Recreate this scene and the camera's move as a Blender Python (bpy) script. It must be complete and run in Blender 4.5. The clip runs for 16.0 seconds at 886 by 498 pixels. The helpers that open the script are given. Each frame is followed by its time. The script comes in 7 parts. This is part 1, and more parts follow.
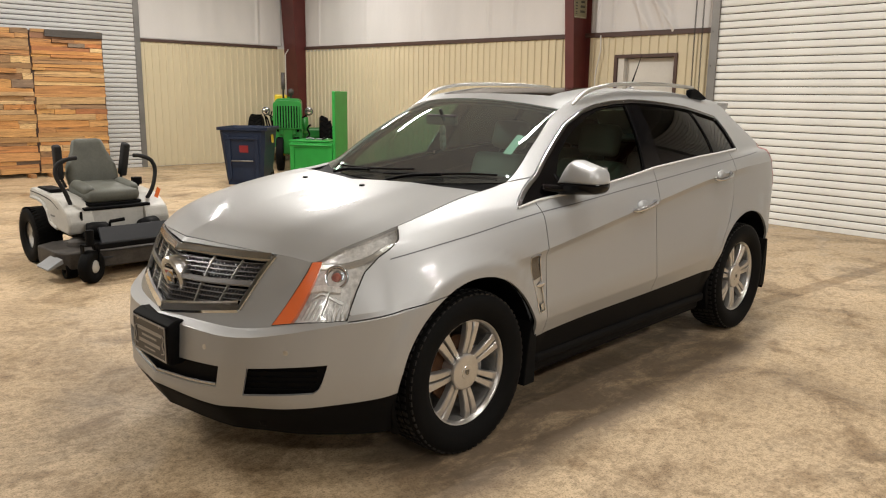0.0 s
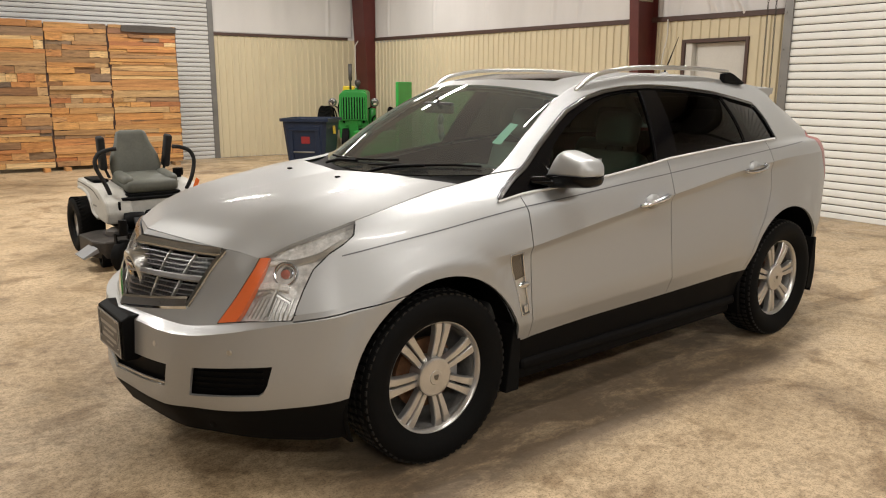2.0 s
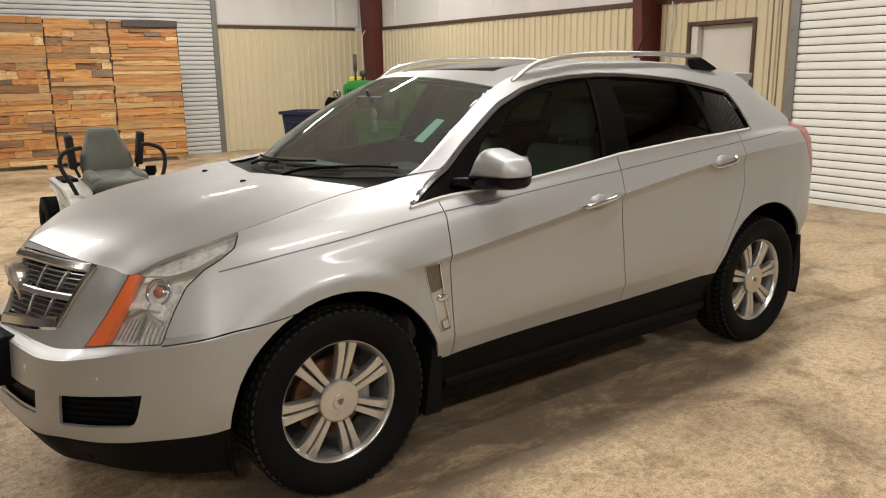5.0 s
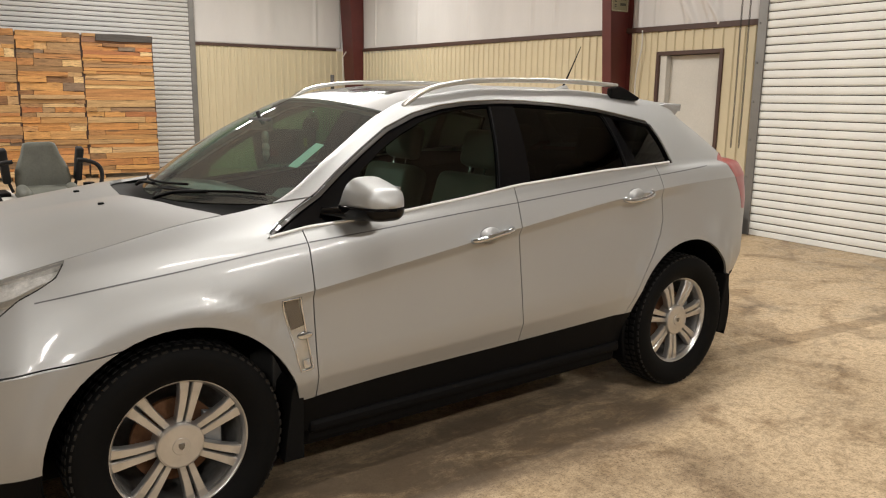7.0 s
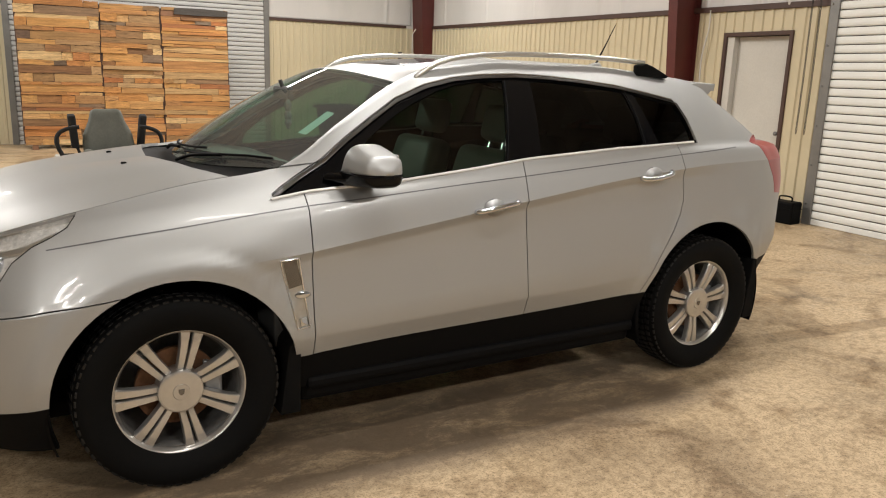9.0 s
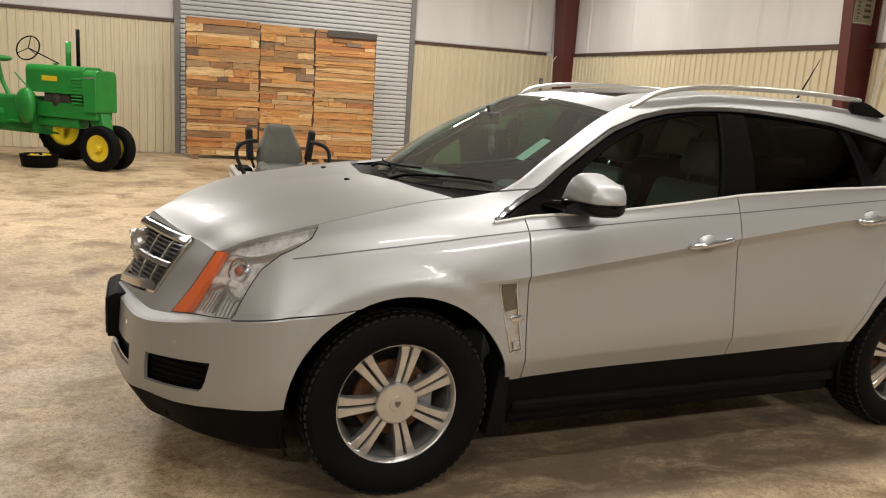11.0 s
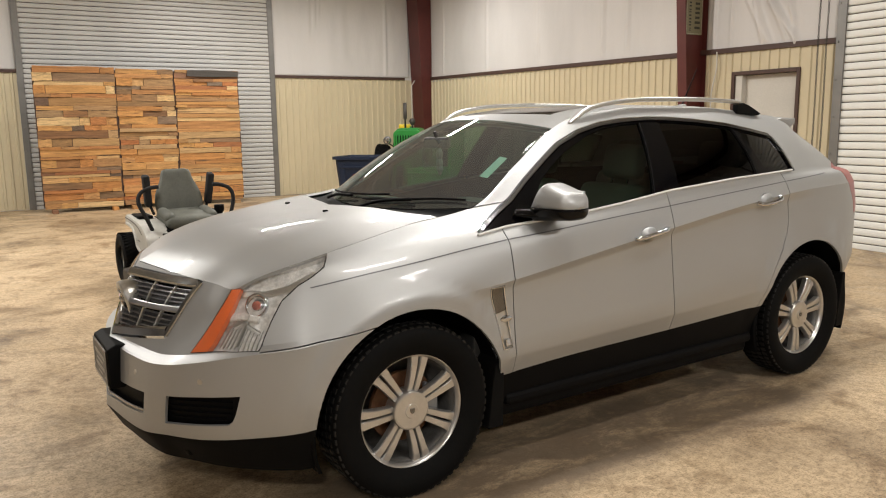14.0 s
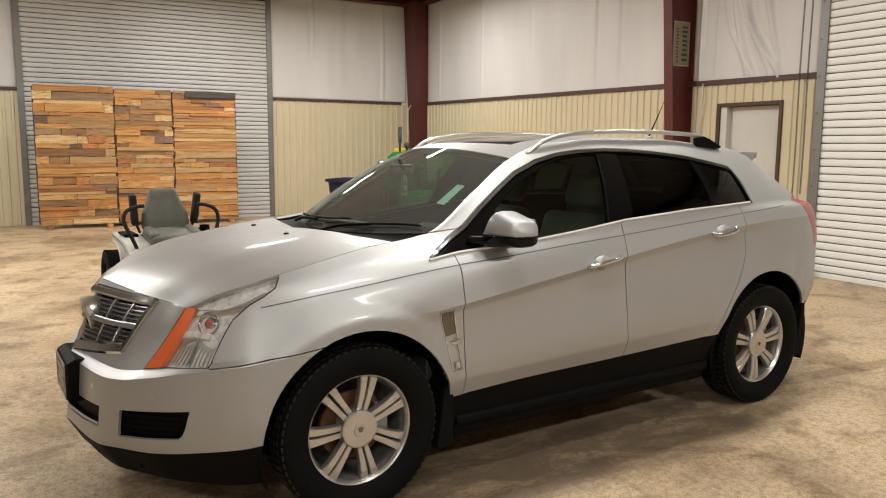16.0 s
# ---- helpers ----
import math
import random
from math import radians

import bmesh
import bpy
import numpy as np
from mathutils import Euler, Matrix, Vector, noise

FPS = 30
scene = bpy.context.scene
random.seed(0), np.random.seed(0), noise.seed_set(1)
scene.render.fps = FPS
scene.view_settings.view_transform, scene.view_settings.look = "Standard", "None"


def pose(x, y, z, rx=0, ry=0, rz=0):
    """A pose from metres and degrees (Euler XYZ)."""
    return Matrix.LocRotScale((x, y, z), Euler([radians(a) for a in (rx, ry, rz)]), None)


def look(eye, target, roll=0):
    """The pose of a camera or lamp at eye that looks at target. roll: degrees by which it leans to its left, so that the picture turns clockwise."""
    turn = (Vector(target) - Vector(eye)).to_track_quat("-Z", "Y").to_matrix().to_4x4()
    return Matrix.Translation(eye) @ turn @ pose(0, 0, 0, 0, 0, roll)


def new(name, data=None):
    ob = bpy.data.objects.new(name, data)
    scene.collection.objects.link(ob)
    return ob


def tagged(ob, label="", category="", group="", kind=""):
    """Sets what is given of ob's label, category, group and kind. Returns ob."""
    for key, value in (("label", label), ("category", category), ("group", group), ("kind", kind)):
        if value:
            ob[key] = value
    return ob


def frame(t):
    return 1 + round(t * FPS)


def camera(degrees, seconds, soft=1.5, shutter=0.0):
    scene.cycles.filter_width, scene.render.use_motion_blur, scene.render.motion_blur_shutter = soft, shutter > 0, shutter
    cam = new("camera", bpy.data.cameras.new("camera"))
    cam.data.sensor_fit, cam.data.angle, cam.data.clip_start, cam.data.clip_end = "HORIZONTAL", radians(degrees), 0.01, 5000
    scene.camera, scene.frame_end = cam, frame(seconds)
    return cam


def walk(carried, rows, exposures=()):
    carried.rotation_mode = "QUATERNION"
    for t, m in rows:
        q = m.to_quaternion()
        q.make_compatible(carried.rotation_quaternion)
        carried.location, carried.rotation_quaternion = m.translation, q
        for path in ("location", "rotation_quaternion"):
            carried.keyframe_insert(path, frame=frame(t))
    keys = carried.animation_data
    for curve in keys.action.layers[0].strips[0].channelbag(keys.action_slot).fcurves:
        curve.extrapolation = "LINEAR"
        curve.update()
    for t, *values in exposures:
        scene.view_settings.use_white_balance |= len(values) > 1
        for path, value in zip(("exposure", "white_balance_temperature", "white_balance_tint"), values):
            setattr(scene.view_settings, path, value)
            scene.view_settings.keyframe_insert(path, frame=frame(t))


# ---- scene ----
cam = camera(60.5, 16.0, soft=1.1)
PATH = [
    (0, (-2.221, -3.22, 1.605), (-0.909, -1.763, 1.209), 0.8),
    (0.5, (-2.052, -3.16, 1.606), (-0.759, -1.683, 1.222), 0.8),
    (1, (-1.917, -3.165, 1.596), (-0.639, -1.685, 1.175), 0.1),
    (1.5, (-1.778, -3.286, 1.605), (-0.553, -1.766, 1.171), 0.7),
    (2, (-1.676, -3.367, 1.586), (-0.549, -1.769, 1.166), 0.2),
    (2.5, (-1.608, -3.391, 1.582), (-0.527, -1.765, 1.149), -1.0),
    (3, (-1.468, -3.343, 1.572), (-0.39, -1.719, 1.125), -1.5),
    (3.5, (-1.321, -3.297, 1.597), (-0.247, -1.672, 1.146), -1.6),
    (4, (-1.231, -3.29, 1.593), (-0.162, -1.662, 1.137), -1.5),
    (6.3, (-0.751, -3.518, 1.613), (0.298, -1.868, 1.19), 0.1),
    (6.5, (-0.677, -3.508, 1.593), (0.378, -1.856, 1.193), 0.1),
    (7, (-0.539, -3.475, 1.603), (0.527, -1.829, 1.212), 0.7),
    (7.5, (-0.425, -3.499, 1.588), (0.639, -1.853, 1.192), 1.3),
    (8, (-0.322, -3.608, 1.586), (0.71, -1.945, 1.178), 1.7),
    (8.5, (-0.271, -3.69, 1.563), (0.712, -2.002, 1.133), 2.1),
    (9, (-0.311, -3.695, 1.575), (0.582, -1.962, 1.131), 1.9),
    (9.5, (-0.388, -3.655, 1.567), (0.363, -1.85, 1.147), 3.0),
    (9.9, (-0.463, -3.585, 1.573), (0.18, -1.733, 1.177), 2.7),
    (10, (-0.504, -3.56, 1.571), (0.128, -1.707, 1.163), 3.7),
    (10.2, (-0.558, -3.523, 1.567), (0.039, -1.657, 1.163), 3.9),
    (12.3, (-0.974, -3.601, 1.583), (-0.147, -1.815, 1.226), 2.8),
    (12.5, (-1.025, -3.604, 1.591), (-0.16, -1.832, 1.252), 2.2),
    (13, (-1.215, -3.599, 1.592), (-0.285, -1.854, 1.288), 0.0),
    (13.5, (-1.325, -3.598, 1.574), (-0.367, -1.871, 1.261), -0.6),
    (14, (-1.34, -3.591, 1.569), (-0.363, -1.877, 1.245), -0.7),
    (14.5, (-1.341, -3.597, 1.583), (-0.346, -1.891, 1.265), -0.8),
    (15, (-1.323, -3.603, 1.587), (-0.319, -1.9, 1.282), -0.6),
    (15.5, (-1.278, -3.684, 1.59), (-0.284, -1.972, 1.308), -0.2),
    (16, (-1.202, -3.798, 1.592), (-0.225, -2.073, 1.328), 0.4),
]
walk(cam, [(t, look(eye, target, roll)) for t, eye, target, roll in PATH])

# ---- light: a closed steel building at night, lit by ceiling fixtures only ----
world = bpy.data.worlds.new("world")
scene.world = world
world.use_nodes = True
world.node_tree.nodes["Background"].inputs[0].default_value = (0.010, 0.012, 0.016, 1)
world.node_tree.nodes["Background"].inputs[1].default_value = 0.3
scene.view_settings.exposure = 0.0

LAMP_POWER = 252.0
LAMP_COLOUR = (1.0, 0.955, 0.90)
# place and tuned output of each fixture; most are unseen lamps added as fill
LAMPS = [(-3.0, 10.2, 0.55), (5.6, 9.8, 0.42), (2.5, 10.5, 0.52), (-3.0, 5.2, 1.0), (3.1, 5.6, 1.0), (2.2, -0.2, 0.42), (5.0, 0.2, 0.26), (0.9, -2.6, 0.24), (-3.4, -7.0, 1.0), (3.1, -7.0, 1.15), (-9.0, 5.2, 0.7), (-9.0, -6.6, 0.7)]
LAMP_Z = 4.75
LAMP_L, LAMP_W = 1.25, 0.16

# ---- materials ----
def material(name, base, rough=0.6, metal=0.0, **opts):
    """A procedural surface: base colour with broad and fine variation, bump, and roughness wear."""
    m = bpy.data.materials.new(name)
    m.use_nodes = True
    nt = m.node_tree
    b = nt.nodes["Principled BSDF"]
    b.inputs["Roughness"].default_value = rough
    b.inputs["Metallic"].default_value = metal
    for key in ("Coat Weight", "Coat Roughness", "Transmission Weight", "IOR", "Alpha", "Specular IOR Level", "Sheen Weight"):
        if key in opts:
            b.inputs[key].default_value = opts[key]
    base = (*base, 1.0)
    vary, fine, bump = opts.get("vary", 0.12), opts.get("fine", 0.08), opts.get("bump", 0.0)
    scale, fscale = opts.get("scale", 2.0), opts.get("fscale", 60.0)
    tc = nt.nodes.new("ShaderNodeTexCoord")
    mp = nt.nodes.new("ShaderNodeMapping")
    mp.inputs["Scale"].default_value = opts.get("stretch", (1, 1, 1))
    nt.links.new(tc.outputs["Object"], mp.inputs[0])
    def noise_at(s, detail=4.0):
        n = nt.nodes.new("ShaderNodeTexNoise")
        n.inputs["Scale"].default_value = s
        n.inputs["Detail"].default_value = detail
        nt.links.new(mp.outputs[0], n.inputs["Vector"])
        return n.outputs[0]
    def mix(kind, fac, a, c):
        x = nt.nodes.new("ShaderNodeMix")
        x.data_type, x.blend_type = "RGBA", kind
        for slot, v in (("Factor", fac), ("A", a), ("B", c)):
            s = [i for i in x.inputs if i.name == slot and (i.type == "VALUE" if slot == "Factor" else i.type == "RGBA")][0]
            if hasattr(v, "links"):
                nt.links.new(v, s)
            else:
                s.default_value = v
        return [o for o in x.outputs if o.type == "RGBA"][0]
    def ramp(src, lo, hi, c0, c1):
        r = nt.nodes.new("ShaderNodeValToRGB")
        r.color_ramp.elements[0].position, r.color_ramp.elements[1].position = lo, hi
        r.color_ramp.elements[0].color, r.color_ramp.elements[1].color = c0, c1
        nt.links.new(src, r.inputs[0])
        return r.outputs[0]
    col = base
    if opts.get("random"):
        info = nt.nodes.new("ShaderNodeObjectInfo")
        spread = opts["random"]
        r = nt.nodes.new("ShaderNodeValToRGB")
        els = r.color_ramp.elements
        while len(els) < len(spread):
            els.new(0.5)
        for k, c in enumerate(spread):
            els[k].position, els[k].color = k / max(1, len(spread) - 1), (*c, 1)
        nt.links.new(info.outputs["Random"], r.inputs[0])
        col = r.outputs[0]
        off = nt.nodes.new("ShaderNodeVectorMath")
        off.operation = "SCALE"
        off.inputs[0].default_value = (13.0, 7.0, 5.0)
        nt.links.new(info.outputs["Random"], off.inputs["Scale"])
        add = nt.nodes.new("ShaderNodeVectorMath")
        nt.links.new(tc.outputs["Object"], add.inputs[0])
        nt.links.new(off.outputs[0], add.inputs[1])
        nt.links.new(add.outputs[0], mp.inputs[0])
    g = lambda v: (v, v, v, 1)
    broad = noise_at(scale, 6.0)
    tiny = noise_at(fscale, 3.0)
    if vary:
        col = mix("MULTIPLY", 1.0, col, ramp(broad, 0.3, 0.7, g(1 - vary), g(1.0)))
    if fine:
        col = mix("MULTIPLY", 1.0, col, ramp(tiny, 0.3, 0.7, g(1 - fine), g(1.0)))
    if "stain" in opts:
        colour, lo, hi = opts["stain"]
        col = mix("MIX", ramp(noise_at(opts.get("sscale", scale * 0.6), 8.0), lo, hi, g(0), g(1)), col, (*colour, 1))
    if hasattr(col, "links"):
        nt.links.new(col, b.inputs["Base Color"])
    else:
        b.inputs["Base Color"].default_value = col
    if opts.get("rvary"):
        rv = opts["rvary"]
        nt.links.new(ramp(broad, 0.3, 0.7, g(max(0.0, rough - rv)), g(min(1.0, rough + rv))), b.inputs["Roughness"])
    if bump:
        bp = nt.nodes.new("ShaderNodeBump")
        bp.inputs["Strength"].default_value = bump
        bp.inputs["Distance"].default_value = opts.get("depth", 0.004)
        nt.links.new(noise_at(opts.get("bscale", fscale), 4.0), bp.inputs["Height"])
        nt.links.new(bp.outputs[0], b.inputs["Normal"])
    return m

M = {}
def concrete():
    """Stained, scuffed concrete with a darker band, and the car's shadow painted beside its sills."""
    m = bpy.data.materials.new("concrete")
    m.use_nodes = True
    nt = m.node_tree
    b = nt.nodes["Principled BSDF"]
    tc = nt.nodes.new("ShaderNodeTexCoord")
    def noise_of(scale, detail=6.0, rough=0.6, warp=0.0, stretch=None, turn=0.6):
        n = nt.nodes.new("ShaderNodeTexNoise")
        n.inputs["Scale"].default_value, n.inputs["Detail"].default_value = scale, detail
        n.inputs["Roughness"].default_value, n.inputs["Distortion"].default_value = rough, warp
        if stretch:
            mp = nt.nodes.new("ShaderNodeMapping")
            mp.inputs["Scale"].default_value = stretch
            mp.inputs["Rotation"].default_value = (0, 0, turn)
            nt.links.new(tc.outputs["Object"], mp.inputs[0])
            nt.links.new(mp.outputs[0], n.inputs["Vector"])
        else:
            nt.links.new(tc.outputs["Object"], n.inputs["Vector"])
        return n.outputs[0]
    def ramp(src, *stops):
        r = nt.nodes.new("ShaderNodeValToRGB")
        while len(r.color_ramp.elements) < len(stops):
            r.color_ramp.elements.new(0.5)
        for e, (pos, c) in zip(r.color_ramp.elements, stops):
            e.position, e.color = pos, (*c, 1) if len(c) == 3 else c
        nt.links.new(src, r.inputs[0])
        return r.outputs[0]
    def mix(kind, fac, a, c):
        x = nt.nodes.new("ShaderNodeMix")
        x.data_type, x.blend_type = "RGBA", kind
        ins = {"F": x.inputs[0], "A": x.inputs[6], "B": x.inputs[7]}
        for k, v in (("F", fac), ("A", a), ("B", c)):
            if hasattr(v, "links"):
                nt.links.new(v, ins[k])
            else:
                ins[k].default_value = v
        return x.outputs[2]
    def math_(op, a, c=0.0):
        x = nt.nodes.new("ShaderNodeMath")
        x.operation = op
        for k, v in ((0, a), (1, c)):
            if hasattr(v, "links"):
                nt.links.new(v, x.inputs[k])
            else:
                x.inputs[k].default_value = v
        return x.outputs[0]
    w, k = (1, 1, 1), (0, 0, 0)
    col = ramp(noise_of(0.55, 9, 0.62, 0.6), (0.30, (0.26, 0.185, 0.110)), (0.47, (0.55, 0.415, 0.260)), (0.68, (0.71, 0.55, 0.36)))
    col = mix("MULTIPLY", 0.85, col, ramp(noise_of(2.3, 10, 0.7, 0.5), (0.36, (0.46, 0.40, 0.33)), (0.50, w)))
    col = mix("MIX", ramp(noise_of(1.15, 10, 0.72, 0.5), (0.55, k), (0.70, (0.75, 0.75, 0.75))), col, (0.105, 0.073, 0.047, 1))
    col = mix("MIX", ramp(noise_of(1.9, 10, 0.72, 0.7), (0.62, k), (0.69, (0.55, 0.55, 0.55))), col, (0.50, 0.41, 0.30, 1))
    col = mix("MULTIPLY", 1.0, col, ramp(noise_of(26, 6, 0.7), (0.34, (0.58, 0.55, 0.50)), (0.56, w)))
    col = mix("MULTIPLY", 1.0, col, ramp(noise_of(95, 4, 0.7), (0.36, (0.50, 0.48, 0.44)), (0.50, w)))
    col = mix("MIX", ramp(noise_of(48, 3, 0.6), (0.69, k), (0.73, (0.7, 0.7, 0.7))), col, (0.60, 0.52, 0.41, 1))
    col = mix("MIX", ramp(noise_of(5.5, 8, 0.7, 0.6), (0.68, k), (0.73, (0.6, 0.6, 0.6))), col, (0.06, 0.042, 0.03, 1))
    # coordinates along the car
    mp = nt.nodes.new("ShaderNodeMapping")
    mp.inputs["Rotation"].default_value = (0, 0, radians(-3.4))
    nt.links.new(tc.outputs["Object"], mp.inputs[0])
    sp = nt.nodes.new("ShaderNodeSeparateXYZ")
    nt.links.new(mp.outputs[0], sp.inputs[0])
    sw = nt.nodes.new("ShaderNodeSeparateXYZ")
    nt.links.new(tc.outputs["Object"], sw.inputs[0])
    wob = math_("MULTIPLY", math_("SUBTRACT", noise_of(1.6, 6), 0.5), 0.16)
    yy = math_("ADD", sp.outputs[1], wob)
    def strip_mask(yc, half, x0, amount=0.42, soft=30.0):
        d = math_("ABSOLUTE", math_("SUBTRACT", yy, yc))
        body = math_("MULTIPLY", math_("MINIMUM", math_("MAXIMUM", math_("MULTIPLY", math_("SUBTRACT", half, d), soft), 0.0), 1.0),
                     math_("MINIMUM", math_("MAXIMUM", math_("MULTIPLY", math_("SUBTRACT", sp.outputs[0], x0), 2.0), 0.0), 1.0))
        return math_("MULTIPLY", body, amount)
    # one straight darker band that runs from the rear wheel towards the white door
    line = math_("ABSOLUTE", math_("ADD", math_("ADD", sw.outputs[1], math_("MULTIPLY", math_("SUBTRACT", sw.outputs[0], 4.3), 0.06)), 0.575))
    edge = math_("MINIMUM", math_("MAXIMUM", math_("MULTIPLY", math_("SUBTRACT", math_("ADD", 0.085, math_("MULTIPLY", wob, 0.12)), line), 45.0), 0.0), 1.0)
    col = mix("MULTIPLY", math_("MULTIPLY", edge, math_("MINIMUM", math_("MAXIMUM", math_("SUBTRACT", sw.outputs[0], 3.1), 0.0), 0.85)), col, (0.62, 0.58, 0.53, 1))
    # oily scuffs streaked along the car beside the sills, with its shadow painted in
    worn = math_("MULTIPLY", strip_mask(-0.86, 0.46, -0.7, 1.0, 5.0), math_("MINIMUM", math_("MAXIMUM", math_("MULTIPLY", math_("SUBTRACT", 3.1, sp.outputs[0]), 1.5), 0.0), 1.0))
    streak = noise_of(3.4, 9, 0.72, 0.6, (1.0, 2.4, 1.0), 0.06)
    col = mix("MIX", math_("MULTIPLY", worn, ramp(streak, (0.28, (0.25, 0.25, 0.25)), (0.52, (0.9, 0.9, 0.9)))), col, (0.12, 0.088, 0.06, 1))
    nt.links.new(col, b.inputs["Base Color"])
    nt.links.new(ramp(noise_of(1.15, 10, 0.68, 1.8), (0.35, (0.66, 0.66, 0.66)), (0.68, (0.34, 0.34, 0.34))), b.inputs["Roughness"])
    bp = nt.nodes.new("ShaderNodeBump")
    bp.inputs["Strength"].default_value, bp.inputs["Distance"].default_value = 0.35, 0.006
    nt.links.new(noise_of(7, 10, 0.65, 0.5), bp.inputs["Height"])
    nt.links.new(bp.outputs[0], b.inputs["Normal"])
    return m
M["floor"] = concrete()
M["tan"] = material("tan_steel", (0.64, 0.56, 0.385), 0.45, vary=0.08, fine=0.03, scale=0.8)
M["vinyl"] = material("white_vinyl", (0.68, 0.665, 0.655), 0.45, vary=0.12, fine=0.03, scale=0.9, bump=0.35, depth=0.03, bscale=2.4, stretch=(1.6, 1.6, 0.5))
M["roofing"] = material("roof_lining", (0.48, 0.47, 0.45), 0.6, vary=0.15, scale=0.8)
M["trim"] = material("brown_trim", (0.075, 0.038, 0.028), 0.5, vary=0.2)
M["red"] = material("red_oxide", (0.115, 0.022, 0.018), 0.5, vary=0.25, fine=0.1, scale=3)
M["slat_white"] = material("white_slats", (0.85, 0.86, 0.83), 0.42, vary=0.10, fine=0.05, scale=1.5)
M["slat_grey"] = material("grey_slats", (0.60, 0.60, 0.59), 0.42, vary=0.10, fine=0.05, scale=1.5)
M["galv"] = material("galvanised", (0.25, 0.245, 0.235), 0.5, 0.6, vary=0.2, scale=4)
M["doorwhite"] = material("door_paint", (0.62, 0.60, 0.55), 0.5, vary=0.08)
M["wood"] = material("pallet_wood", (0.4, 0.22, 0.09), 0.75, vary=0.42, fine=0.30, scale=2.4, fscale=16, stretch=(1.0, 6, 1.6), bump=0.6, depth=0.004, stain=((0.10, 0.062, 0.035), 0.60, 0.74), sscale=1.7,
                     random=[(0.62, 0.27, 0.08), (0.80, 0.44, 0.15), (0.70, 0.33, 0.10), (0.28, 0.14, 0.065), (0.90, 0.60, 0.27), (0.66, 0.28, 0.085), (0.50, 0.27, 0.11), (0.74, 0.40, 0.13), (0.17, 0.12, 0.085), (0.60, 0.22, 0.07),
                             (0.78, 0.46, 0.17), (0.24, 0.18, 0.135), (0.70, 0.36, 0.12), (0.93, 0.66, 0.33), (0.40, 0.20, 0.085), (0.68, 0.33, 0.11)])
M["dark_board"] = material("dark_board", (0.085, 0.075, 0.066), 0.75, vary=0.4, fine=0.4, scale=3, fscale=24, stretch=(1, 6, 10), bump=0.5)
M["black"] = material("black_plastic", (0.003, 0.003, 0.0034), 0.62, vary=0.2, fine=0.1, bump=0.1, **{"Specular IOR Level": 0.10})
M["rubber"] = material("rubber", (0.004, 0.0039, 0.0038), 0.75, vary=0.25, fine=0.2, scale=6, bump=0.15, **{"Specular IOR Level": 0.12})
M["tread"] = material("tread_rubber", (0.010, 0.0095, 0.009), 0.5, vary=0.4, fine=0.3, scale=9, bump=0.2, **{"Specular IOR Level": 0.35})
M["chrome"] = material("chrome", (0.64, 0.67, 0.71), 0.11, 1.0, vary=0.05, fine=0.0)
M["greenpaint"] = material("green_paint", (0.022, 0.25, 0.04), 0.35, vary=0.2, fine=0.08, scale=5)
M["yellowpaint"] = material("yellow_paint", (0.75, 0.55, 0.02), 0.4, vary=0.15)

# ---- mesh helpers ----
def link_mesh(name, bm, mat, parent=None, smooth=False, label=""):
    me = bpy.data.meshes.new(name)
    bm.to_mesh(me)
    bm.free()
    if mat is not None:
        me.materials.append(mat)
    if smooth:
        me.shade_smooth()
    ob = new(name, me)
    if parent is not None:
        ob.parent = parent
    if label:
        tagged(ob, label=label)
    return ob

def part(name, bm, mat, parent, label="", smooth=False):
    return link_mesh(name, bm, mat, parent, smooth, label)

def thing(name, m, label, category, group="", kind=""):
    ob = new(name)
    ob.matrix_basis = m
    return tagged(ob, label, category, group, kind)

def xform(bm, m):
    bmesh.ops.transform(bm, matrix=m, verts=bm.verts)
    return bm

def join(*bms):
    """One bmesh out of several."""
    out = bms[0]
    for b in bms[1:]:
        me = bpy.data.meshes.new("tmp")
        b.to_mesh(me)
        b.free()
        out.from_mesh(me)
        bpy.data.meshes.remove(me)
    return out

def box(x0, y0, z0, x1, y1, z1, bevel=0.0, seg=2):
    bm = bmesh.new()
    bmesh.ops.create_cube(bm, size=1.0)
    xform(bm, Matrix.Translation(((x0 + x1) / 2, (y0 + y1) / 2, (z0 + z1) / 2)) @ Matrix.Diagonal((abs(x1 - x0), abs(y1 - y0), abs(z1 - z0), 1)))
    if bevel > 0:
        bmesh.ops.bevel(bm, geom=bm.edges[:], offset=bevel, segments=seg, profile=0.5, affect="EDGES")
    return bm

def prism(poly, depth, axis="y", bevel=0.0):
    """A 2D outline pushed out by depth along an axis: outline lies in the other two axes."""
    bm = bmesh.new()
    put = {"y": lambda a, c, d: (a, d, c), "x": lambda a, c, d: (d, a, c), "z": lambda a, c, d: (a, c, d)}[axis]
    lo = [bm.verts.new(put(a, c, 0.0)) for a, c in poly]
    hi = [bm.verts.new(put(a, c, depth)) for a, c in poly]
    bm.faces.new(lo), bm.faces.new(hi[::-1])
    n = len(poly)
    for i in range(n):
        bm.faces.new((lo[i], hi[i], hi[(i + 1) % n], lo[(i + 1) % n]))
    bmesh.ops.recalc_face_normals(bm, faces=bm.faces)
    if bevel > 0:
        bmesh.ops.bevel(bm, geom=bm.edges[:], offset=bevel, segments=2, profile=0.5, affect="EDGES", clamp_overlap=True)
    return bm

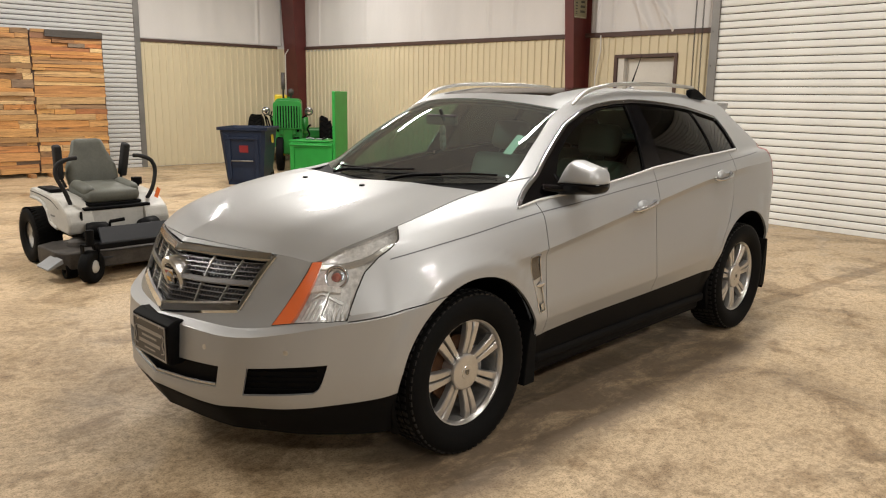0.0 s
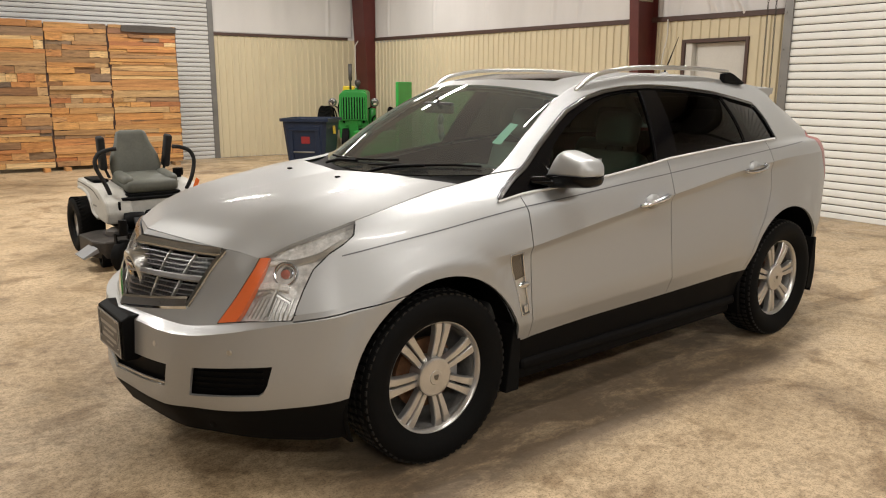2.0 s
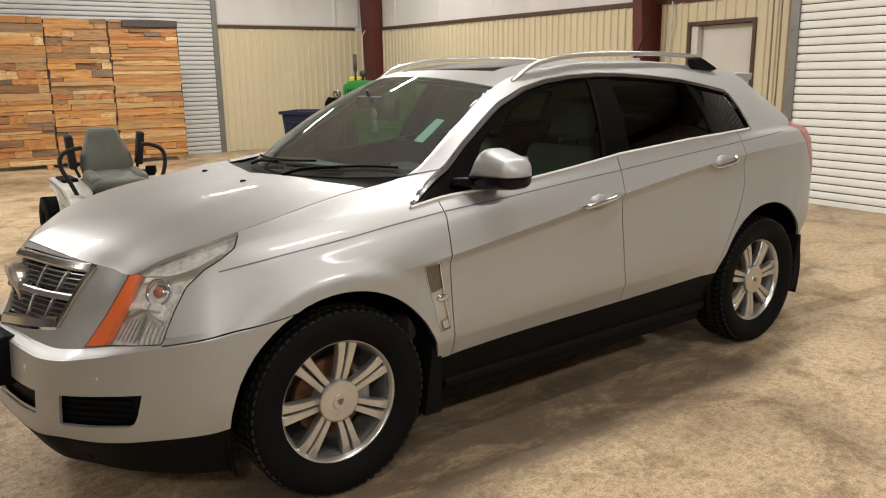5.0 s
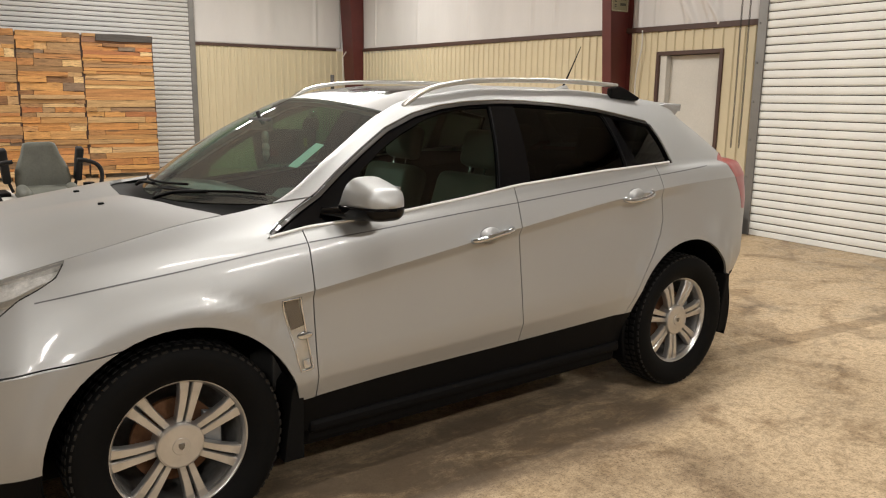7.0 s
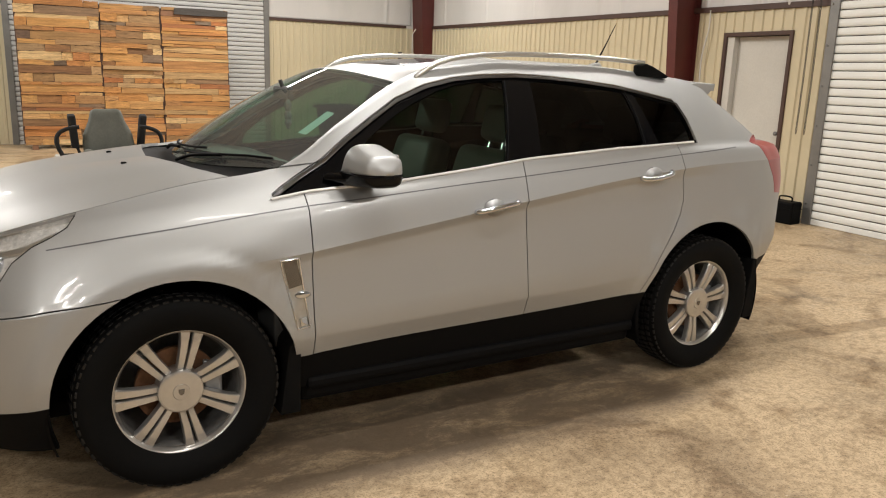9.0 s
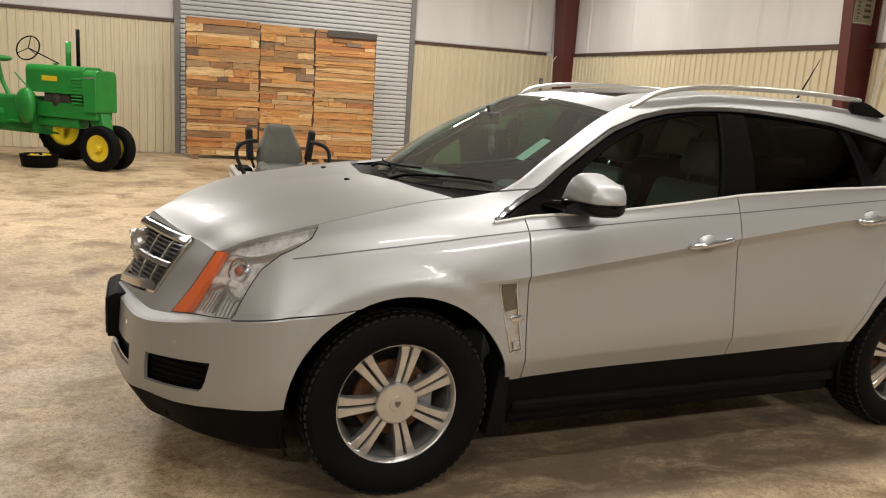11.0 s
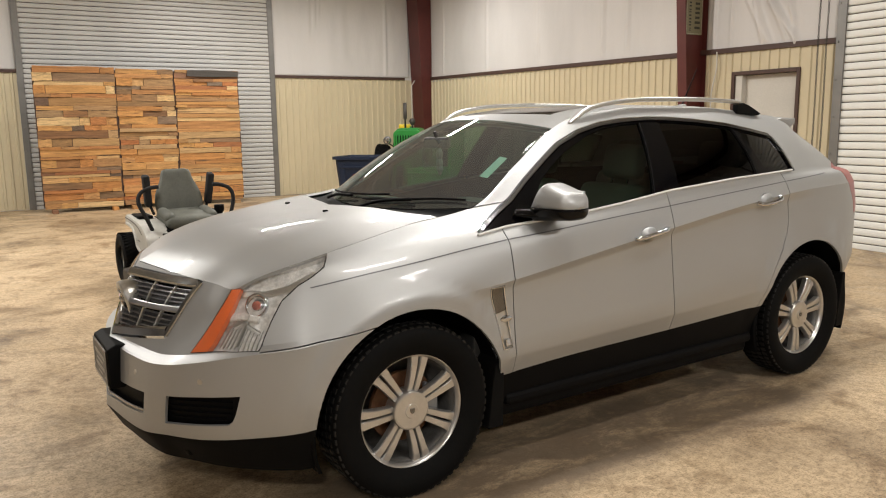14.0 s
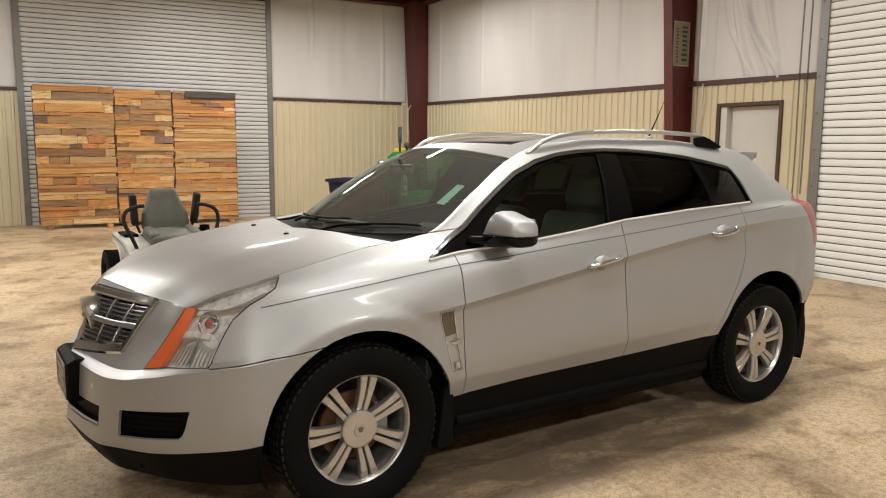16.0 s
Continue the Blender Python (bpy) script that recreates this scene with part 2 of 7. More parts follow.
def lathe(profile, seg=40, axis="y", caps=True):
    """A profile of (radius, along) turned round an axis."""
    bm = bmesh.new()
    rings = []
    for r, h in profile:
        ring = []
        for k in range(seg):
            a = 2 * math.pi * k / seg
            c, s = r * math.cos(a), r * math.sin(a)
            ring.append(bm.verts.new({"y": (c, h, s), "z": (c, s, h), "x": (h, c, s)}[axis]))
        rings.append(ring)
    for a, b in zip(rings, rings[1:]):
        for k in range(seg):
            bm.faces.new((a[k], a[(k + 1) % seg], b[(k + 1) % seg], b[k]))
    for ring in (rings[0], rings[-1]) if caps else ():
        if (ring[0].co - ring[seg // 2].co).length > 1e-5:
            bm.faces.new(ring)
    bmesh.ops.remove_doubles(bm, verts=bm.verts, dist=1e-6)
    bmesh.ops.recalc_face_normals(bm, faces=bm.faces)
    return bm

def tube(points, radius, seg=8, closed=False):
    """A round bar along a line of points; radius may be a list."""
    bm = bmesh.new()
    pts = [Vector(p) for p in points]
    n = len(pts)
    rad = radius if isinstance(radius, (list, tuple)) else [radius] * n
    rings, side = [], None
    for i, p in enumerate(pts):
        a = pts[(i - 1) % n] if (i or closed) else p
        b = pts[(i + 1) % n] if (i < n - 1 or closed) else p
        d = (b - a).normalized()
        if side is None:
            side = d.orthogonal().normalized()
        side = (side - d * side.dot(d)).normalized()
        up = d.cross(side)
        rings.append([bm.verts.new(p + (side * math.cos(2 * math.pi * k / seg) + up * math.sin(2 * math.pi * k / seg)) * rad[i]) for k in range(seg)])
    pairs = list(zip(rings, rings[1:])) + ([(rings[-1], rings[0])] if closed else [])
    for a, b in pairs:
        for k in range(seg):
            bm.faces.new((a[k], a[(k + 1) % seg], b[(k + 1) % seg], b[k]))
    if not closed:
        bm.faces.new(rings[0]), bm.faces.new(rings[-1])
    bmesh.ops.recalc_face_normals(bm, faces=bm.faces)
    return bm

def bend(points, steps=6):
    """A smooth line through the points (Catmull-Rom)."""
    p = [Vector(q) for q in points]
    out = []
    for i in range(len(p) - 1):
        a, b, c, d = p[max(i - 1, 0)], p[i], p[i + 1], p[min(i + 2, len(p) - 1)]
        for k in range(steps):
            t = k / steps
            out.append(0.5 * ((2 * b) + (c - a) * t + (2 * a - 5 * b + 4 * c - d) * t * t + (3 * b - a - 3 * c + d) * t ** 3))
    return out + [p[-1]]

# ---- the building ----
NORTH, EAST, WEST, SOUTH, CEIL = 13.39, 7.75, -20.0, -20.0, 5.35
TRIM_N = 2.67
DOOR_Y0, DOOR_Y1, DOOR_Z = 2.88, 3.96, 2.25
ROLL_N = (-0.93, 3.95, 4.86)
ROLL_E = (-2.7, 2.22, 4.45)

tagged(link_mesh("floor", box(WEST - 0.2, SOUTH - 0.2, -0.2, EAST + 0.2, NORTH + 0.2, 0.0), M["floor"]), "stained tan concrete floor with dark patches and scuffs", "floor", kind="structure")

def slab_with_hole(x0, x1, z0, z1, hx0, hx1, hz, thick):
    """A wall from x0 to x1 with an opening from the floor up to hz."""
    return join(box(x0, 0, z0, hx0, thick, z1), box(hx1, 0, z0, x1, thick, z1), box(hx0, 0, hz, hx1, thick, z1))

wall_n = link_mesh("wall_north", xform(slab_with_hole(WEST, EAST + 0.4, 0, CEIL, ROLL_N[0], ROLL_N[1], ROLL_N[2], 0.2), pose(0, NORTH, 0)), M["vinyl"])
tagged(wall_n, "steel building wall, white vinyl insulation above tan ribbed steel", "wall", kind="structure")
# east wall is laid out along y: local x runs from north to south
EW = Matrix.Translation((EAST, NORTH, 0)) @ pose(0, 0, 0, 0, 0, -90)
def ey(y):
    return NORTH - y
wall_e = link_mesh("wall_east", xform(join(box(0, 0, 0, ey(DOOR_Y1), 0.2, CEIL), box(ey(DOOR_Y1), 0, DOOR_Z, ey(DOOR_Y0), 0.2, CEIL), box(ey(DOOR_Y0), 0, 0, ey(ROLL_E[1]), 0.2, CEIL),
                                          box(ey(ROLL_E[1]), 0, ROLL_E[2], ey(ROLL_E[0]), 0.2, CEIL), box(ey(ROLL_E[0]), 0, 0, ey(SOUTH), 0.2, CEIL)), EW), M["vinyl"])
tagged(wall_e, "steel building wall, white vinyl insulation above tan ribbed steel", "wall", kind="structure")
for name, b in (("wall_west", box(WEST - 0.2, SOUTH, 0, WEST, NORTH, CEIL)), ("wall_south", box(WEST, SOUTH - 0.2, 0, EAST, SOUTH, CEIL))):
    tagged(link_mesh(name, b, M["vinyl"]), "plain white vinyl-lined steel wall", "wall", kind="structure")
tagged(link_mesh("ceiling", box(WEST - 0.2, SOUTH - 0.2, CEIL, EAST + 0.4, NORTH + 0.2, CEIL + 0.15), M["roofing"]), "pale grey roof insulation", "ceiling", kind="structure")

# ribbed tan sheets, each 0.912 m wide, 2 cm ribs every 15.2 cm
def rib_sheet(width, height):
    pitch, h = 0.152, 0.02
    pts, x = [], 0.0
    while x < width - 0.01:
        for dx, d in ((0.0, 0.0), (0.088, 0.0), (0.1, h), (0.14, h)):
            if x + dx <= width:
                pts.append((x + dx, d))
        x += pitch
    pts.append((width, 0.0))
    bm = bmesh.new()
    front = [[bm.verts.new((a, -0.006 - d, z)) for a, d in pts] for z in (0.0, height)]
    back = [[bm.verts.new((a, -0.0025, z)) for a in (pts[0][0], pts[-1][0])] for z in (0.0, height)]
    for i in range(len(pts) - 1):
        bm.faces.new((front[0][i], front[0][i + 1], front[1][i + 1], front[1][i]))
    bm.faces.new(front[1] + [back[1][1], back[1][0]])
    bm.faces.new((front[0][0], front[1][0], back[1][0], back[0][0]))
    bm.faces.new((front[0][-1], back[0][1], back[1][1], front[1][-1]))
    bmesh.ops.recalc_face_normals(bm, faces=bm.faces)
    return bm

SHEETS = {}
def sheets(parent, m, x0, x1, height, z0=0.012):
    """A run of sheets along local x from x0 to x1 on the wall whose pose is m."""
    x = x0
    while x < x1 - 0.02:
        w = round(min(0.912, x1 - x), 3)
        key = (w, round(height, 3))
        if key not in SHEETS:
            me = bpy.data.meshes.new("wall_sheet")
            b = rib_sheet(w, height - z0)
            b.to_mesh(me)
            b.free()
            me.materials.append(M["tan"])
            SHEETS[key] = me
        ob = new("wall_sheet", SHEETS[key])
        ob.parent = parent
        ob.matrix_basis = m @ pose(x, 0, z0)
        x += w

WN = pose(0, NORTH, 0)
def strip(name, m, x0, x1, z, mat, h=0.06, d=0.045, label="dark brown steel trim strip"):
    ob = link_mesh(name, xform(box(x0, -d, z - h / 2, x1, -0.001, z + h / 2, 0.004), m), mat)
    return tagged(ob, label, "trim", kind="structure")

# sloping base line of the trim on the east wall
def trim_e(y):
    return 2.535 + (y - 2.3) * 0.0115

def strip_e(y1, y0):
    m = EW @ Matrix.Translation((ey(y1), 0, trim_e(y1))) @ pose(0, 0, 0, 0, math.degrees(math.atan(0.0115)), 0)
    ob = link_mesh("trim", xform(box(0, -0.045, -0.035, y1 - y0, -0.001, 0.035, 0.004), m), M["trim"])
    tagged(ob, "dark brown steel trim strip", "trim", kind="structure")
strip("trim", WN, WEST, ROLL_N[0] - 0.08, TRIM_N, M["trim"])
strip("trim", WN, ROLL_N[1] + 0.08, 7.3, TRIM_N, M["trim"])
strip_e(NORTH - 0.02, ROLL_E[1] + 0.1)

# wrinkled vinyl lining: sheets that sag in folds and bulge at the taped seams
def vinyl_sheet(m, x0, x1, z0, z1, folds, label):
    """folds: (line of (x, z), width, height)."""
    nx, nz = max(8, int((x1 - x0) / (0.018 if x1 - x0 < 3 else 0.03))), 70
    segs = []
    for pts, w, h in folds:
        line = bend([(x, z, 0) for x, z in pts], 6)
        segs.append((np.array([p.x for p in line]), np.array([p.y for p in line]), w, h))
    bm = bmesh.new()
    rows = []
    for j in range(nz + 1):
        z = z0 + (z1 - z0) * j / nz
        row = []
        for i in range(nx + 1):
            x = x0 + (x1 - x0) * i / nx
            d = 0.012 + 0.008 * noise.noise((x * 0.9, z * 0.5, x0)) + 0.004 * noise.noise((x * 4.0, z * 1.2, 3.0))
            for fx, fz, w, h in segs:
                lo, hi = fz.min(), fz.max()
                if lo - 0.2 < z < hi + 0.2:
                    xc = float(np.interp(z, fz[::-1], fx[::-1])) if fz[0] > fz[-1] else float(np.interp(z, fz, fx))
                    fade = min(1.0, max(0.0, (z - lo + 0.2) / 0.3), 1.0) * min(1.0, max(0.0, (hi + 0.2 - z) / 0.3))
                    k = (x - xc) / w
                    d += h * fade * (math.exp(-k * k) - 0.25 * math.exp(-(k - 1.7) ** 2))
            row.append(bm.verts.new((x, -max(d, 0.003), z)))
        rows.append(row)
    for a, b in zip(rows, rows[1:]):
        for i in range(nx):
            bm.faces.new((a[i], a[i + 1], b[i + 1], b[i]))
    rim = rows[0] + [r[-1] for r in rows[1:-1]] + rows[-1][::-1] + [r[0] for r in rows[1:-1]][::-1]
    back = [bm.verts.new((v.co.x, -0.001, v.co.z)) for v in rim]
    for i in range(len(rim)):
        k = (i + 1) % len(rim)
        bm.faces.new((rim[i], back[i], back[k], rim[k]))
    bmesh.ops.recalc_face_normals(bm, faces=bm.faces)
    tagged(link_mesh("insulation", xform(bm, m), M["vinyl"], smooth=True), label, "insulation", kind="structure")
def upright(x, h=0.016, w=0.028, z0=2.75, z1=4.9):
    return ([(x, z1), (x + 0.01, (z0 + z1) / 2), (x, z0)], w, h)
VT = 4.995
vinyl_sheet(WN, -8.6, ROLL_N[0] - 0.09, TRIM_N + 0.032, VT, [upright(x) for x in (-7.0, -5.2, -3.4, -1.9)], "white vinyl insulation with taped seams")
vinyl_sheet(WN, ROLL_N[1] + 0.09, 7.43, TRIM_N + 0.032, VT, [upright(6.80, 0.022, 0.035), ([(4.88, 4.95), (4.90, 4.3), (4.89, 3.7)], 0.035, 0.022), ([(5.03, 4.95), (5.05, 4.4), (5.03, 3.9)], 0.030, 0.030),
            ([(5.15, 4.95), (5.16, 4.5), (5.13, 4.1)], 0.028, 0.018), ([(5.75, 4.95), (5.7, 3.9), (5.72, 3.1)], 0.10, 0.012)], "white vinyl insulation with soft vertical wrinkles")
vinyl_sheet(EW, 0.62, ey(4.66), trim_e(4.66) + 0.01, VT, [upright(ey(y), 0.020, 0.035) for y in (12.2, 10.35, 8.55, 6.7, 6.1, 5.0)], "white vinyl insulation with taped seams")
def sag(pts, w, h):
    return ([(ey(y), z) for y, z in pts], w, h)
vinyl_sheet(EW, ey(4.43), ey(ROLL_E[1] + 0.10), trim_e(2.3) + 0.01, VT, [
    sag([(3.85, 4.9), (3.63, 3.75), (3.33, 3.1), (2.97, 2.6)], 0.050, 0.055), sag([(3.95, 4.9), (3.74, 3.7), (3.61, 3.1), (3.39, 2.6)], 0.055, 0.045),
    sag([(4.0, 4.7), (3.84, 3.45), (3.58, 2.9), (3.49, 2.62)], 0.035, 0.030), sag([(3.45, 4.9), (3.2, 3.6), (3.07, 3.05), (2.98, 2.62)], 0.040, 0.035),
    sag([(3.55, 4.6), (3.49, 3.45), (3.28, 2.95), (3.12, 2.62)], 0.035, 0.035), upright(ey(4.02), 0.020, 0.025, 2.7), upright(ey(4.32), 0.022, 0.03, 2.7)], "sagging white vinyl insulation in long loose folds")

# red steel frame: corner column, wall column, eave beams
def tapered_column(y0, y1, wall_x, x_low, lean, top, closed, label):
    """A welded steel frame column against the east wall, deeper towards the top."""
    xi = lambda z: x_low - lean * z
    web_y = y0 if closed else (y0 + y1) / 2 - 0.006
    b = join(xform(prism([(wall_x, 0), (xi(0) + 0.012, 0), (xi(top) + 0.012, top), (wall_x, top)], 0.012, "y"), pose(0, web_y, 0)),
             xform(prism([(xi(0), 0), (xi(0) + 0.014, 0), (xi(top) + 0.014, top), (xi(top), top)], y1 - y0, "y", 0.002), pose(0, y0, 0)),
             box(wall_x, y0, 0, wall_x + 0.012, y1, top, 0.002), box(xi(0) - 0.03, y0 - 0.03, 0, wall_x + 0.012, y1 + 0.03, 0.02, 0.003))
    ob = link_mesh("steel_column", b, M["red"])
    return tagged(ob, label, "column", "steel columns")
tapered_column(12.80, 13.33, 7.735, 7.60, 0.05, CEIL - 0.3, True, "red oxide steel corner column")
tapered_column(4.45, 4.62, 7.735, 7.50, 0.07, CEIL - 0.3, False, "red oxide steel wall column with a sign")
for m, L in ((WN @ pose(WEST, 0, 0), EAST - WEST), (EW, NORTH - SOUTH)):
    tagged(link_mesh("eave_beam", xform(join(box(0, -0.24, 5.00, L, -0.002, 5.02), box(0, -0.012, 5.02, L, -0.002, 5.2), box(0, -0.24, 5.2, L, -0.002, 5.22)), m), M["red"]), "red oxide steel eave beam", "beam", "eave beams")

# roller doors: each corrugated slat is its own piece
def slat_mesh(width, pitch, mat):
    prof = [(0.006, 0.0), (0.010, -0.022), (0.022, -0.030), (pitch * 0.5, -0.033), (pitch - 0.016, -0.030), (pitch - 0.005, -0.022), (pitch - 0.002, 0.0)]
    bm = bmesh.new()
    a = [bm.verts.new((0, d, z)) for z, d in prof]
    b = [bm.verts.new((width, d, z)) for z, d in prof]
    for i in range(len(prof) - 1):
        bm.faces.new((a[i], b[i], b[i + 1], a[i + 1]))
    bm.faces.new((a[0], a[-1], b[-1], b[0]))
    bm.faces.new(a[::-1]), bm.faces.new(b)
    bmesh.ops.recalc_face_normals(bm, faces=bm.faces)
    me = bpy.data.meshes.new("slat")
    bm.to_mesh(me)
    bm.free()
    me.materials.append(mat)
    return me

def roller_door(name, m, x0, x1, top, mat, label, pitch=0.0945):
    d = thing(name, m, label, "roller door", kind="structure")
    me = slat_mesh(x1 - x0, pitch, mat)
    z = 0.07
    while z < top - pitch:
        s = new("slat", me)
        s.parent = d
        s.matrix_basis = pose(x0, -0.03, z)
        z += pitch
    part("curtain_back", box(x0, -0.028, 0.07, x1, -0.022, top - 0.05), M["trim"], d)
    part("bottom_bar", box(x0, -0.055, 0.002, x1, -0.02, 0.068, 0.006), mat, d)
    for xa, sgn in ((x0, -1), (x1, 1)):
        g = part("guide_rail", box(xa - 0.085 if sgn < 0 else xa - 0.03, -0.085, 0, xa + 0.03 if sgn < 0 else xa + 0.085, -0.06, top, 0.003), M["galv"], d, "galvanised steel guide")
        part("guide_angle", box(xa - 0.085 if sgn < 0 else xa + 0.072, -0.06, 0, xa - 0.072 if sgn < 0 else xa + 0.085, -0.002, top), M["galv"], d)
        zb = 0.25
        while zb < top:
            bb = bmesh.new()
            bmesh.ops.create_cone(bb, cap_ends=True, segments=6, radius1=0.013, radius2=0.011, depth=0.012)
            part("bolt", xform(bb, pose(xa + sgn * 0.055, -0.091, zb, 90)), M["galv"], g)
            zb += 0.45
    part("drum_housing", box(x0 - 0.1, -0.42, top - 0.02, x1 + 0.1, -0.003, top + 0.42, 0.02), M["galv"], d)
    return d
roller_door("roller_door", WN, *ROLL_N, M["slat_grey"], "closed grey corrugated steel roller door")
roller_door("roller_door", EW @ pose(0, -0.10, 0), ey(ROLL_E[1]), ey(ROLL_E[0]), ROLL_E[2], M["slat_white"], "closed white corrugated steel roller door")

# walk door in the east wall
door = thing("door_1", EW, "closed white steel walk door in a brown frame", "door", kind="structure")
a, b = ey(DOOR_Y1), ey(DOOR_Y0)
part("frame_side", box(a, -0.03, 0, a + 0.05, 0.14, DOOR_Z, 0.004), M["trim"], door)
part("frame_side", box(b - 0.05, -0.03, 0, b, 0.14, DOOR_Z, 0.004), M["trim"], door)
part("frame_head", box(a + 0.05, -0.03, DOOR_Z - 0.05, b - 0.05, 0.14, DOOR_Z, 0.004), M["trim"], door)
part("leaf", box(a + 0.055, 0.09, 0.01, b - 0.055, 0.135, DOOR_Z - 0.055, 0.003), M["doorwhite"], door)
part("inner_jamb", box(a + 0.051, 0.0, 0.0, a + 0.16, 0.088, DOOR_Z - 0.052), M["doorwhite"], door)
part("knob", xform(lathe([(0.0, -0.07), (0.025, -0.065), (0.028, -0.05), (0.012, -0.03), (0.012, 0.0), (0.03, 0.002)], 16), pose(b - 0.13, 0.088, 1.0)), M["galv"], door, smooth=True)

# ribbed sheets last, as pieces of the walls
sheets(wall_n, WN, -6.4, ROLL_N[0] - 0.09, TRIM_N - 0.03)
sheets(wall_n, WN, ROLL_N[1] + 0.09, EAST - 0.02, TRIM_N - 0.03)
def sheets_e(y1, y0, z0=0.012, top=None):
    y = y1
    while y > y0 + 0.02:
        w = min(0.912, y - y0)
        t = (trim_e(y - w) - 0.03) if top is None else top
        sheets(wall_e, EW @ pose(0, 0, 0), ey(y), ey(y - w), t, z0)
        y -= w
sheets_e(NORTH - 0.05, DOOR_Y1)
sheets_e(DOOR_Y0, ROLL_E[1] + 0.09)
sheets(wall_e, EW, ey(DOOR_Y1), ey(DOOR_Y0), trim_e(DOOR_Y0) - 0.03, DOOR_Z + 0.002)

# ceiling fixtures, all out of view, most of them added fill
for x, y, output in LAMPS:
    f = thing("ceiling_light", pose(x, y, LAMP_Z), "long white fluorescent ceiling fixture, lit, placed out of view", "ceiling light", "ceiling lights")
    part("housing", box(-LAMP_L / 2 - 0.03, -LAMP_W / 2 - 0.03, 0.012, LAMP_L / 2 + 0.03, LAMP_W / 2 + 0.03, 0.09, 0.01), M["doorwhite"], f)
    for sx in (-0.5, 0.5):
        part("hanger", tube([(sx, 0, 0.09), (sx, 0, CEIL - LAMP_Z)], 0.004, 6), M["galv"], f)
    light = bpy.data.lights.new("tube_light", "AREA")
    light.shape, light.size, light.size_y = "RECTANGLE", LAMP_L, LAMP_W
    light.energy, light.color = LAMP_POWER * output, LAMP_COLOUR
    lo = new("tube_light", light)
    lo.parent = f

# ---- the car's skin: horizontal feature lines, lofted ----
# Car frame: x runs back from the front axle, s is the half width, z is up. u unrolls the outline from the
# nose (u = -1.607) round the front corner, along the side (u = x) and round the tail.
NOSE, TAIL = -1.607, 4.4
R0 = [(NOSE, -.985, 0, .245), (-1.2, -.905, .39, .235), (-1.06, -.83, .50, .23), (-.895, -.75, .625, .23), (-.73, -.65, .735, .23), (-.46, -.45, .875, .235), (-.2, -.2, .90, .26),
      (.1, .1, .89, .28), (.44, .44, .875, .30), (1.53, 1.53, .87, .315), (2.3, 2.3, .875, .33), (2.85, 2.85, .89, .33), (3.2, 3.2, .86, .40)]
R1 = [(NOSE, -1.05, 0, .36), (-1.2, -.975, .39, .35), (-1.06, -.905, .50, .352), (-.895, -.81, .645, .36), (-.73, -.69, .765, .375), (-.46, -.455, .915, .409), (-.2, -.2, .925, .43),
      (.1, .1, .925, .44), (.44, .44, .911, .45), (.9, .9, .910, .47), (1.53, 1.53, .911, .482), (2.3, 2.3, .913, .503), (2.85, 2.85, .92, .52), (3.2, 3.2, .89, .55)]
R2 = [(NOSE, -1.035, 0, .50), (-1.2, -.972, .40, .50), (-1.06, -.915, .525, .50), (-.895, -.815, .66, .50), (-.73, -.692, .78, .505), (-.46, -.458, .925, .52), (-.2, -.2, .945, .53),
      (.1, .1, .943, .54), (.44, .44, .944, .545), (1.53, 1.53, .949, .580), (2.3, 2.3, .946, .612), (2.85, 2.85, .943, .67), (3.2, 3.2, .915, .68)]
R3 = [(NOSE, -1.03, 0, .655), (-1.2, -.955, .405, .645), (-1.06, -.905, .535, .655), (-.895, -.805, .668, .68), (-.73, -.685, .785, .71), (-.46, -.455, .925, .745), (-.2, -.2, .945, .77),
      (.1, .1, .945, .77), (.44, .44, .929, .835), (.9, .9, .930, .898), (1.53, 1.53, .930, .985), (2.3, 2.3, .929, 1.08), (2.85, 2.85, .927, 1.10), (3.2, 3.2, .900, 1.06)]
R4 = [(NOSE, -1.0, 0, .675), (-1.2, -.90, .415, .67), (-1.06, -.845, .54, .685), (-.895, -.765, .655, .705), (-.73, -.66, .765, .735), (-.46, -.450, .912, .775), (-.2, -.2, .94, .82),
      (.1, .1, .943, .85), (.44, .44, .945, .88), (.9, .9, .951, .945), (1.53, 1.53, .952, 1.033), (2.3, 2.3, .949, 1.128), (2.85, 2.85, .93, 1.165), (3.2, 3.2, .895, 1.17)]
R5 = [(NOSE, -.962, 0, .82), (-1.2, -.845, .425, .80), (-1.06, -.78, .545, .80), (-.895, -.715, .655, .82), (-.73, -.62, .74, .86), (-.46, -.43, .845, .915), (-.2, -.2, .887, .96),
      (.1, .1, .902, 1.0), (.44, .44, .907, 1.035), (.9, .9, .922, 1.096), (1.53, 1.53, .922, 1.143), (2.3, 2.3, .92, 1.20), (2.85, 2.85, .90, 1.238), (3.2, 3.2, .86, 1.245)]
R6 = [(NOSE, -.915, 0, .93), (-1.2, -.80, .43, .90), (-1.06, -.735, .55, .895), (-.895, -.68, .655, .895), (-.73, -.585, .715, .93), (-.46, -.405, .80, 1.0), (-.2, -.2, .822, 1.04),
      (.1, .1, .837, 1.08), (.44, .44, .843, 1.105), (.9, .9, .885, 1.14), (1.53, 1.53, .895, 1.21), (2.3, 2.3, .895, 1.26), (2.85, 2.85, .855, 1.262), (3.2, 3.2, .80, 1.263)]
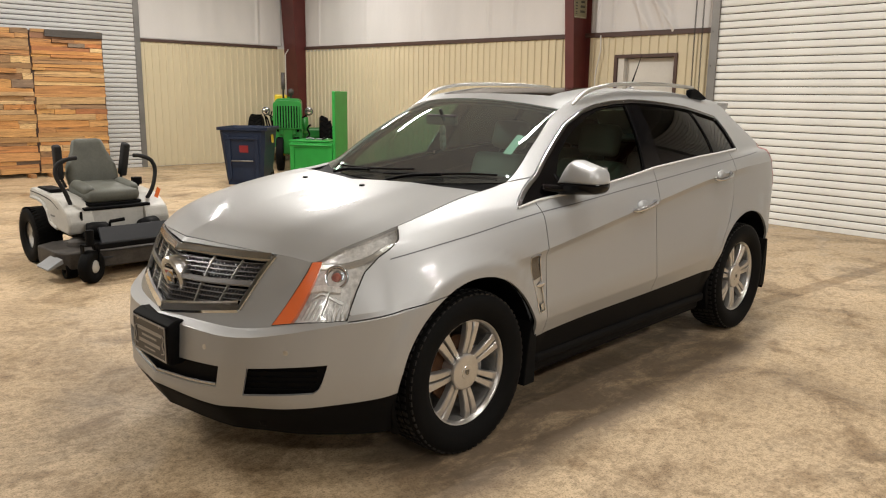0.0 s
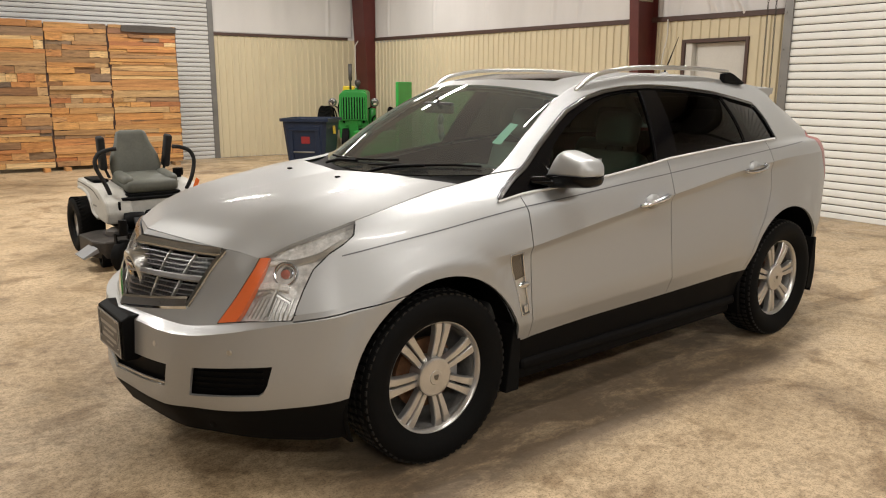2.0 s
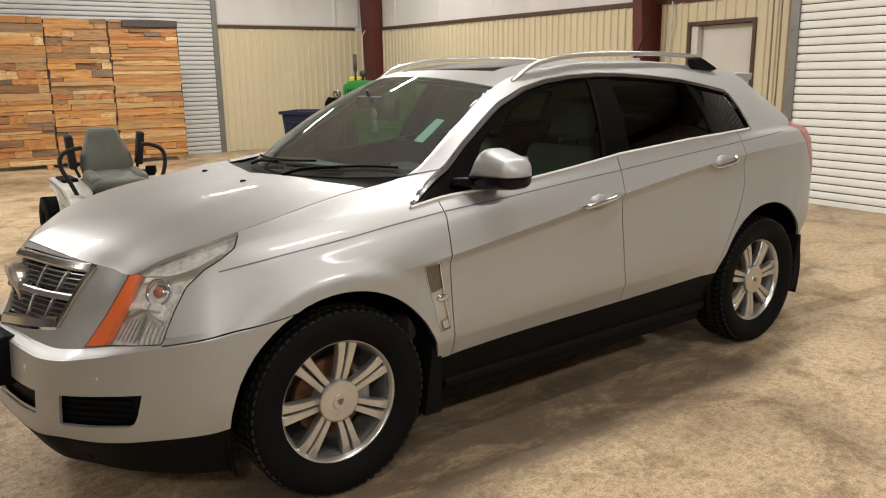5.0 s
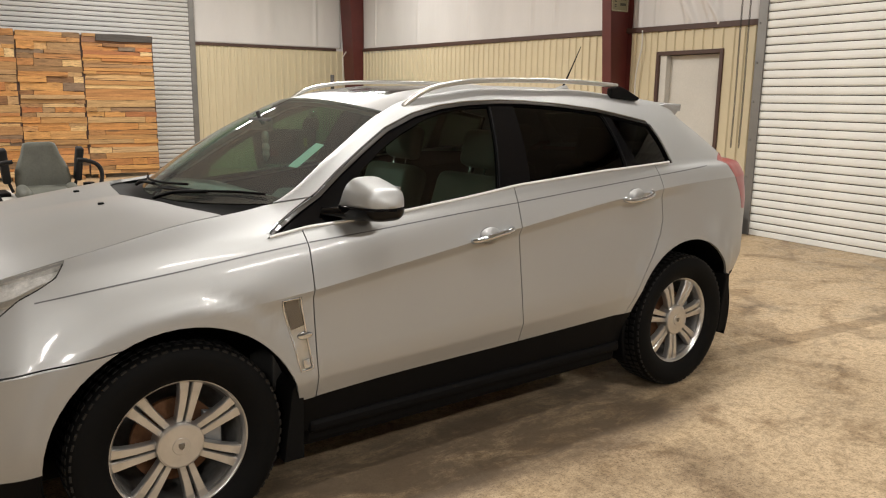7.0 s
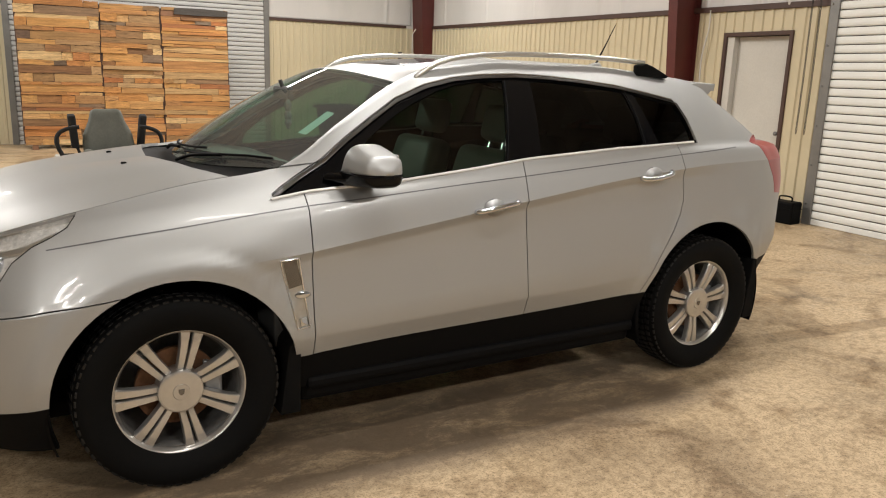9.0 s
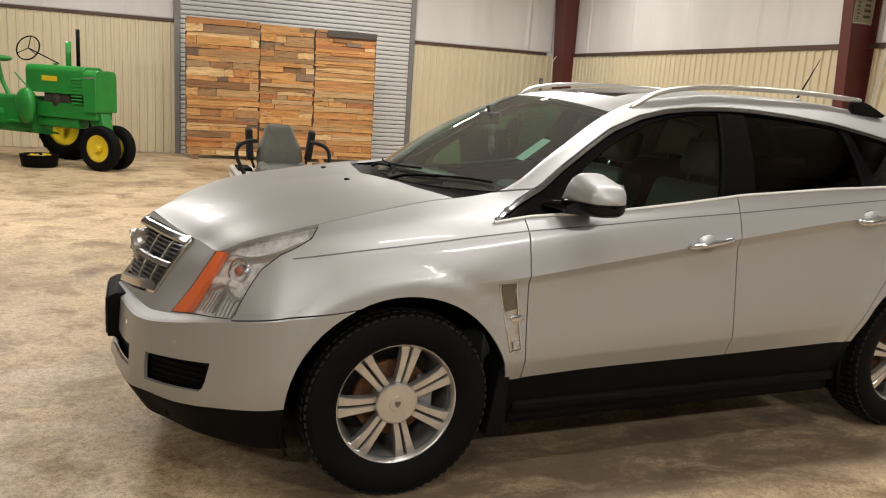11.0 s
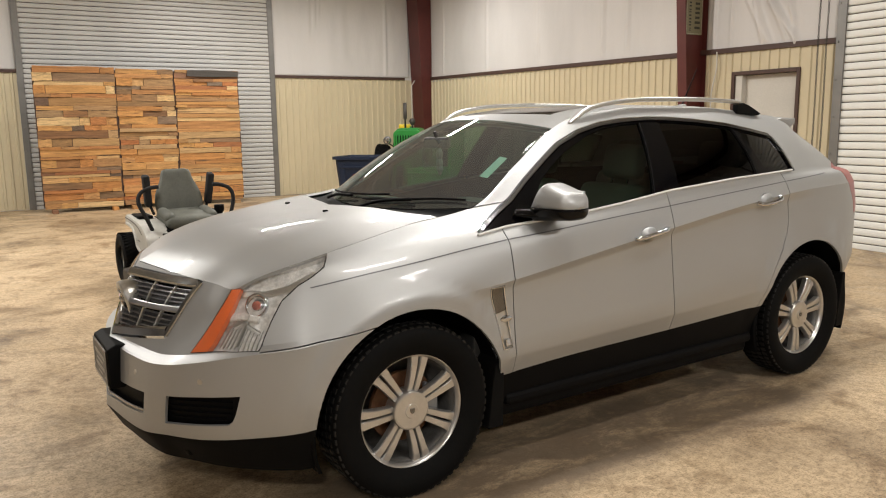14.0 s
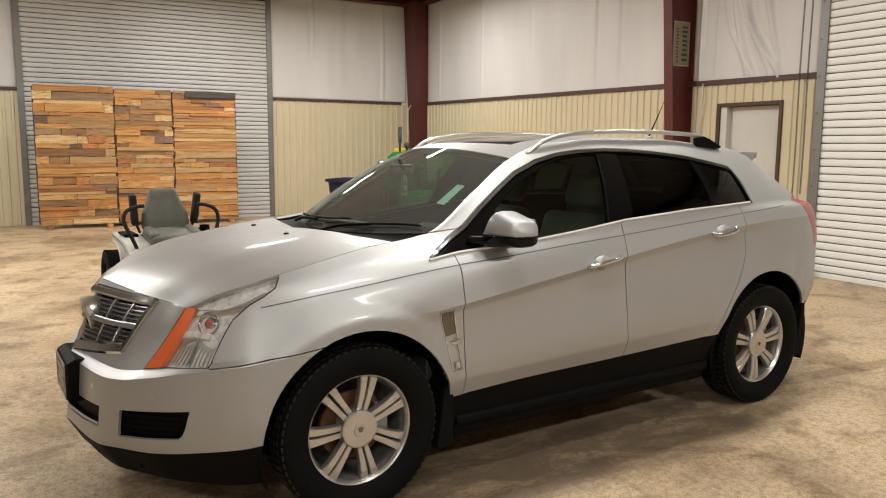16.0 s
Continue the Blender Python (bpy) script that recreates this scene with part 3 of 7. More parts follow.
R7 = [(NOSE, -.87, 0, .985), (-1.2, -.755, .435, .965), (-1.06, -.70, .55, .955), (-.895, -.658, .649, .944), (-.73, -.56, .697, .990), (-.46, -.375, .748, 1.046), (-.2, -.2, .76, 1.087),
      (.1, .1, .735, 1.145), (.44, .44, .712, 1.193), (.75, .75, .645, 1.375), (1.033, 1.033, .583, 1.542), (1.15, 1.15, .585, 1.592), (1.33, 1.33, .592, 1.625), (1.61, 1.61, .60, 1.65),
      (2.13, 2.13, .60, 1.646), (2.73, 2.73, .575, 1.607), (2.92, 2.92, .57, 1.588), (3.0, 3.0, .575, 1.562), (3.05, 3.05, .60, 1.512), (3.2, 3.2, .675, 1.392), (3.33, 3.33, .735, 1.275)]
REAR = [(3.4, 3.39, .855), (3.6, 3.565, .77), (3.75, 3.675, .66), (4.0, 3.785, .42), (TAIL, 3.83, 0.0)]
REAR_INSET = [.07, .02, .0, .0, .015, .045, .085, .13]
REAR_Z = [.40, .58,   .68, 1.0, 1.165, 1.235, 1.252, 1.258]
ROWS_ = [r + [(u, x - REAR_INSET[k], max(0.0, s - REAR_INSET[k] * (1 if s else 0)), REAR_Z[k]) for u, x, s in REAR] for k, r in enumerate((R0, R1, R2, R3, R4, R5, R6, R7))]

def slopes(t, y):
    """Tangents that never overshoot (monotone cubic)."""
    h = np.diff(t)[:, None] if y.ndim > 1 else np.diff(t)
    d = np.diff(y, axis=0) / h
    m = np.zeros_like(y)
    m[0], m[-1] = d[0], d[-1]
    w = np.diff(t)
    for i in range(1, len(t) - 1):
        a, b = 2 * w[i] + w[i - 1], w[i] + 2 * w[i - 1]
        same = d[i - 1] * d[i] > 0
        with np.errstate(all="ignore"):
            m[i] = np.where(same, (a + b) / (a / d[i - 1] + b / d[i]), 0.0)
    return m, d

class Line:
    """A smooth line through (t, values...)."""
    def __init__(self, pts):
        a = np.array(pts, float)
        self.t, self.y = a[:, 0], a[:, 1:]
        self.m = slopes(self.t, self.y)[0]
    def __call__(self, t):
        t = min(max(t, self.t[0]), self.t[-1])
        i = min(max(int(np.searchsorted(self.t, t)) - 1, 0), len(self.t) - 2)
        h = self.t[i + 1] - self.t[i]
        k = (t - self.t[i]) / h
        k2, k3 = k * k, k * k * k
        return (2 * k3 - 3 * k2 + 1) * self.y[i] + (k3 - 2 * k2 + k) * h * self.m[i] + (3 * k2 - 2 * k3) * self.y[i + 1] + (k3 - k2) * h * self.m[i + 1]

LINES = [Line(r) for r in ROWS_]

def step(a, b, v):
    k = min(max((v - a) / (b - a), 0.0), 1.0)
    return k * k * (3 - 2 * k)

def sharpness(u):
    f, d = 1 - step(-.5, -.2, u), step(.2, .5, u)
    return [0, .9, (.95 - .35 * step(1.9, 2.4, u)) * step(-.2, .3, u), max(f, .2 * d), max(f, .95 * d), .3 * step(-.5, -.2, u), .9 * d, 0]

SECTIONS = {}
def section(u):
    """The knots of the upright section at u: z, (x, s) and the tangents below and above each knot."""
    key = round(u, 5)
    if key not in SECTIONS:
        p = np.array([ln(u) for ln in LINES])
        z, y = p[:, 2].copy(), p[:, :2]
        for i in range(1, 8):
            z[i] = max(z[i], z[i - 1] + 0.004)
        m, d = slopes(z, y)
        lo, hi = m.copy(), m.copy()
        sh = sharpness(u)
        for i in range(1, 7):
            lo[i] = m[i] * (1 - sh[i]) + d[i - 1] * sh[i]
            hi[i] = m[i] * (1 - sh[i]) + d[i] * sh[i]
        SECTIONS[key] = (z, y, lo, hi)
    return SECTIONS[key]

ARCHES = [(0.0, 0.375, 0.452), (2.803, 0.383, 0.468)]
def skin(u, z):
    """The skin's point (x, s, z)."""
    zs, y, lo, hi = section(u)
    zc = min(max(z, zs[0]), zs[7])
    i = min(max(int(np.searchsorted(zs, zc)) - 1, 0), 6)
    h = zs[i + 1] - zs[i]
    k = (zc - zs[i]) / h
    k2, k3 = k * k, k * k * k
    x, s = (2 * k3 - 3 * k2 + 1) * y[i] + (k3 - 2 * k2 + k) * h * hi[i] + (3 * k2 - 2 * k3) * y[i + 1] + (k3 - k2) * h * lo[i + 1]
    if i == 6 and u > .44:
        s += 0.10 * k * (1 - k) * min(1.0, h / 0.35)
    for ax, az, ar in ARCHES:
        r = math.hypot(u - ax, z - az)
        if r < ar + 0.16:
            s += 0.012 * (1 - step(ar + 0.045, ar + 0.115, r)) * step(0.36, 0.52, z)
    return x, s, zc

# ---- the car: materials ----
def clear_glass(name, tint, rough=0.02, head_on=0.08, haze=0.0):
    """Thin glass: it tints what is behind and reflects more at flat angles."""
    m = bpy.data.materials.new(name)
    m.use_nodes = True
    nt = m.node_tree
    nt.nodes.remove(nt.nodes["Principled BSDF"])
    out = nt.nodes["Material Output"]
    tr, gl, mx, lw, pw, mr = (nt.nodes.new(k) for k in ("ShaderNodeBsdfTransparent", "ShaderNodeBsdfGlossy", "ShaderNodeMixShader", "ShaderNodeLayerWeight", "ShaderNodeMath", "ShaderNodeMapRange"))
    tr.inputs[0].default_value = (*tint, 1)
    gl.inputs["Roughness"].default_value = rough
    lw.inputs["Blend"].default_value = 0.5
    pw.operation = "POWER"
    pw.inputs[1].default_value = 5.0
    mr.inputs["To Min"].default_value, mr.inputs["To Max"].default_value = head_on, 1.0
    nt.links.new(lw.outputs["Facing"], pw.inputs[0])
    nt.links.new(pw.outputs[0], mr.inputs[0])
    nt.links.new(mr.outputs[0], mx.inputs[0])
    nt.links.new(tr.outputs[0], mx.inputs[1])
    nt.links.new(gl.outputs[0], mx.inputs[2])
    if haze:
        df, mh = nt.nodes.new("ShaderNodeBsdfDiffuse"), nt.nodes.new("ShaderNodeMixShader")
        df.inputs[0].default_value = (0.78, 0.78, 0.76, 1)
        mh.inputs[0].default_value = haze
        nt.links.new(mx.outputs[0], mh.inputs[1])
        nt.links.new(df.outputs[0], mh.inputs[2])
        nt.links.new(mh.outputs[0], out.inputs[0])
    else:
        nt.links.new(mx.outputs[0], out.inputs[0])
    return m

def metal_paint():
    """Silver metallic paint under clear coat, with fine flake and a film of dust."""
    m = bpy.data.materials.new("silver_paint")
    m.use_nodes = True
    nt = m.node_tree
    b = nt.nodes["Principled BSDF"]
    b.inputs["Metallic"].default_value = 0.60
    b.inputs["Roughness"].default_value = 0.47
    b.inputs["Specular IOR Level"].default_value = 0.2
    b.inputs["Coat Weight"].default_value = 0.22
    b.inputs["Coat Roughness"].default_value = 0.05
    tc = nt.nodes.new("ShaderNodeTexCoord")
    flake = nt.nodes.new("ShaderNodeTexNoise")
    flake.inputs["Scale"].default_value = 900
    dust = nt.nodes.new("ShaderNodeTexNoise")
    dust.inputs["Scale"].default_value = 3.0
    dust.inputs["Detail"].default_value = 6
    for n in (flake, dust):
        nt.links.new(tc.outputs["Object"], n.inputs["Vector"])
    r = nt.nodes.new("ShaderNodeValToRGB")
    r.color_ramp.elements[0].color, r.color_ramp.elements[1].color = (0.375, 0.383, 0.384, 1), (0.455, 0.463, 0.464, 1)
    r.color_ramp.elements[0].position, r.color_ramp.elements[1].position = 0.35, 0.65
    nt.links.new(flake.outputs[0], r.inputs[0])
    nt.links.new(r.outputs[0], b.inputs["Base Color"])
    rr = nt.nodes.new("ShaderNodeMapRange")
    rr.inputs["To Min"].default_value, rr.inputs["To Max"].default_value = 0.03, 0.08
    nt.links.new(dust.outputs[0], rr.inputs[0])
    nt.links.new(rr.outputs[0], b.inputs["Coat Roughness"])
    return m

M["paint"] = metal_paint()
M["gloss_black"] = material("gloss_black", (0.003, 0.003, 0.0035), 0.12, vary=0.0, fine=0.0, **{"Specular IOR Level": 0.18})
M["satin"] = material("satin_silver", (0.62, 0.62, 0.60), 0.28, 0.9, vary=0.05)
M["alloy"] = material("alloy_wheel", (0.60, 0.59, 0.57), 0.30, 0.85, vary=0.12, fine=0.05, scale=14)
M["grey_chrome"] = material("grey_chrome", (0.43, 0.45, 0.47), 0.18, 1.0, vary=0.05)
M["dark_chrome"] = material("dark_chrome", (0.20, 0.20, 0.205), 0.2, 1.0, vary=0.1)
# windscreen haze imitates the pale veil reflected in the glass
M["windscreen"] = clear_glass("windscreen", (0.36, 0.60, 0.47), 0.02, 0.09, 0.06)
M["side_glass"] = clear_glass("side_glass", (0.21, 0.33, 0.25), 0.02, 0.045)
M["privacy_glass"] = clear_glass("privacy_glass", (0.03, 0.033, 0.033), 0.02, 0.03)
M["lens"] = clear_glass("lens", (0.96, 0.96, 0.95), 0.03, 0.08, 0.04)
M["orange"] = material("amber_lens", (0.86, 0.15, 0.012), 0.3, vary=0.08, fine=0.0, **{"Coat Weight": 0.6})
M["red_lens"] = material("red_lens", (0.30, 0.004, 0.009), 0.3, vary=0.1, **{"Coat Weight": 0.12})
M["reflector"] = material("reflector", (0.94, 0.93, 0.91), 0.22, 0.12, vary=0.40, fine=0.25, scale=34, fscale=90, bump=0.5, depth=0.006, bscale=28)
# the bulb's red colour stands in for a reflection in the projector
M["bulb_red"] = material("bulb_red", (0.42, 0.10, 0.07), 0.12, vary=0.3, scale=40, **{"Coat Weight": 0.8})
M["bright_trim"] = material("bright_trim", (0.86, 0.87, 0.88), 0.25, 0.35, vary=0.05)
M["grille_bar"] = material("grille_bar", (0.36, 0.36, 0.365), 0.35, 0.85, vary=0.08)
M["grille_grey"] = material("grille_grey", (0.30, 0.30, 0.31), 0.3, 0.9, vary=0.1)
M["barrel"] = material("wheel_barrel", (0.24, 0.235, 0.225), 0.42, 0.7, vary=0.3, fine=0.2, scale=10)
M["rust"] = material("rusty_disc", (0.20, 0.095, 0.045), 0.6, 0.5, vary=0.4, fine=0.3, scale=9)
M["caliper"] = material("caliper_steel", (0.34, 0.35, 0.36), 0.5, 0.6, vary=0.3)
M["stripe"] = material("pinstripe", (0.12, 0.12, 0.125), 0.35, vary=0.05)
M["plate_art"] = material("plate_grey", (0.30, 0.28, 0.25), 0.4, vary=0.1)
M["plate_black"] = material("plate_black", (0.022, 0.018, 0.016), 0.35, vary=0.2)
M["leather"] = material("light_leather", (0.20, 0.195, 0.17), 0.5, vary=0.15, fine=0.1, scale=8, bump=0.15)
M["cabin"] = material("cabin_trim", (0.05, 0.05, 0.048), 0.6, vary=0.15)
M["headliner"] = material("headliner", (0.42, 0.40, 0.36), 0.85, vary=0.1)
M["paper"] = material("pale_sticker", (0.42, 0.55, 0.50), 0.5, vary=0.05)
M["gold"] = material("gold_enamel", (0.55, 0.36, 0.09), 0.25, 0.9, vary=0.1)

# ---- the car: skin cut into panels ----
def domain_mesh():
    """The unrolled skin: a flat mesh whose x is u and whose y is z."""
    us = sorted(set([round(v, 4) for v in np.linspace(NOSE, -.2, 66)] + [round(v, 4) for v in np.linspace(-.2, 3.4, 166)] + [round(v, 4) for v in np.linspace(3.4, TAIL, 36)]))
    parts_ = (3, 4, 5, 4, 6, 6, 4, 14)
    bm = bmesh.new()
    cols = []
    for u in us:
        zs = section(u)[0]
        col = []
        for k in range(7):
            for j in range(parts_[k + 1]):
                col.append(bm.verts.new((u, zs[k] + (zs[k + 1] - zs[k]) * j / parts_[k + 1], 0)))
        col.append(bm.verts.new((u, zs[7], 0)))
        cols.append(col)
    for a, b in zip(cols, cols[1:]):
        for j in range(len(a) - 1):
            bm.faces.new((a[j], b[j], b[j + 1], a[j + 1]))
    return bm

def inside(poly, u, z):
    hit = False
    n = len(poly)
    for i in range(n):
        (a, b), (c, d) = poly[i], poly[(i + 1) % n]
        if (b > z) != (d > z) and u < (c - a) * (z - b) / (d - b) + a:
            hit = not hit
    return hit

def cut(bm, poly, keep=True):
    """Cuts the outline out of the flat mesh; returns the piece."""
    n = len(poly)
    u0, u1, z0, z1 = min(p[0] for p in poly), max(p[0] for p in poly), min(p[1] for p in poly), max(p[1] for p in poly)
    def span(f):
        us, zs = [v.co.x for v in f.verts], [v.co.y for v in f.verts]
        return min(us), max(us), min(zs), max(zs)
    pool = {}
    for f in bm.faces:
        q = span(f)
        if q[1] >= u0 and q[0] <= u1 and q[3] >= z0 and q[2] <= z1:
            pool[f] = q
    for i in range(n):
        (a, b), (c, d) = poly[i], poly[(i + 1) % n]
        lo_u, hi_u, lo_z, hi_z = min(a, c) - 1e-4, max(a, c) + 1e-4, min(b, d) - 1e-4, max(b, d) + 1e-4
        near = [f for f, q in pool.items() if not (q[1] < lo_u or q[0] > hi_u or q[3] < lo_z or q[2] > hi_z)]
        normal = Vector((d - b, -(c - a), 0))
        if not near or normal.length < 1e-9:
            continue
        geom = list({e for f in near for e in f.edges}) + list({v for f in near for v in f.verts}) + near
        ret = bmesh.ops.bisect_plane(bm, geom=geom, dist=1e-6, plane_co=(a, b, 0), plane_no=normal.normalized())
        for f in near:
            pool.pop(f, None)
        for f in list(ret["geom"]) + near:
            if isinstance(f, bmesh.types.BMFace) and f.is_valid:
                pool[f] = span(f)
    gone = [f for f in pool if f.is_valid and inside(poly, f.calc_center_median().x, f.calc_center_median().y)]
    piece = copy_faces(gone) if keep else None
    bmesh.ops.delete(bm, geom=gone, context="FACES")
    return piece

def copy_faces(faces):
    out, made = bmesh.new(), {}
    for f in faces:
        vs = []
        for v in f.verts:
            if v not in made:
                made[v] = out.verts.new(v.co)
            vs.append(made[v])
        try:
            out.faces.new(vs)
        except ValueError:
            pass
    return out

def islands(bm):
    bm.faces.ensure_lookup_table()
    seen, out = set(), []
    for f0 in bm.faces:
        if f0 in seen:
            continue
        stack, grp = [f0], []
        seen.add(f0)
        while stack:
            f = stack.pop()
            grp.append(f)
            for e in f.edges:
                for g in e.link_faces:
                    if g not in seen:
                        seen.add(g)
                        stack.append(g)
        out.append(grp)
    return out

def band(line, w):
    """An outline of width w round an open line in (u, z)."""
    p = [Vector(q) for q in line]
    left, right = [], []
    for i, q in enumerate(p):
        d = (p[min(i + 1, len(p) - 1)] - p[max(i - 1, 0)]).normalized()
        nrm = Vector((-d.y, d.x)) * w / 2
        left.append(tuple(q + nrm)), right.append(tuple(q - nrm))
    return left + right[::-1]

def skin_at(u, z, e=0.007):
    x, s, zc = skin(u, z)
    zs = section(u)[0]
    ua, ub = max(u - e, NOSE), min(u + e, TAIL)
    za, zb = max(zc - e, zs[0]), min(zc + e, zs[7])
    pa, pb, qa, qb = skin(ua, zc), skin(ub, zc), skin(u, za), skin(u, zb)
    du = Vector((pb[0] - pa[0], -(pb[1] - pa[1]), 0))
    dz = Vector((qb[0] - qa[0], -(qb[1] - qa[1]), qb[2] - qa[2]))
    nrm = du.cross(dz)
    if u - NOSE < 0.004:
        nrm.y = 0
    return Vector((x, -s, zc)), nrm.normalized()

def panel(name, flat, mat, parent, sides=(1,), offset=0.0, flange=0.014, label="", face=True):
    """Maps a flat piece onto the skin. sides: 1 the driver's side, -1 the other; both make one mesh."""
    verts, faces, norms = [], [], []
    flat.verts.ensure_lookup_table()
    flat.verts.index_update()
    base = [skin_at(v.co.x, v.co.y) for v in flat.verts]
    for sd in sides:
        k0 = len(verts)
        P = [Vector((p.x + n.x * offset, (p.y + n.y * offset) * sd, p.z + n.z * offset)) for p, n in base]
        N = [Vector((n.x, n.y * sd, n.z)) for p, n in base]
        verts += P
        for f in flat.faces if face else ():
            ids = [v.index for v in f.verts]
            if sd < 0:
                ids = ids[::-1]
            faces.append([k0 + i for i in ids])
            mid = f.calc_center_median().y
            row = []
            for i in ids:
                v = flat.verts[i].co
                nrm = N[i]
                if v.x > .15 or v.x < -.25:
                    zs = section(v.x)[0]
                    if any(abs(v.y - zs[q]) < .004 for q in ((4,) if v.x > 0 else (3, 4))):
                        n1 = skin_at(v.x, v.y + (.0045 if mid > v.y else -.0045), .003)[1]
                        nrm = Vector((n1.x, n1.y * sd, n1.z))
                row.append(nrm)
            norms.append(row)
        if flange:
            for e in flat.edges:
                if len(e.link_faces) == 1:
                    lp = e.link_loops[0]
                    a, b = lp.vert.index, lp.link_loop_next.vert.index
                    if sd > 0 and len(sides) > 1 and flat.verts[a].co.x < NOSE + 1e-4 and flat.verts[b].co.x < NOSE + 1e-4:
                        continue
                    if sd < 0:
                        a, b = b, a
                    i = len(verts)
                    verts += [P[b], P[a], P[a] - N[a] * flange, P[b] - N[b] * flange]
                    nn = (P[a] - P[b]).cross(P[a] - N[a] * flange - P[b])
                    nn = nn.normalized() if nn.length > 1e-12 else N[a]
                    faces.append([i, i + 1, i + 2, i + 3])
                    norms.append([nn] * 4)
    me = bpy.data.meshes.new(name)
    me.from_pydata([tuple(v) for v in verts], [], faces)
    me.materials.append(mat)
    me.shade_smooth()
    me.normals_split_custom_set([tuple(n) for f in norms for n in f])
    ob = new(name, me)
    ob.parent = parent
    if label:
        tagged(ob, label=label)
    return ob

def pair(name, flat, mat, parent, **kw):
    return [panel(name, flat, mat, parent, sides=(sd,), **kw) for sd in (1, -1)]

def rib(name, line, w, h, offset, mat, parent, side=1, label=""):
    """A bar of width w and height h lying along a line of the skin."""
    bm = bmesh.new()
    rings = []
    for i, (u, z) in enumerate(line):
        p, n = skin_at(u, z)
        u0, z0 = line[max(i - 1, 0)]
        u1, z1 = line[min(i + 1, len(line) - 1)]
        d = (skin_at(u1, z1)[0] - skin_at(u0, z0)[0]).normalized()
        t = n.cross(d).normalized()
        c = p + n * offset
        rings.append([bm.verts.new(q) for q in (c - t * w / 2 - n * h * .3, c - t * w / 2 + n * h * 0.7, c - t * w * 0.3 + n * h, c + t * w * 0.3 + n * h, c + t * w / 2 + n * h * 0.7, c + t * w / 2 - n * h * .3)])
    for a, b in zip(rings, rings[1:]):
        for k in range(6):
            bm.faces.new((a[k], a[(k + 1) % 6], b[(k + 1) % 6], b[k]))
    bm.faces.new(rings[0]), bm.faces.new(rings[-1])
    bmesh.ops.recalc_face_normals(bm, faces=bm.faces)
    if side < 0:
        xform(bm, Matrix.Diagonal((1, -1, 1, 1)))
        bmesh.ops.reverse_faces(bm, faces=bm.faces)
    return part(name, bm, mat, parent, label)

def lerp_line(pts, n):
    """n points evenly along a polyline in (u, z)."""
    p = [Vector(q) for q in pts]
    d = [0.0]
    for a, b in zip(p, p[1:]):
        d.append(d[-1] + (b - a).length)
    out = []
    for k in range(n):
        t = d[-1] * k / (n - 1)
        i = max(j for j in range(len(p) - 1) if d[j] <= t + 1e-9)
        out.append(tuple(p[i].lerp(p[i + 1], min(1.0, (t - d[i]) / (d[i + 1] - d[i])))))
    return out

CAR = pose(0, 0, 0, 0, 0, 3.4) @ pose(0, 0.02, 0)
car = thing("car", CAR, "silver five-door crossover car, clean, parked on the concrete", "car")

HEADLAMP = [(-.905, .95), (-.90, 1.03), (-.6, 1.07), (-.345, 1.09), (-.348, 1.055), (-.371, 1.018), (-.435, .987), (-.507, .958), (-.58, .905), (-.622, .835), (-.650, .772), (-.662, .729), (-.842, .714), (-1.010, .696)]
AMBER = [(-.899, .945), (-.834, .945), (-.898, .735), (-.912, .711), (-1.006, .700)]
GRILLE = [(-1.128, .966), (-1.36, .964), (NOSE - .01, .966), (NOSE - .01, .672), (-1.45, .698), (-1.2, .738)]
INTAKE = [(-1.185, .520), (-1.4, .508), (NOSE - .01, .50), (NOSE - .01, .405), (-1.4, .413), (-1.197, .428)]
FOG = [(-1.051, .528), (-.732, .553), (-.752, .477), (-.766, .445), (-.785, .430), (-1.07, .405)]
DLO = [(.362, 1.084), (.534, 1.108), (.924, 1.139), (1.553, 1.212), (2.10, 1.250), (2.441, 1.264), (2.700, 1.272), (2.690, 1.40), (2.667, 1.478), (2.459, 1.518), (2.25, 1.552), (2.0, 1.577), (1.629, 1.592), (1.45, 1.584), (1.294, 1.566), (1.148, 1.531),
       (1.006, 1.469), (.87, 1.388), (.736, 1.305), (.619, 1.222)]
FRONT_GLASS = [(.70, 1.140), (1.0, 1.162), (1.44, 1.208), (1.50, 1.39), (1.556, 1.566), (1.436, 1.560), (1.30, 1.540), (1.20, 1.512), (1.07, 1.455), (.95, 1.388), (.83, 1.31), (.745, 1.225)]
REAR_GLASS = [(1.64, 1.226), (2.1, 1.258), (2.285, 1.265), (2.292, 1.40), (2.285, 1.512), (2.275, 1.530), (2.1, 1.548), (1.9, 1.564), (1.712, 1.570)]
QUARTER_GLASS = [(2.40, 1.276), (2.672, 1.284), (2.664, 1.39), (2.645, 1.466), (2.352, 1.515), (2.37, 1.40)]
VENT = [(.375, .866), (.458, .869), (.496, .582), (.437, .579)]
TAIL_LAMP = [(3.30, 1.30), (3.20, 1.268), (3.215, 1.245), (3.29, 1.17), (3.38, 1.07), (3.42, .97), (3.60, .95), (3.66, 1.30)]

flat = domain_mesh()
for ax, az, ar in ARCHES:
    ring = [(ax + ar * math.cos(a), az + ar * math.sin(a)) for a in np.linspace(0, 2 * math.pi, 57)[:-1]]
    cut(flat, ring, keep=False)
edge = [(u, float(section(u)[0][1])) for u in np.linspace(NOSE - 0.001, TAIL + 0.001, 60)]
lower = cut(flat, [(NOSE - 0.01, 0.1)] + [(NOSE - 0.01, edge[0][1])] + edge[1:-1] + [(TAIL + 0.01, edge[-1][1]), (TAIL + 0.01, 0.1)])
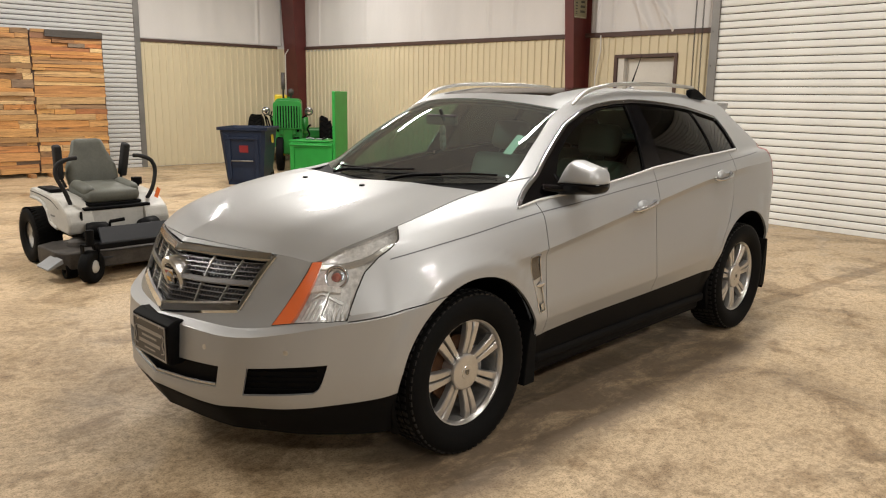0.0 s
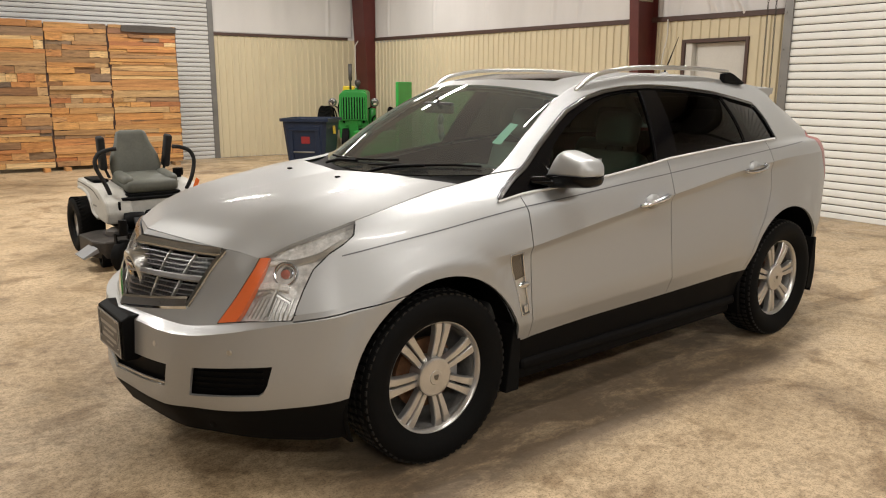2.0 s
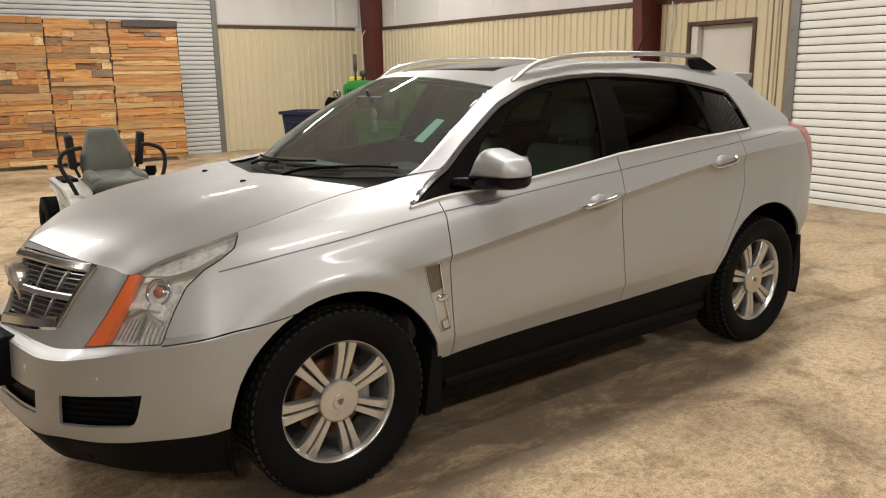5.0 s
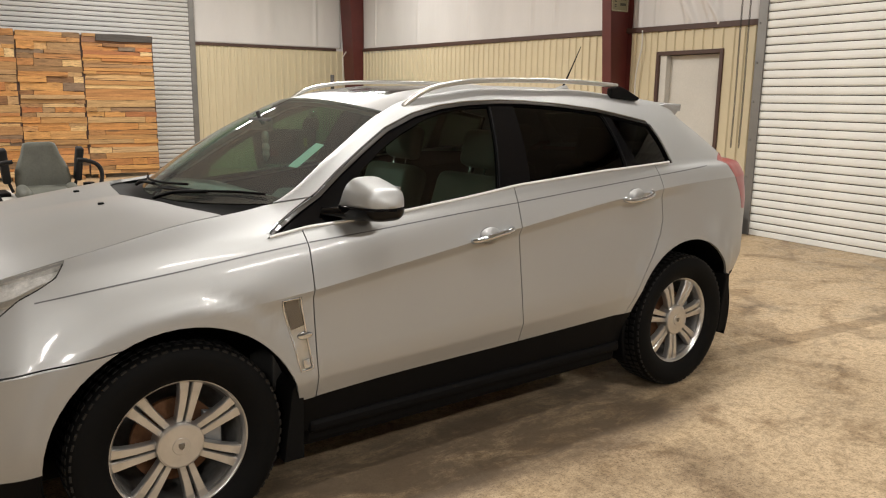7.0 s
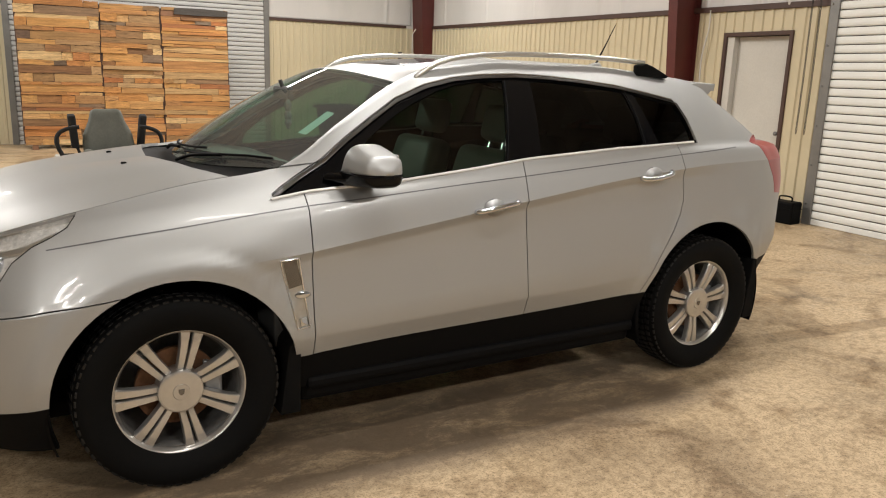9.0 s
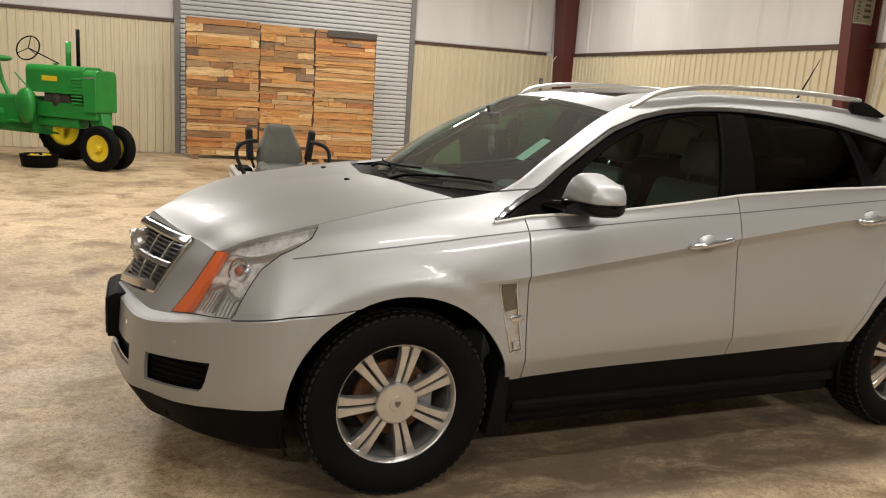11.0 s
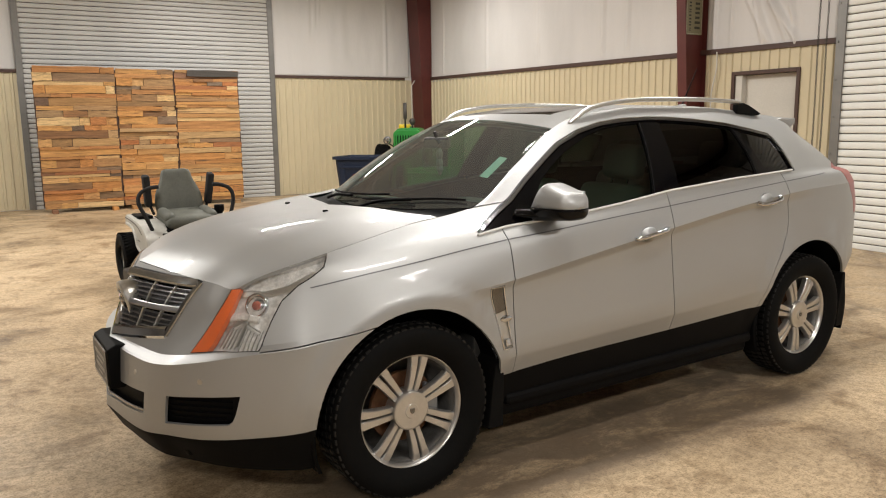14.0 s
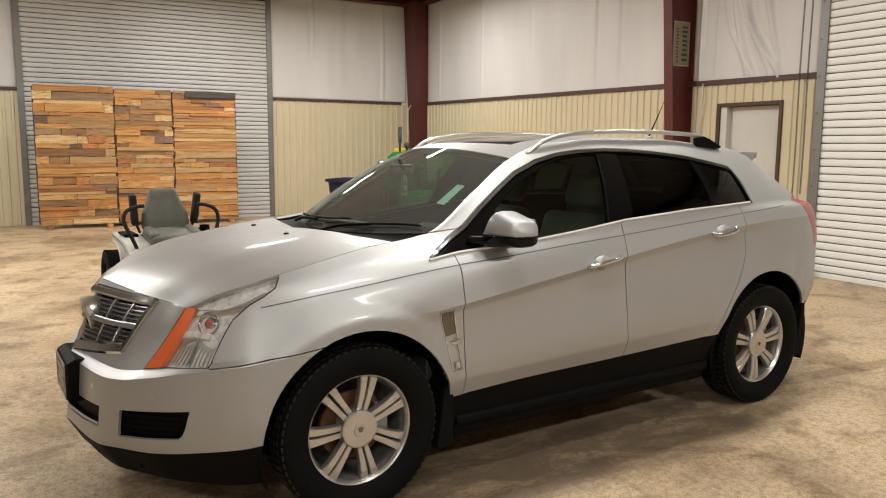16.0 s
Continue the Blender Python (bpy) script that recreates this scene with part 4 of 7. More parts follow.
grille_f, intake_f, fog_f = cut(flat, GRILLE), cut(flat, INTAKE), cut(flat, FOG)
lamp_f = cut(flat, HEADLAMP)
tail_f = cut(flat, TAIL_LAMP)
vent_f = cut(flat, VENT)
dlo_f = cut(flat, DLO)
CUPS = [(1.355, 1.014), (2.317, 1.125)]
for cu, cz in CUPS:
    cut(flat, [(cu + .056 * math.cos(a), cz + .038 * math.sin(a)) for a in np.linspace(0, 2 * math.pi, 25)[:-1]], keep=False)
GAPS = [[(-.18, .785), (-.246, .776), (-.44, .756), (-.66, .726)], [(.507, 1.115), (.509, .887), (.518, .44)], [(1.533, 1.215), (1.54, 1.03), (1.56, .75), (1.575, .47)],
        [(2.525, 1.275), (2.539, 1.135), (2.562, .985), (2.545, .905), (2.50, .83), (2.44, .745), (2.36, .62), (2.30, .48)], [(.40, 1.188), (.50, 1.200), (.63, 1.218)]]
for g in GAPS:
    cut(flat, band(g, 0.0048), keep=False)
names = {}
for grp in islands(flat):
    area = sum(f.calc_area() for f in grp)
    cu = sum(f.calc_center_median().x * f.calc_area() for f in grp) / max(area, 1e-9)
    lo = min(v.co.x for f in grp for v in f.verts)
    zt = max(v.co.y for f in grp for v in f.verts)
    kind = "front_bumper" if lo < -.9 else "fender" if cu < .45 and zt < 1.25 else "front_door" if cu < 1.5 and zt < 1.25 else "rear_door" if cu < 2.5 and zt < 1.30 else "body_side"
    names.setdefault(kind, []).extend(grp)
for kind, grp in names.items():
    f = copy_faces(grp)
    if kind == "front_bumper":
        panel(kind, f, M["paint"], car, sides=(1, -1), label="silver painted front bumper")
    elif kind == "body_side":
        body_side = pair(kind, f, M["paint"], car)
    else:
        obs = pair(kind, f, M["paint"], car)
        if kind == "front_door":
            front_doors = obs
        elif kind == "rear_door":
            rear_doors = obs
for lo, hi, nm, sd in ((NOSE - 1, 0, "front_valance", True), (0, 2.8, "rocker_panel", False), (2.8, 9, "rear_valance", True)):
    f = copy_faces([g for g in lower.faces if lo < g.calc_center_median().x < hi])
    if sd:
        panel(nm, f, M["black"], car, sides=(1, -1), label="black textured lower valance")
    else:
        pair(nm, f, M["black"], car, label="black textured rocker panel")

# unseen black shell added behind the panels to shade the gaps
shell = domain_mesh()
for ax, az, ar in ARCHES:
    cut(shell, [(ax + (ar + .004) * math.cos(a), az + (ar + .004) * math.sin(a)) for a in np.linspace(0, 2 * math.pi, 41)[:-1]], keep=False)
belt = [(u, float(section(u)[0][6]) - 0.01) for u in np.linspace(.30, 3.3, 30)]
cut(shell, [(.30, 2.0)] + belt + [(3.3, 2.0)], keep=False)
for hole in (HEADLAMP, GRILLE):
    cut(shell, hole, keep=False)
panel("inner_shell", shell, M["black"], car, sides=(1, -1), offset=-0.03, flange=0)

# pinstripe along the side
strip_f = domain_mesh()
for line in ([(-.445, .950), (-.2, .982), (.017, 1.007), (.25, 1.035), (.503, 1.061)], [(.512, 1.062), (.9, 1.096), (1.2, 1.12), (1.532, 1.143)], [(1.539, 1.144), (1.9, 1.172), (2.25, 1.198), (2.534, 1.218)], [(2.541, 1.2185), (2.7, 1.228), (2.98, 1.246)]):
    piece = cut(strip_f, band(lerp_line(line, 14), 0.0045))
    pair("pinstripe", piece, M["stripe"], car, offset=0.0006, flange=0)

# ---- hood, windscreen, roof, hatch ----
def patch(name, fn, na, nb, mat, parent, both=True, keepfn=None, thick=0.0, label=""):
    """A surface fn(a, b) over the unit square; b = 0 is the centre line; mirrored."""
    bm = bmesh.new()
    g = [[bm.verts.new(fn(i / na, j / nb)) for j in range(nb + 1)] for i in range(na + 1)]
    for i in range(na):
        for j in range(nb):
            if keepfn is None or keepfn((i + .5) / na, (j + .5) / nb):
                bm.faces.new((g[i][j], g[i][j + 1], g[i + 1][j + 1], g[i + 1][j]))
    bmesh.ops.delete(bm, geom=[v for v in bm.verts if not v.link_faces], context="VERTS")
    if both:
        geom = bm.verts[:] + bm.edges[:] + bm.faces[:]
        d = bmesh.ops.duplicate(bm, geom=geom)
        vs = [v for v in d["geom"] if isinstance(v, bmesh.types.BMVert)]
        bmesh.ops.scale(bm, vec=(1, -1, 1), verts=vs)
        bmesh.ops.reverse_faces(bm, faces=[f for f in d["geom"] if isinstance(f, bmesh.types.BMFace)])
        bmesh.ops.remove_doubles(bm, verts=bm.verts, dist=0.0004)
    bm.normal_update()
    ups = sum(f.normal.z * f.calc_area() for f in bm.faces)
    if ups < 0:
        bmesh.ops.reverse_faces(bm, faces=bm.faces)
    if thick:
        bm.normal_update()
        edges = [e for e in bm.edges if e.is_boundary]
        n0 = {v: v.normal.copy() for v in bm.verts}
        ret = bmesh.ops.extrude_edge_only(bm, edges=edges)
        for v in ret["geom"]:
            if isinstance(v, bmesh.types.BMVert):
                src = min((w for e in v.link_edges for w in e.verts if w in n0), key=lambda w: (w.co - v.co).length)
                v.co = v.co - n0[src] * thick
        for e in edges:
            e.smooth = False
    return part(name, bm, mat, parent, label, smooth=True)

TOP = LINES[7]
def top_pt(u):
    x, s, z = TOP(u)
    return Vector((x, -s, z))

HOOD_C = Line([(0, -.868, .988), (.12, -.78, 1.025), (.35, -.55, 1.082), (.65, -.25, 1.132), (1.0, .06, 1.168)])
HOOD_R = Line([(0, .06, 0, 1.168), (.35, .085, .27, 1.168), (.7, .15, .52, 1.168), (1.0, .243, .7205, 1.1655)])
def hood_fn(a, b):
    c = HOOD_C(a)
    centre = Vector((c[0], 0, c[1]))
    e = top_pt(-.895 + a * (.243 + .895))
    fu = top_pt(NOSE + (NOSE * -1 - .895) * b)
    r = HOOD_R(b)
    rear = Vector((r[0], -r[1], r[2]))
    c00, c01, c10, c11 = top_pt(NOSE), top_pt(-.895), Vector((.06, 0, 1.168)), top_pt(.243)
    ruled_a = centre.lerp(e, b)
    ruled_b = fu.lerp(rear, a)
    bil = c00.lerp(c01, b).lerp(c10.lerp(c11, b), a)
    p = ruled_a + ruled_b - bil
    rise = math.sin(math.pi / 2 * min(1.0, a * 2.2))
    dome = 0.014 * (1 - step(.50, .74, b)) * rise * (1 - 0.55 * a)
    p.z += dome + 0.085 * b * (1 - b) * rise * (1 - .35 * a)
    return p
hood = patch("hood", hood_fn, 60, 44, M["paint"], car, thick=0.016, label="silver painted hood")

COWL_C, COWL_E = Vector((.20, 0, 1.165)), top_pt(.432)
def ws_bottom(b):
    return Vector((.20 + .236 * b ** 2.2, -.706 * b, 1.165 + .027 * b ** 2))
def ws_top(b):
    return Vector((.925 + .108 * b ** 2.4, -.578 * b, 1.592 - .050 * b ** 2.2))
def ws_fn(a, b):
    p = ws_bottom(b).lerp(ws_top(b), a)
    bow = 0.03 * 4 * a * (1 - a)
    e = top_pt(.436 + a * (1.031 - .436))
    q = p + Vector((-0.55, 0, 0.83)) * bow
    k = step(.72, 1.0, b)
    return q.lerp(e + Vector((0, 0.004, 0)), k)
patch("windscreen", ws_fn, 20, 28, M["windscreen"], car, keepfn=lambda a, b: True, label="tinted green windscreen").visible_shadow = False
def inset(fn, d):
    return lambda a, b: fn(a, b) + d
patch("screen_border", inset(ws_fn, Vector((0.004, 0, -0.006))), 40, 60, M["gloss_black"], car, keepfn=lambda a, b: b > .955 or a < .10 or a > .965)
patch("cowl", lambda a, b: (Vector(hood_fn(1.0, b)) + Vector((-.01, 0, -.02))).lerp(ws_bottom(b) + Vector((.02, 0, .0)), a) - Vector((0, 0, 0.020 * math.sin(math.pi * a))), 8, 24, M["black"], car)

ROOF_C = Line([(0, .925, 1.592), (.12, 1.18, 1.636), (.32, 1.6, 1.668), (.55, 2.1, 1.668), (.85, 2.73, 1.632), (1.0, 3.02, 1.603)])
def roof_fn(a, b):
    c = ROOF_C(a)
    centre = Vector((c[0], 0, c[1]))
    e = top_pt(1.033 + a * (2.93 - 1.033))
    p = centre.lerp(e, b)
    fr = ws_top(b)
    k = (1 - step(0.0, .10, a))
    p = p.lerp(Vector((fr.x + (c[0] - .925), fr.y, fr.z + (c[1] - 1.592))), k)
    p.z += 0.018 * (1 - b ** 4) * step(0, .12, a) * b
    return p
SUN = lambda a, b: .085 < a < .42 and b < .74
patch("roof", roof_fn, 64, 30, M["paint"], car, keepfn=lambda a, b: not SUN(a, b), thick=0.02, label="silver painted roof")
patch("sunroof", inset(roof_fn, Vector((0, 0, -0.003))), 64, 30, M["gloss_black"], car, keepfn=SUN, thick=0.01, label="black glass sunroof")
def spoiler_fn(a, b):
    base = roof_fn(1.0, b)
    tip = Vector((3.145 - .035 * b * b, -.585 * b, 1.598 - .018 * b * b))
    return base.lerp(tip, a)
spoiler = patch("spoiler", spoiler_fn, 12, 24, M["paint"], car, thick=0.04, label="silver roof spoiler")
for sd in (1, -1):
    end = prism([(2.90, 1.575), (2.96, 1.585), (3.095, 1.580), (3.112, 1.570), (3.06, 1.520), (3.03, 1.505), (2.95, 1.53)], .045, "y", .008)
    xform(end, Matrix.Diagonal((1, sd, 1, 1)) @ pose(0, -.590, 0))
    bmesh.ops.recalc_face_normals(end, faces=end.faces)
    part("spoiler_end", end, M["paint"], spoiler)
def hatch_fn(a, b):
    u = 3.02 + a * (3.39 - 3.02)
    e = top_pt(u)
    c = Vector((3.04, 0, 1.545)).lerp(Vector((3.74, 0, 1.258)), a ** 1.15)
    p = c.lerp(e, b ** 1.6)
    p.y = e.y * b
    return p
patch("hatch", hatch_fn, 16, 24, M["paint"], car, keepfn=lambda a, b: not (.12 < a < .82 and b < .86), label="silver tailgate")
patch("rear_window", inset(hatch_fn, Vector((0, 0, -.004))), 16, 24, M["privacy_glass"], car, keepfn=lambda a, b: .12 < a < .82 and b < .86)
patch("tail_cap", lambda a, b: Vector((3.74, 0, 1.258)).lerp(top_pt(TAIL + (3.39 - TAIL) * b), a), 3, 20, M["paint"], car)

# ---- windows ----
glass_cut = copy_faces(dlo_f.faces)
fg, rg, qg = cut(glass_cut, FRONT_GLASS), cut(glass_cut, REAR_GLASS), cut(glass_cut, QUARTER_GLASS)
for k, sd in enumerate((1, -1)):
    panel("window_glass", fg, M["side_glass"], front_doors[k], sides=(sd,), offset=-0.012, flange=0, label="lightly tinted glass").visible_shadow = False
    panel("window_glass", rg, M["privacy_glass"], rear_doors[k], sides=(sd,), offset=-0.010, flange=0, label="dark privacy glass")
    panel("quarter_glass", qg, M["privacy_glass"], car, sides=(sd,), offset=-0.010, flange=0, label="dark privacy glass")
    panel("window_frame", glass_cut, M["gloss_black"], car, sides=(sd,), offset=-0.006, flange=0.012, label="gloss black window surround")
    low = [(.372, 1.087), (.534, 1.111), (.924, 1.143), (1.24, 1.178), (1.553, 1.217), (2.10, 1.255), (2.441, 1.269), (2.66, 1.276)]
    rib("belt_moulding", lerp_line(low, 60), 0.011, 0.008, 0.001, M["bright_trim"], car, sd, "chrome strip")
    up = [(.385, 1.095), (.619, 1.215), (.736, 1.297), (.87, 1.380), (1.006, 1.461), (1.148, 1.523), (1.294, 1.558), (1.45, 1.576), (1.629, 1.584), (1.8, 1.581), (2.0, 1.569), (2.25, 1.545), (2.459, 1.511), (2.64, 1.479)]
    rib("roof_moulding", lerp_line(up, 90), 0.020, 0.005, 0.0, M["dark_chrome"], car, sd, "dark chrome strip")
    rib("roof_moulding_edge", lerp_line([(u - .004, z + .009) for u, z in up], 90), 0.005, 0.006, 0.001, M["grey_chrome"], car, sd)
    rib("quarter_moulding", lerp_line([(2.655, 1.472), (2.675, 1.40), (2.683, 1.285)], 12), 0.02, 0.004, 0.0, M["grey_chrome"], car, sd)
    rib("division_bar", lerp_line([(.735, 1.145), (.735, 1.20), (.735, 1.225)], 6), 0.018, 0.004, -0.006, M["gloss_black"], car, sd)
    rib("pillar_edge", lerp_line([(1.455, 1.215), (1.51, 1.39), (1.565, 1.565)], 14), 0.006, 0.003, -0.005, M["black"], car, sd)
    rib("pillar_edge", lerp_line([(2.30, 1.27), (2.305, 1.40), (2.30, 1.53)], 14), 0.006, 0.003, -0.005, M["black"], car, sd)

# ---- headlamps, tail lamps ----
amber_cut = copy_faces(lamp_f.faces)
amber_piece = cut(amber_cut, AMBER)
def lathe_at(profile, p, n, seg=28):
    """A turned form at p with its axis along n."""
    return xform(lathe(profile, seg, "z"), Matrix.Translation(p) @ n.to_track_quat("Z", "Y").to_matrix().to_4x4())
FWD = Vector((-.86, -.5, .05)).normalized()
for sd in (1, -1):
    mir = Matrix.Diagonal((1, sd, 1, 1))
    hl = panel("headlamp", lamp_f, M["reflector"], car, sides=(sd,), offset=-0.042, flange=0, label="clear headlamp with an amber marker")
    panel("lamp_wall", lamp_f, M["reflector"], hl, sides=(sd,), offset=-0.002, flange=0.042, face=False)
    panel("lens", lamp_f, M["lens"], hl, sides=(sd,), offset=0.001, flange=0, label="slightly hazed clear lens").visible_shadow = False
    panel("amber_marker", amber_piece, M["orange"], hl, sides=(sd,), offset=-0.0015, flange=0.03, label="amber marker lens")
    outline = HEADLAMP[4:] + [(-.905, .945)]
    rib("lamp_seal", lerp_line(outline, 60), 0.012, 0.001, -0.003, M["black"], hl, sd)
    def put(bm):
        xform(bm, mir)
        if sd < 0:
            bmesh.ops.reverse_faces(bm, faces=bm.faces)
        return bm
    for (u, z, r) in ((-.735, .900, .046),):
        p, n = skin_at(u, z)
        d = (n + FWD).normalized()
        c = p - n * 0.045
        part("projector", put(lathe_at([(0.0, 0.012), (r * .45, 0.009), (r * .62, 0.0), (r * .66, -0.012), (r * .8, 0.006), (r, 0.018), (r * 1.08, 0.012), (r * 1.05, -0.03)], c, d)), M["chrome"], hl, "chrome lamp bowl", smooth=True)
        part("bulb", put(lathe_at([(0.0, 0.022), (r * .3, 0.02), (r * .42, 0.012), (r * .42, 0.0)], c, d, 16)), M["bulb_red"], hl, "bulb coloured with a reddish reflection", smooth=True)
    for u in np.linspace(-.885, -.685, 11):
        rib("lamp_flute", lerp_line([(u, .728), (u + .028, .805)], 4), 0.006, 0.010, -0.047, M["satin"], hl, sd)
    rib("lamp_shade", lerp_line([(-.885, .842), (-.80, .852), (-.70, .842)], 8), 0.030, 0.020, -0.046, M["reflector"], hl, sd)
    rib("lamp_divider", lerp_line([(-.79, .74), (-.765, .83), (-.75, .86)], 6), 0.010, 0.022, -0.046, M["satin"], hl, sd)
    rib("lamp_bezel", lerp_line([(-.87, .80), (-.80, .835), (-.69, .79)], 10), 0.014, 0.012, -0.045, M["satin"], hl, sd)
    rib("lamp_bezel", lerp_line([(-.84, .93), (-.70, .935), (-.56, .965), (-.42, 1.02)], 14), 0.028, 0.012, -0.045, M["satin"], hl, sd)
    tl = panel("tail_lamp", tail_f, M["red_lens"], car, sides=(sd,), offset=0.001, flange=0.03, label="red tail lamp")

# ---- grille ----
gr = panel("grille", grille_f, M["black"], car, sides=(1, -1), offset=-0.045, flange=0, label="chrome and grey egg-crate grille")
def grille_u(z, k):
    """u at fraction k from the centre (0) to the outer edge (1) of the grille at height z."""
    outer = -1.2 + (z - .738) / (.966 - .738) * (1.2 - 1.128)
    return NOSE + k * (outer - NOSE)
for sd in (1, -1):
    frame_line = [(NOSE, .945), (-1.36, .945), (-1.145, .948)]
    rib("grille_top_bar", lerp_line(frame_line, 24), 0.036, 0.016, -0.006, M["grey_chrome"], gr, sd, "chrome upper bar")
    rib("grille_bottom_bar", lerp_line([(NOSE, .693), (-1.45, .714), (-1.205, .752)], 24), 0.050, 0.016, -0.010, M["chrome"], gr, sd, "chrome lower bar")
    rib("grille_side_bar", lerp_line([(-1.198, .742), (-1.165, .85), (-1.135, .955)], 14), 0.024, 0.016, -0.008, M["grey_chrome"], gr, sd)
    rib("grille_mid_bar", lerp_line([(NOSE, .832), (-1.4, .834), (grille_u(.84, .985), .845)], 24), 0.026, 0.018, -0.014, M["grille_bar"], gr, sd)
    for k in (.40, .70):
        rib("grille_upright", lerp_line([(grille_u(.70, k), .705), (grille_u(.83, k), .83), (grille_u(.94, k), .93)], 12), 0.007, 0.012, -0.022, M["satin"], gr, sd)
    for z in (.728, .748, .768, .788, .808, .862, .880, .898, .916):
        z1 = z + .012
        rib("grille_slat", lerp_line([(NOSE, z), (grille_u(z, .5), z + .004), (grille_u(z, .97), z1)], 16), 0.0065, 0.016, -0.032, M["grille_grey"], gr, sd)
    for k in np.linspace(.04, .96, 24):
        for za, zb in ((.705 + .03 * k, .815), (.852, .925)):
            rib("grille_cell", [(grille_u(za, k), za), (grille_u(zb, k), zb)], 0.0040, 0.012, -0.034, M["grille_grey"], gr, sd)

# emblem: silver ring on a boss with a coloured shield
EM = Matrix.Translation((-.915, 0, .825)) @ pose(0, 0, 0, 0, -14, 0) @ Matrix.Diagonal((1, .98, .98, 1))
emblem = part("emblem", xform(lathe([(0.0, -.028), (.060, -.028), (.066, -.032), (.074, -.034), (.081, -.031), (.085, -.024), (.084, -.006), (.080, .010), (.076, .045), (.070, .060)], 64, "x"), EM @ Matrix.Diagonal((1, 1.0, 1.06, 1))), M["satin"], gr, "round silver badge with a shield")
def shield(w, h, d):
    return prism([(-w, h), (w, h), (w, h * .1), (w * .72, -h * .55), (0, -h), (-w * .72, -h * .55), (-w, h * .1)], d, "x")
part("badge_face", xform(lathe([(0.0, -.0315), (.058, -.031), (.058, -.02)], 36, "x"), EM @ Matrix.Diagonal((1, 1.0, 1.06, 1))), M["gloss_black"], emblem)
part("shield", xform(shield(.040, .042, -.006), EM @ pose(-.031, 0, 0)), M["chrome"], emblem)
for k, (ya, za, mat) in enumerate(((-.018, .018, "gold"), (.018, -.012, "gold"), (.018, .018, "red_lens"), (-.018, -.012, "plate_black"))):
    part("shield_field", xform(box(-.004, -.014, -.011, 0, .014, .011), EM @ pose(-.0345, ya, za)), M[mat], emblem)

# lower intake, fog recesses, sensors, plate
ik = panel("lower_intake", intake_f, M["black"], car, sides=(1, -1), offset=-0.07, flange=0, label="black lower air intake")
for sd in (1, -1):
    for z in (.445, .465, .485):
        rib("intake_slat", lerp_line([(NOSE, z - .005), (-1.4, z), (-1.20, z + .006)], 14), 0.007, 0.012, -0.055, M["black"], ik, sd)
    rib("intake_lip", lerp_line([(NOSE, .412), (-1.4, .420), (-1.205, .434)], 16), 0.018, 0.006, -0.012, M["grey_chrome"], ik, sd)
    fr = panel("fog_recess", fog_f, M["black"], car, sides=(sd,), offset=-0.035, flange=0, label="black slatted fog recess")
    for z in (.43, .455, .48, .505):
        rib("recess_slat", lerp_line([(-1.062, z), (-.92, z + .008), (-.775 if z > .45 else -.80, z + .012)], 12), 0.006, 0.010, -0.03, M["black"], fr, sd)
    for u, z in ((-.895, .602), (-1.275, .585)):
        p, n = skin_at(u, z)
        b = lathe_at([(0.0, .0025), (.009, .002), (.0095, .0008), (.0115, .0008), (.012, -.004)], p, n, 20)
        if sd < 0:
            xform(b, Matrix.Diagonal((1, -1, 1, 1)))
            bmesh.ops.reverse_faces(b, faces=b.faces)
        part("parking_sensor", b, M["satin"], car, "round parking sensor")
plate = part("plate_bracket", prism([(-1.055, .475), (-1.055, .648), (-1.02, .666), (-.93, .66), (-.96, .50), (-1.0, .475)], .34, "y", 0.006), M["black"], car, "black front plate bracket")
xf = Matrix.Translation((0, -.17, 0))
plate.data.transform(xf)
pl = part("front_plate", box(-1.0605, -.152, .485, -1.056, .152, .640, .002), M["plate_black"], plate, "black souvenir plate with grey script")
part("plate_rim", join(box(-1.0625, -.152, .632, -1.0608, .152, .640), box(-1.0625, -.152, .485, -1.0608, .152, .492), box(-1.0625, -.152, .492, -1.0608, -.145, .632), box(-1.0625, .145, .492, -1.0608, .152, .632)), M["plate_art"], pl)
for za, wa, ha in ((.593, .115, .016), (.566, .07, .010), (.538, .10, .016), (.512, .05, .007)):
    part("plate_bar", box(-1.0625, -wa, za - ha / 2, -1.0608, wa, za + ha / 2, .0006), M["plate_art"], pl)
for sy in (-1, 1):
    part("plate_scroll", tube(bend([(-1.062, sy * .115, .60), (-1.062, sy * .138, .585), (-1.062, sy * .125, .555), (-1.062, sy * .138, .525), (-1.062, sy * .115, .515)], 5), .003, 6), M["plate_art"], pl)
    part("plate_screw", lathe_at([(0, .003), (.005, .002), (.005, 0)], Vector((-1.0605, sy * .10, .630)), Vector((-1, 0, 0)), 10), M["chrome"], pl)

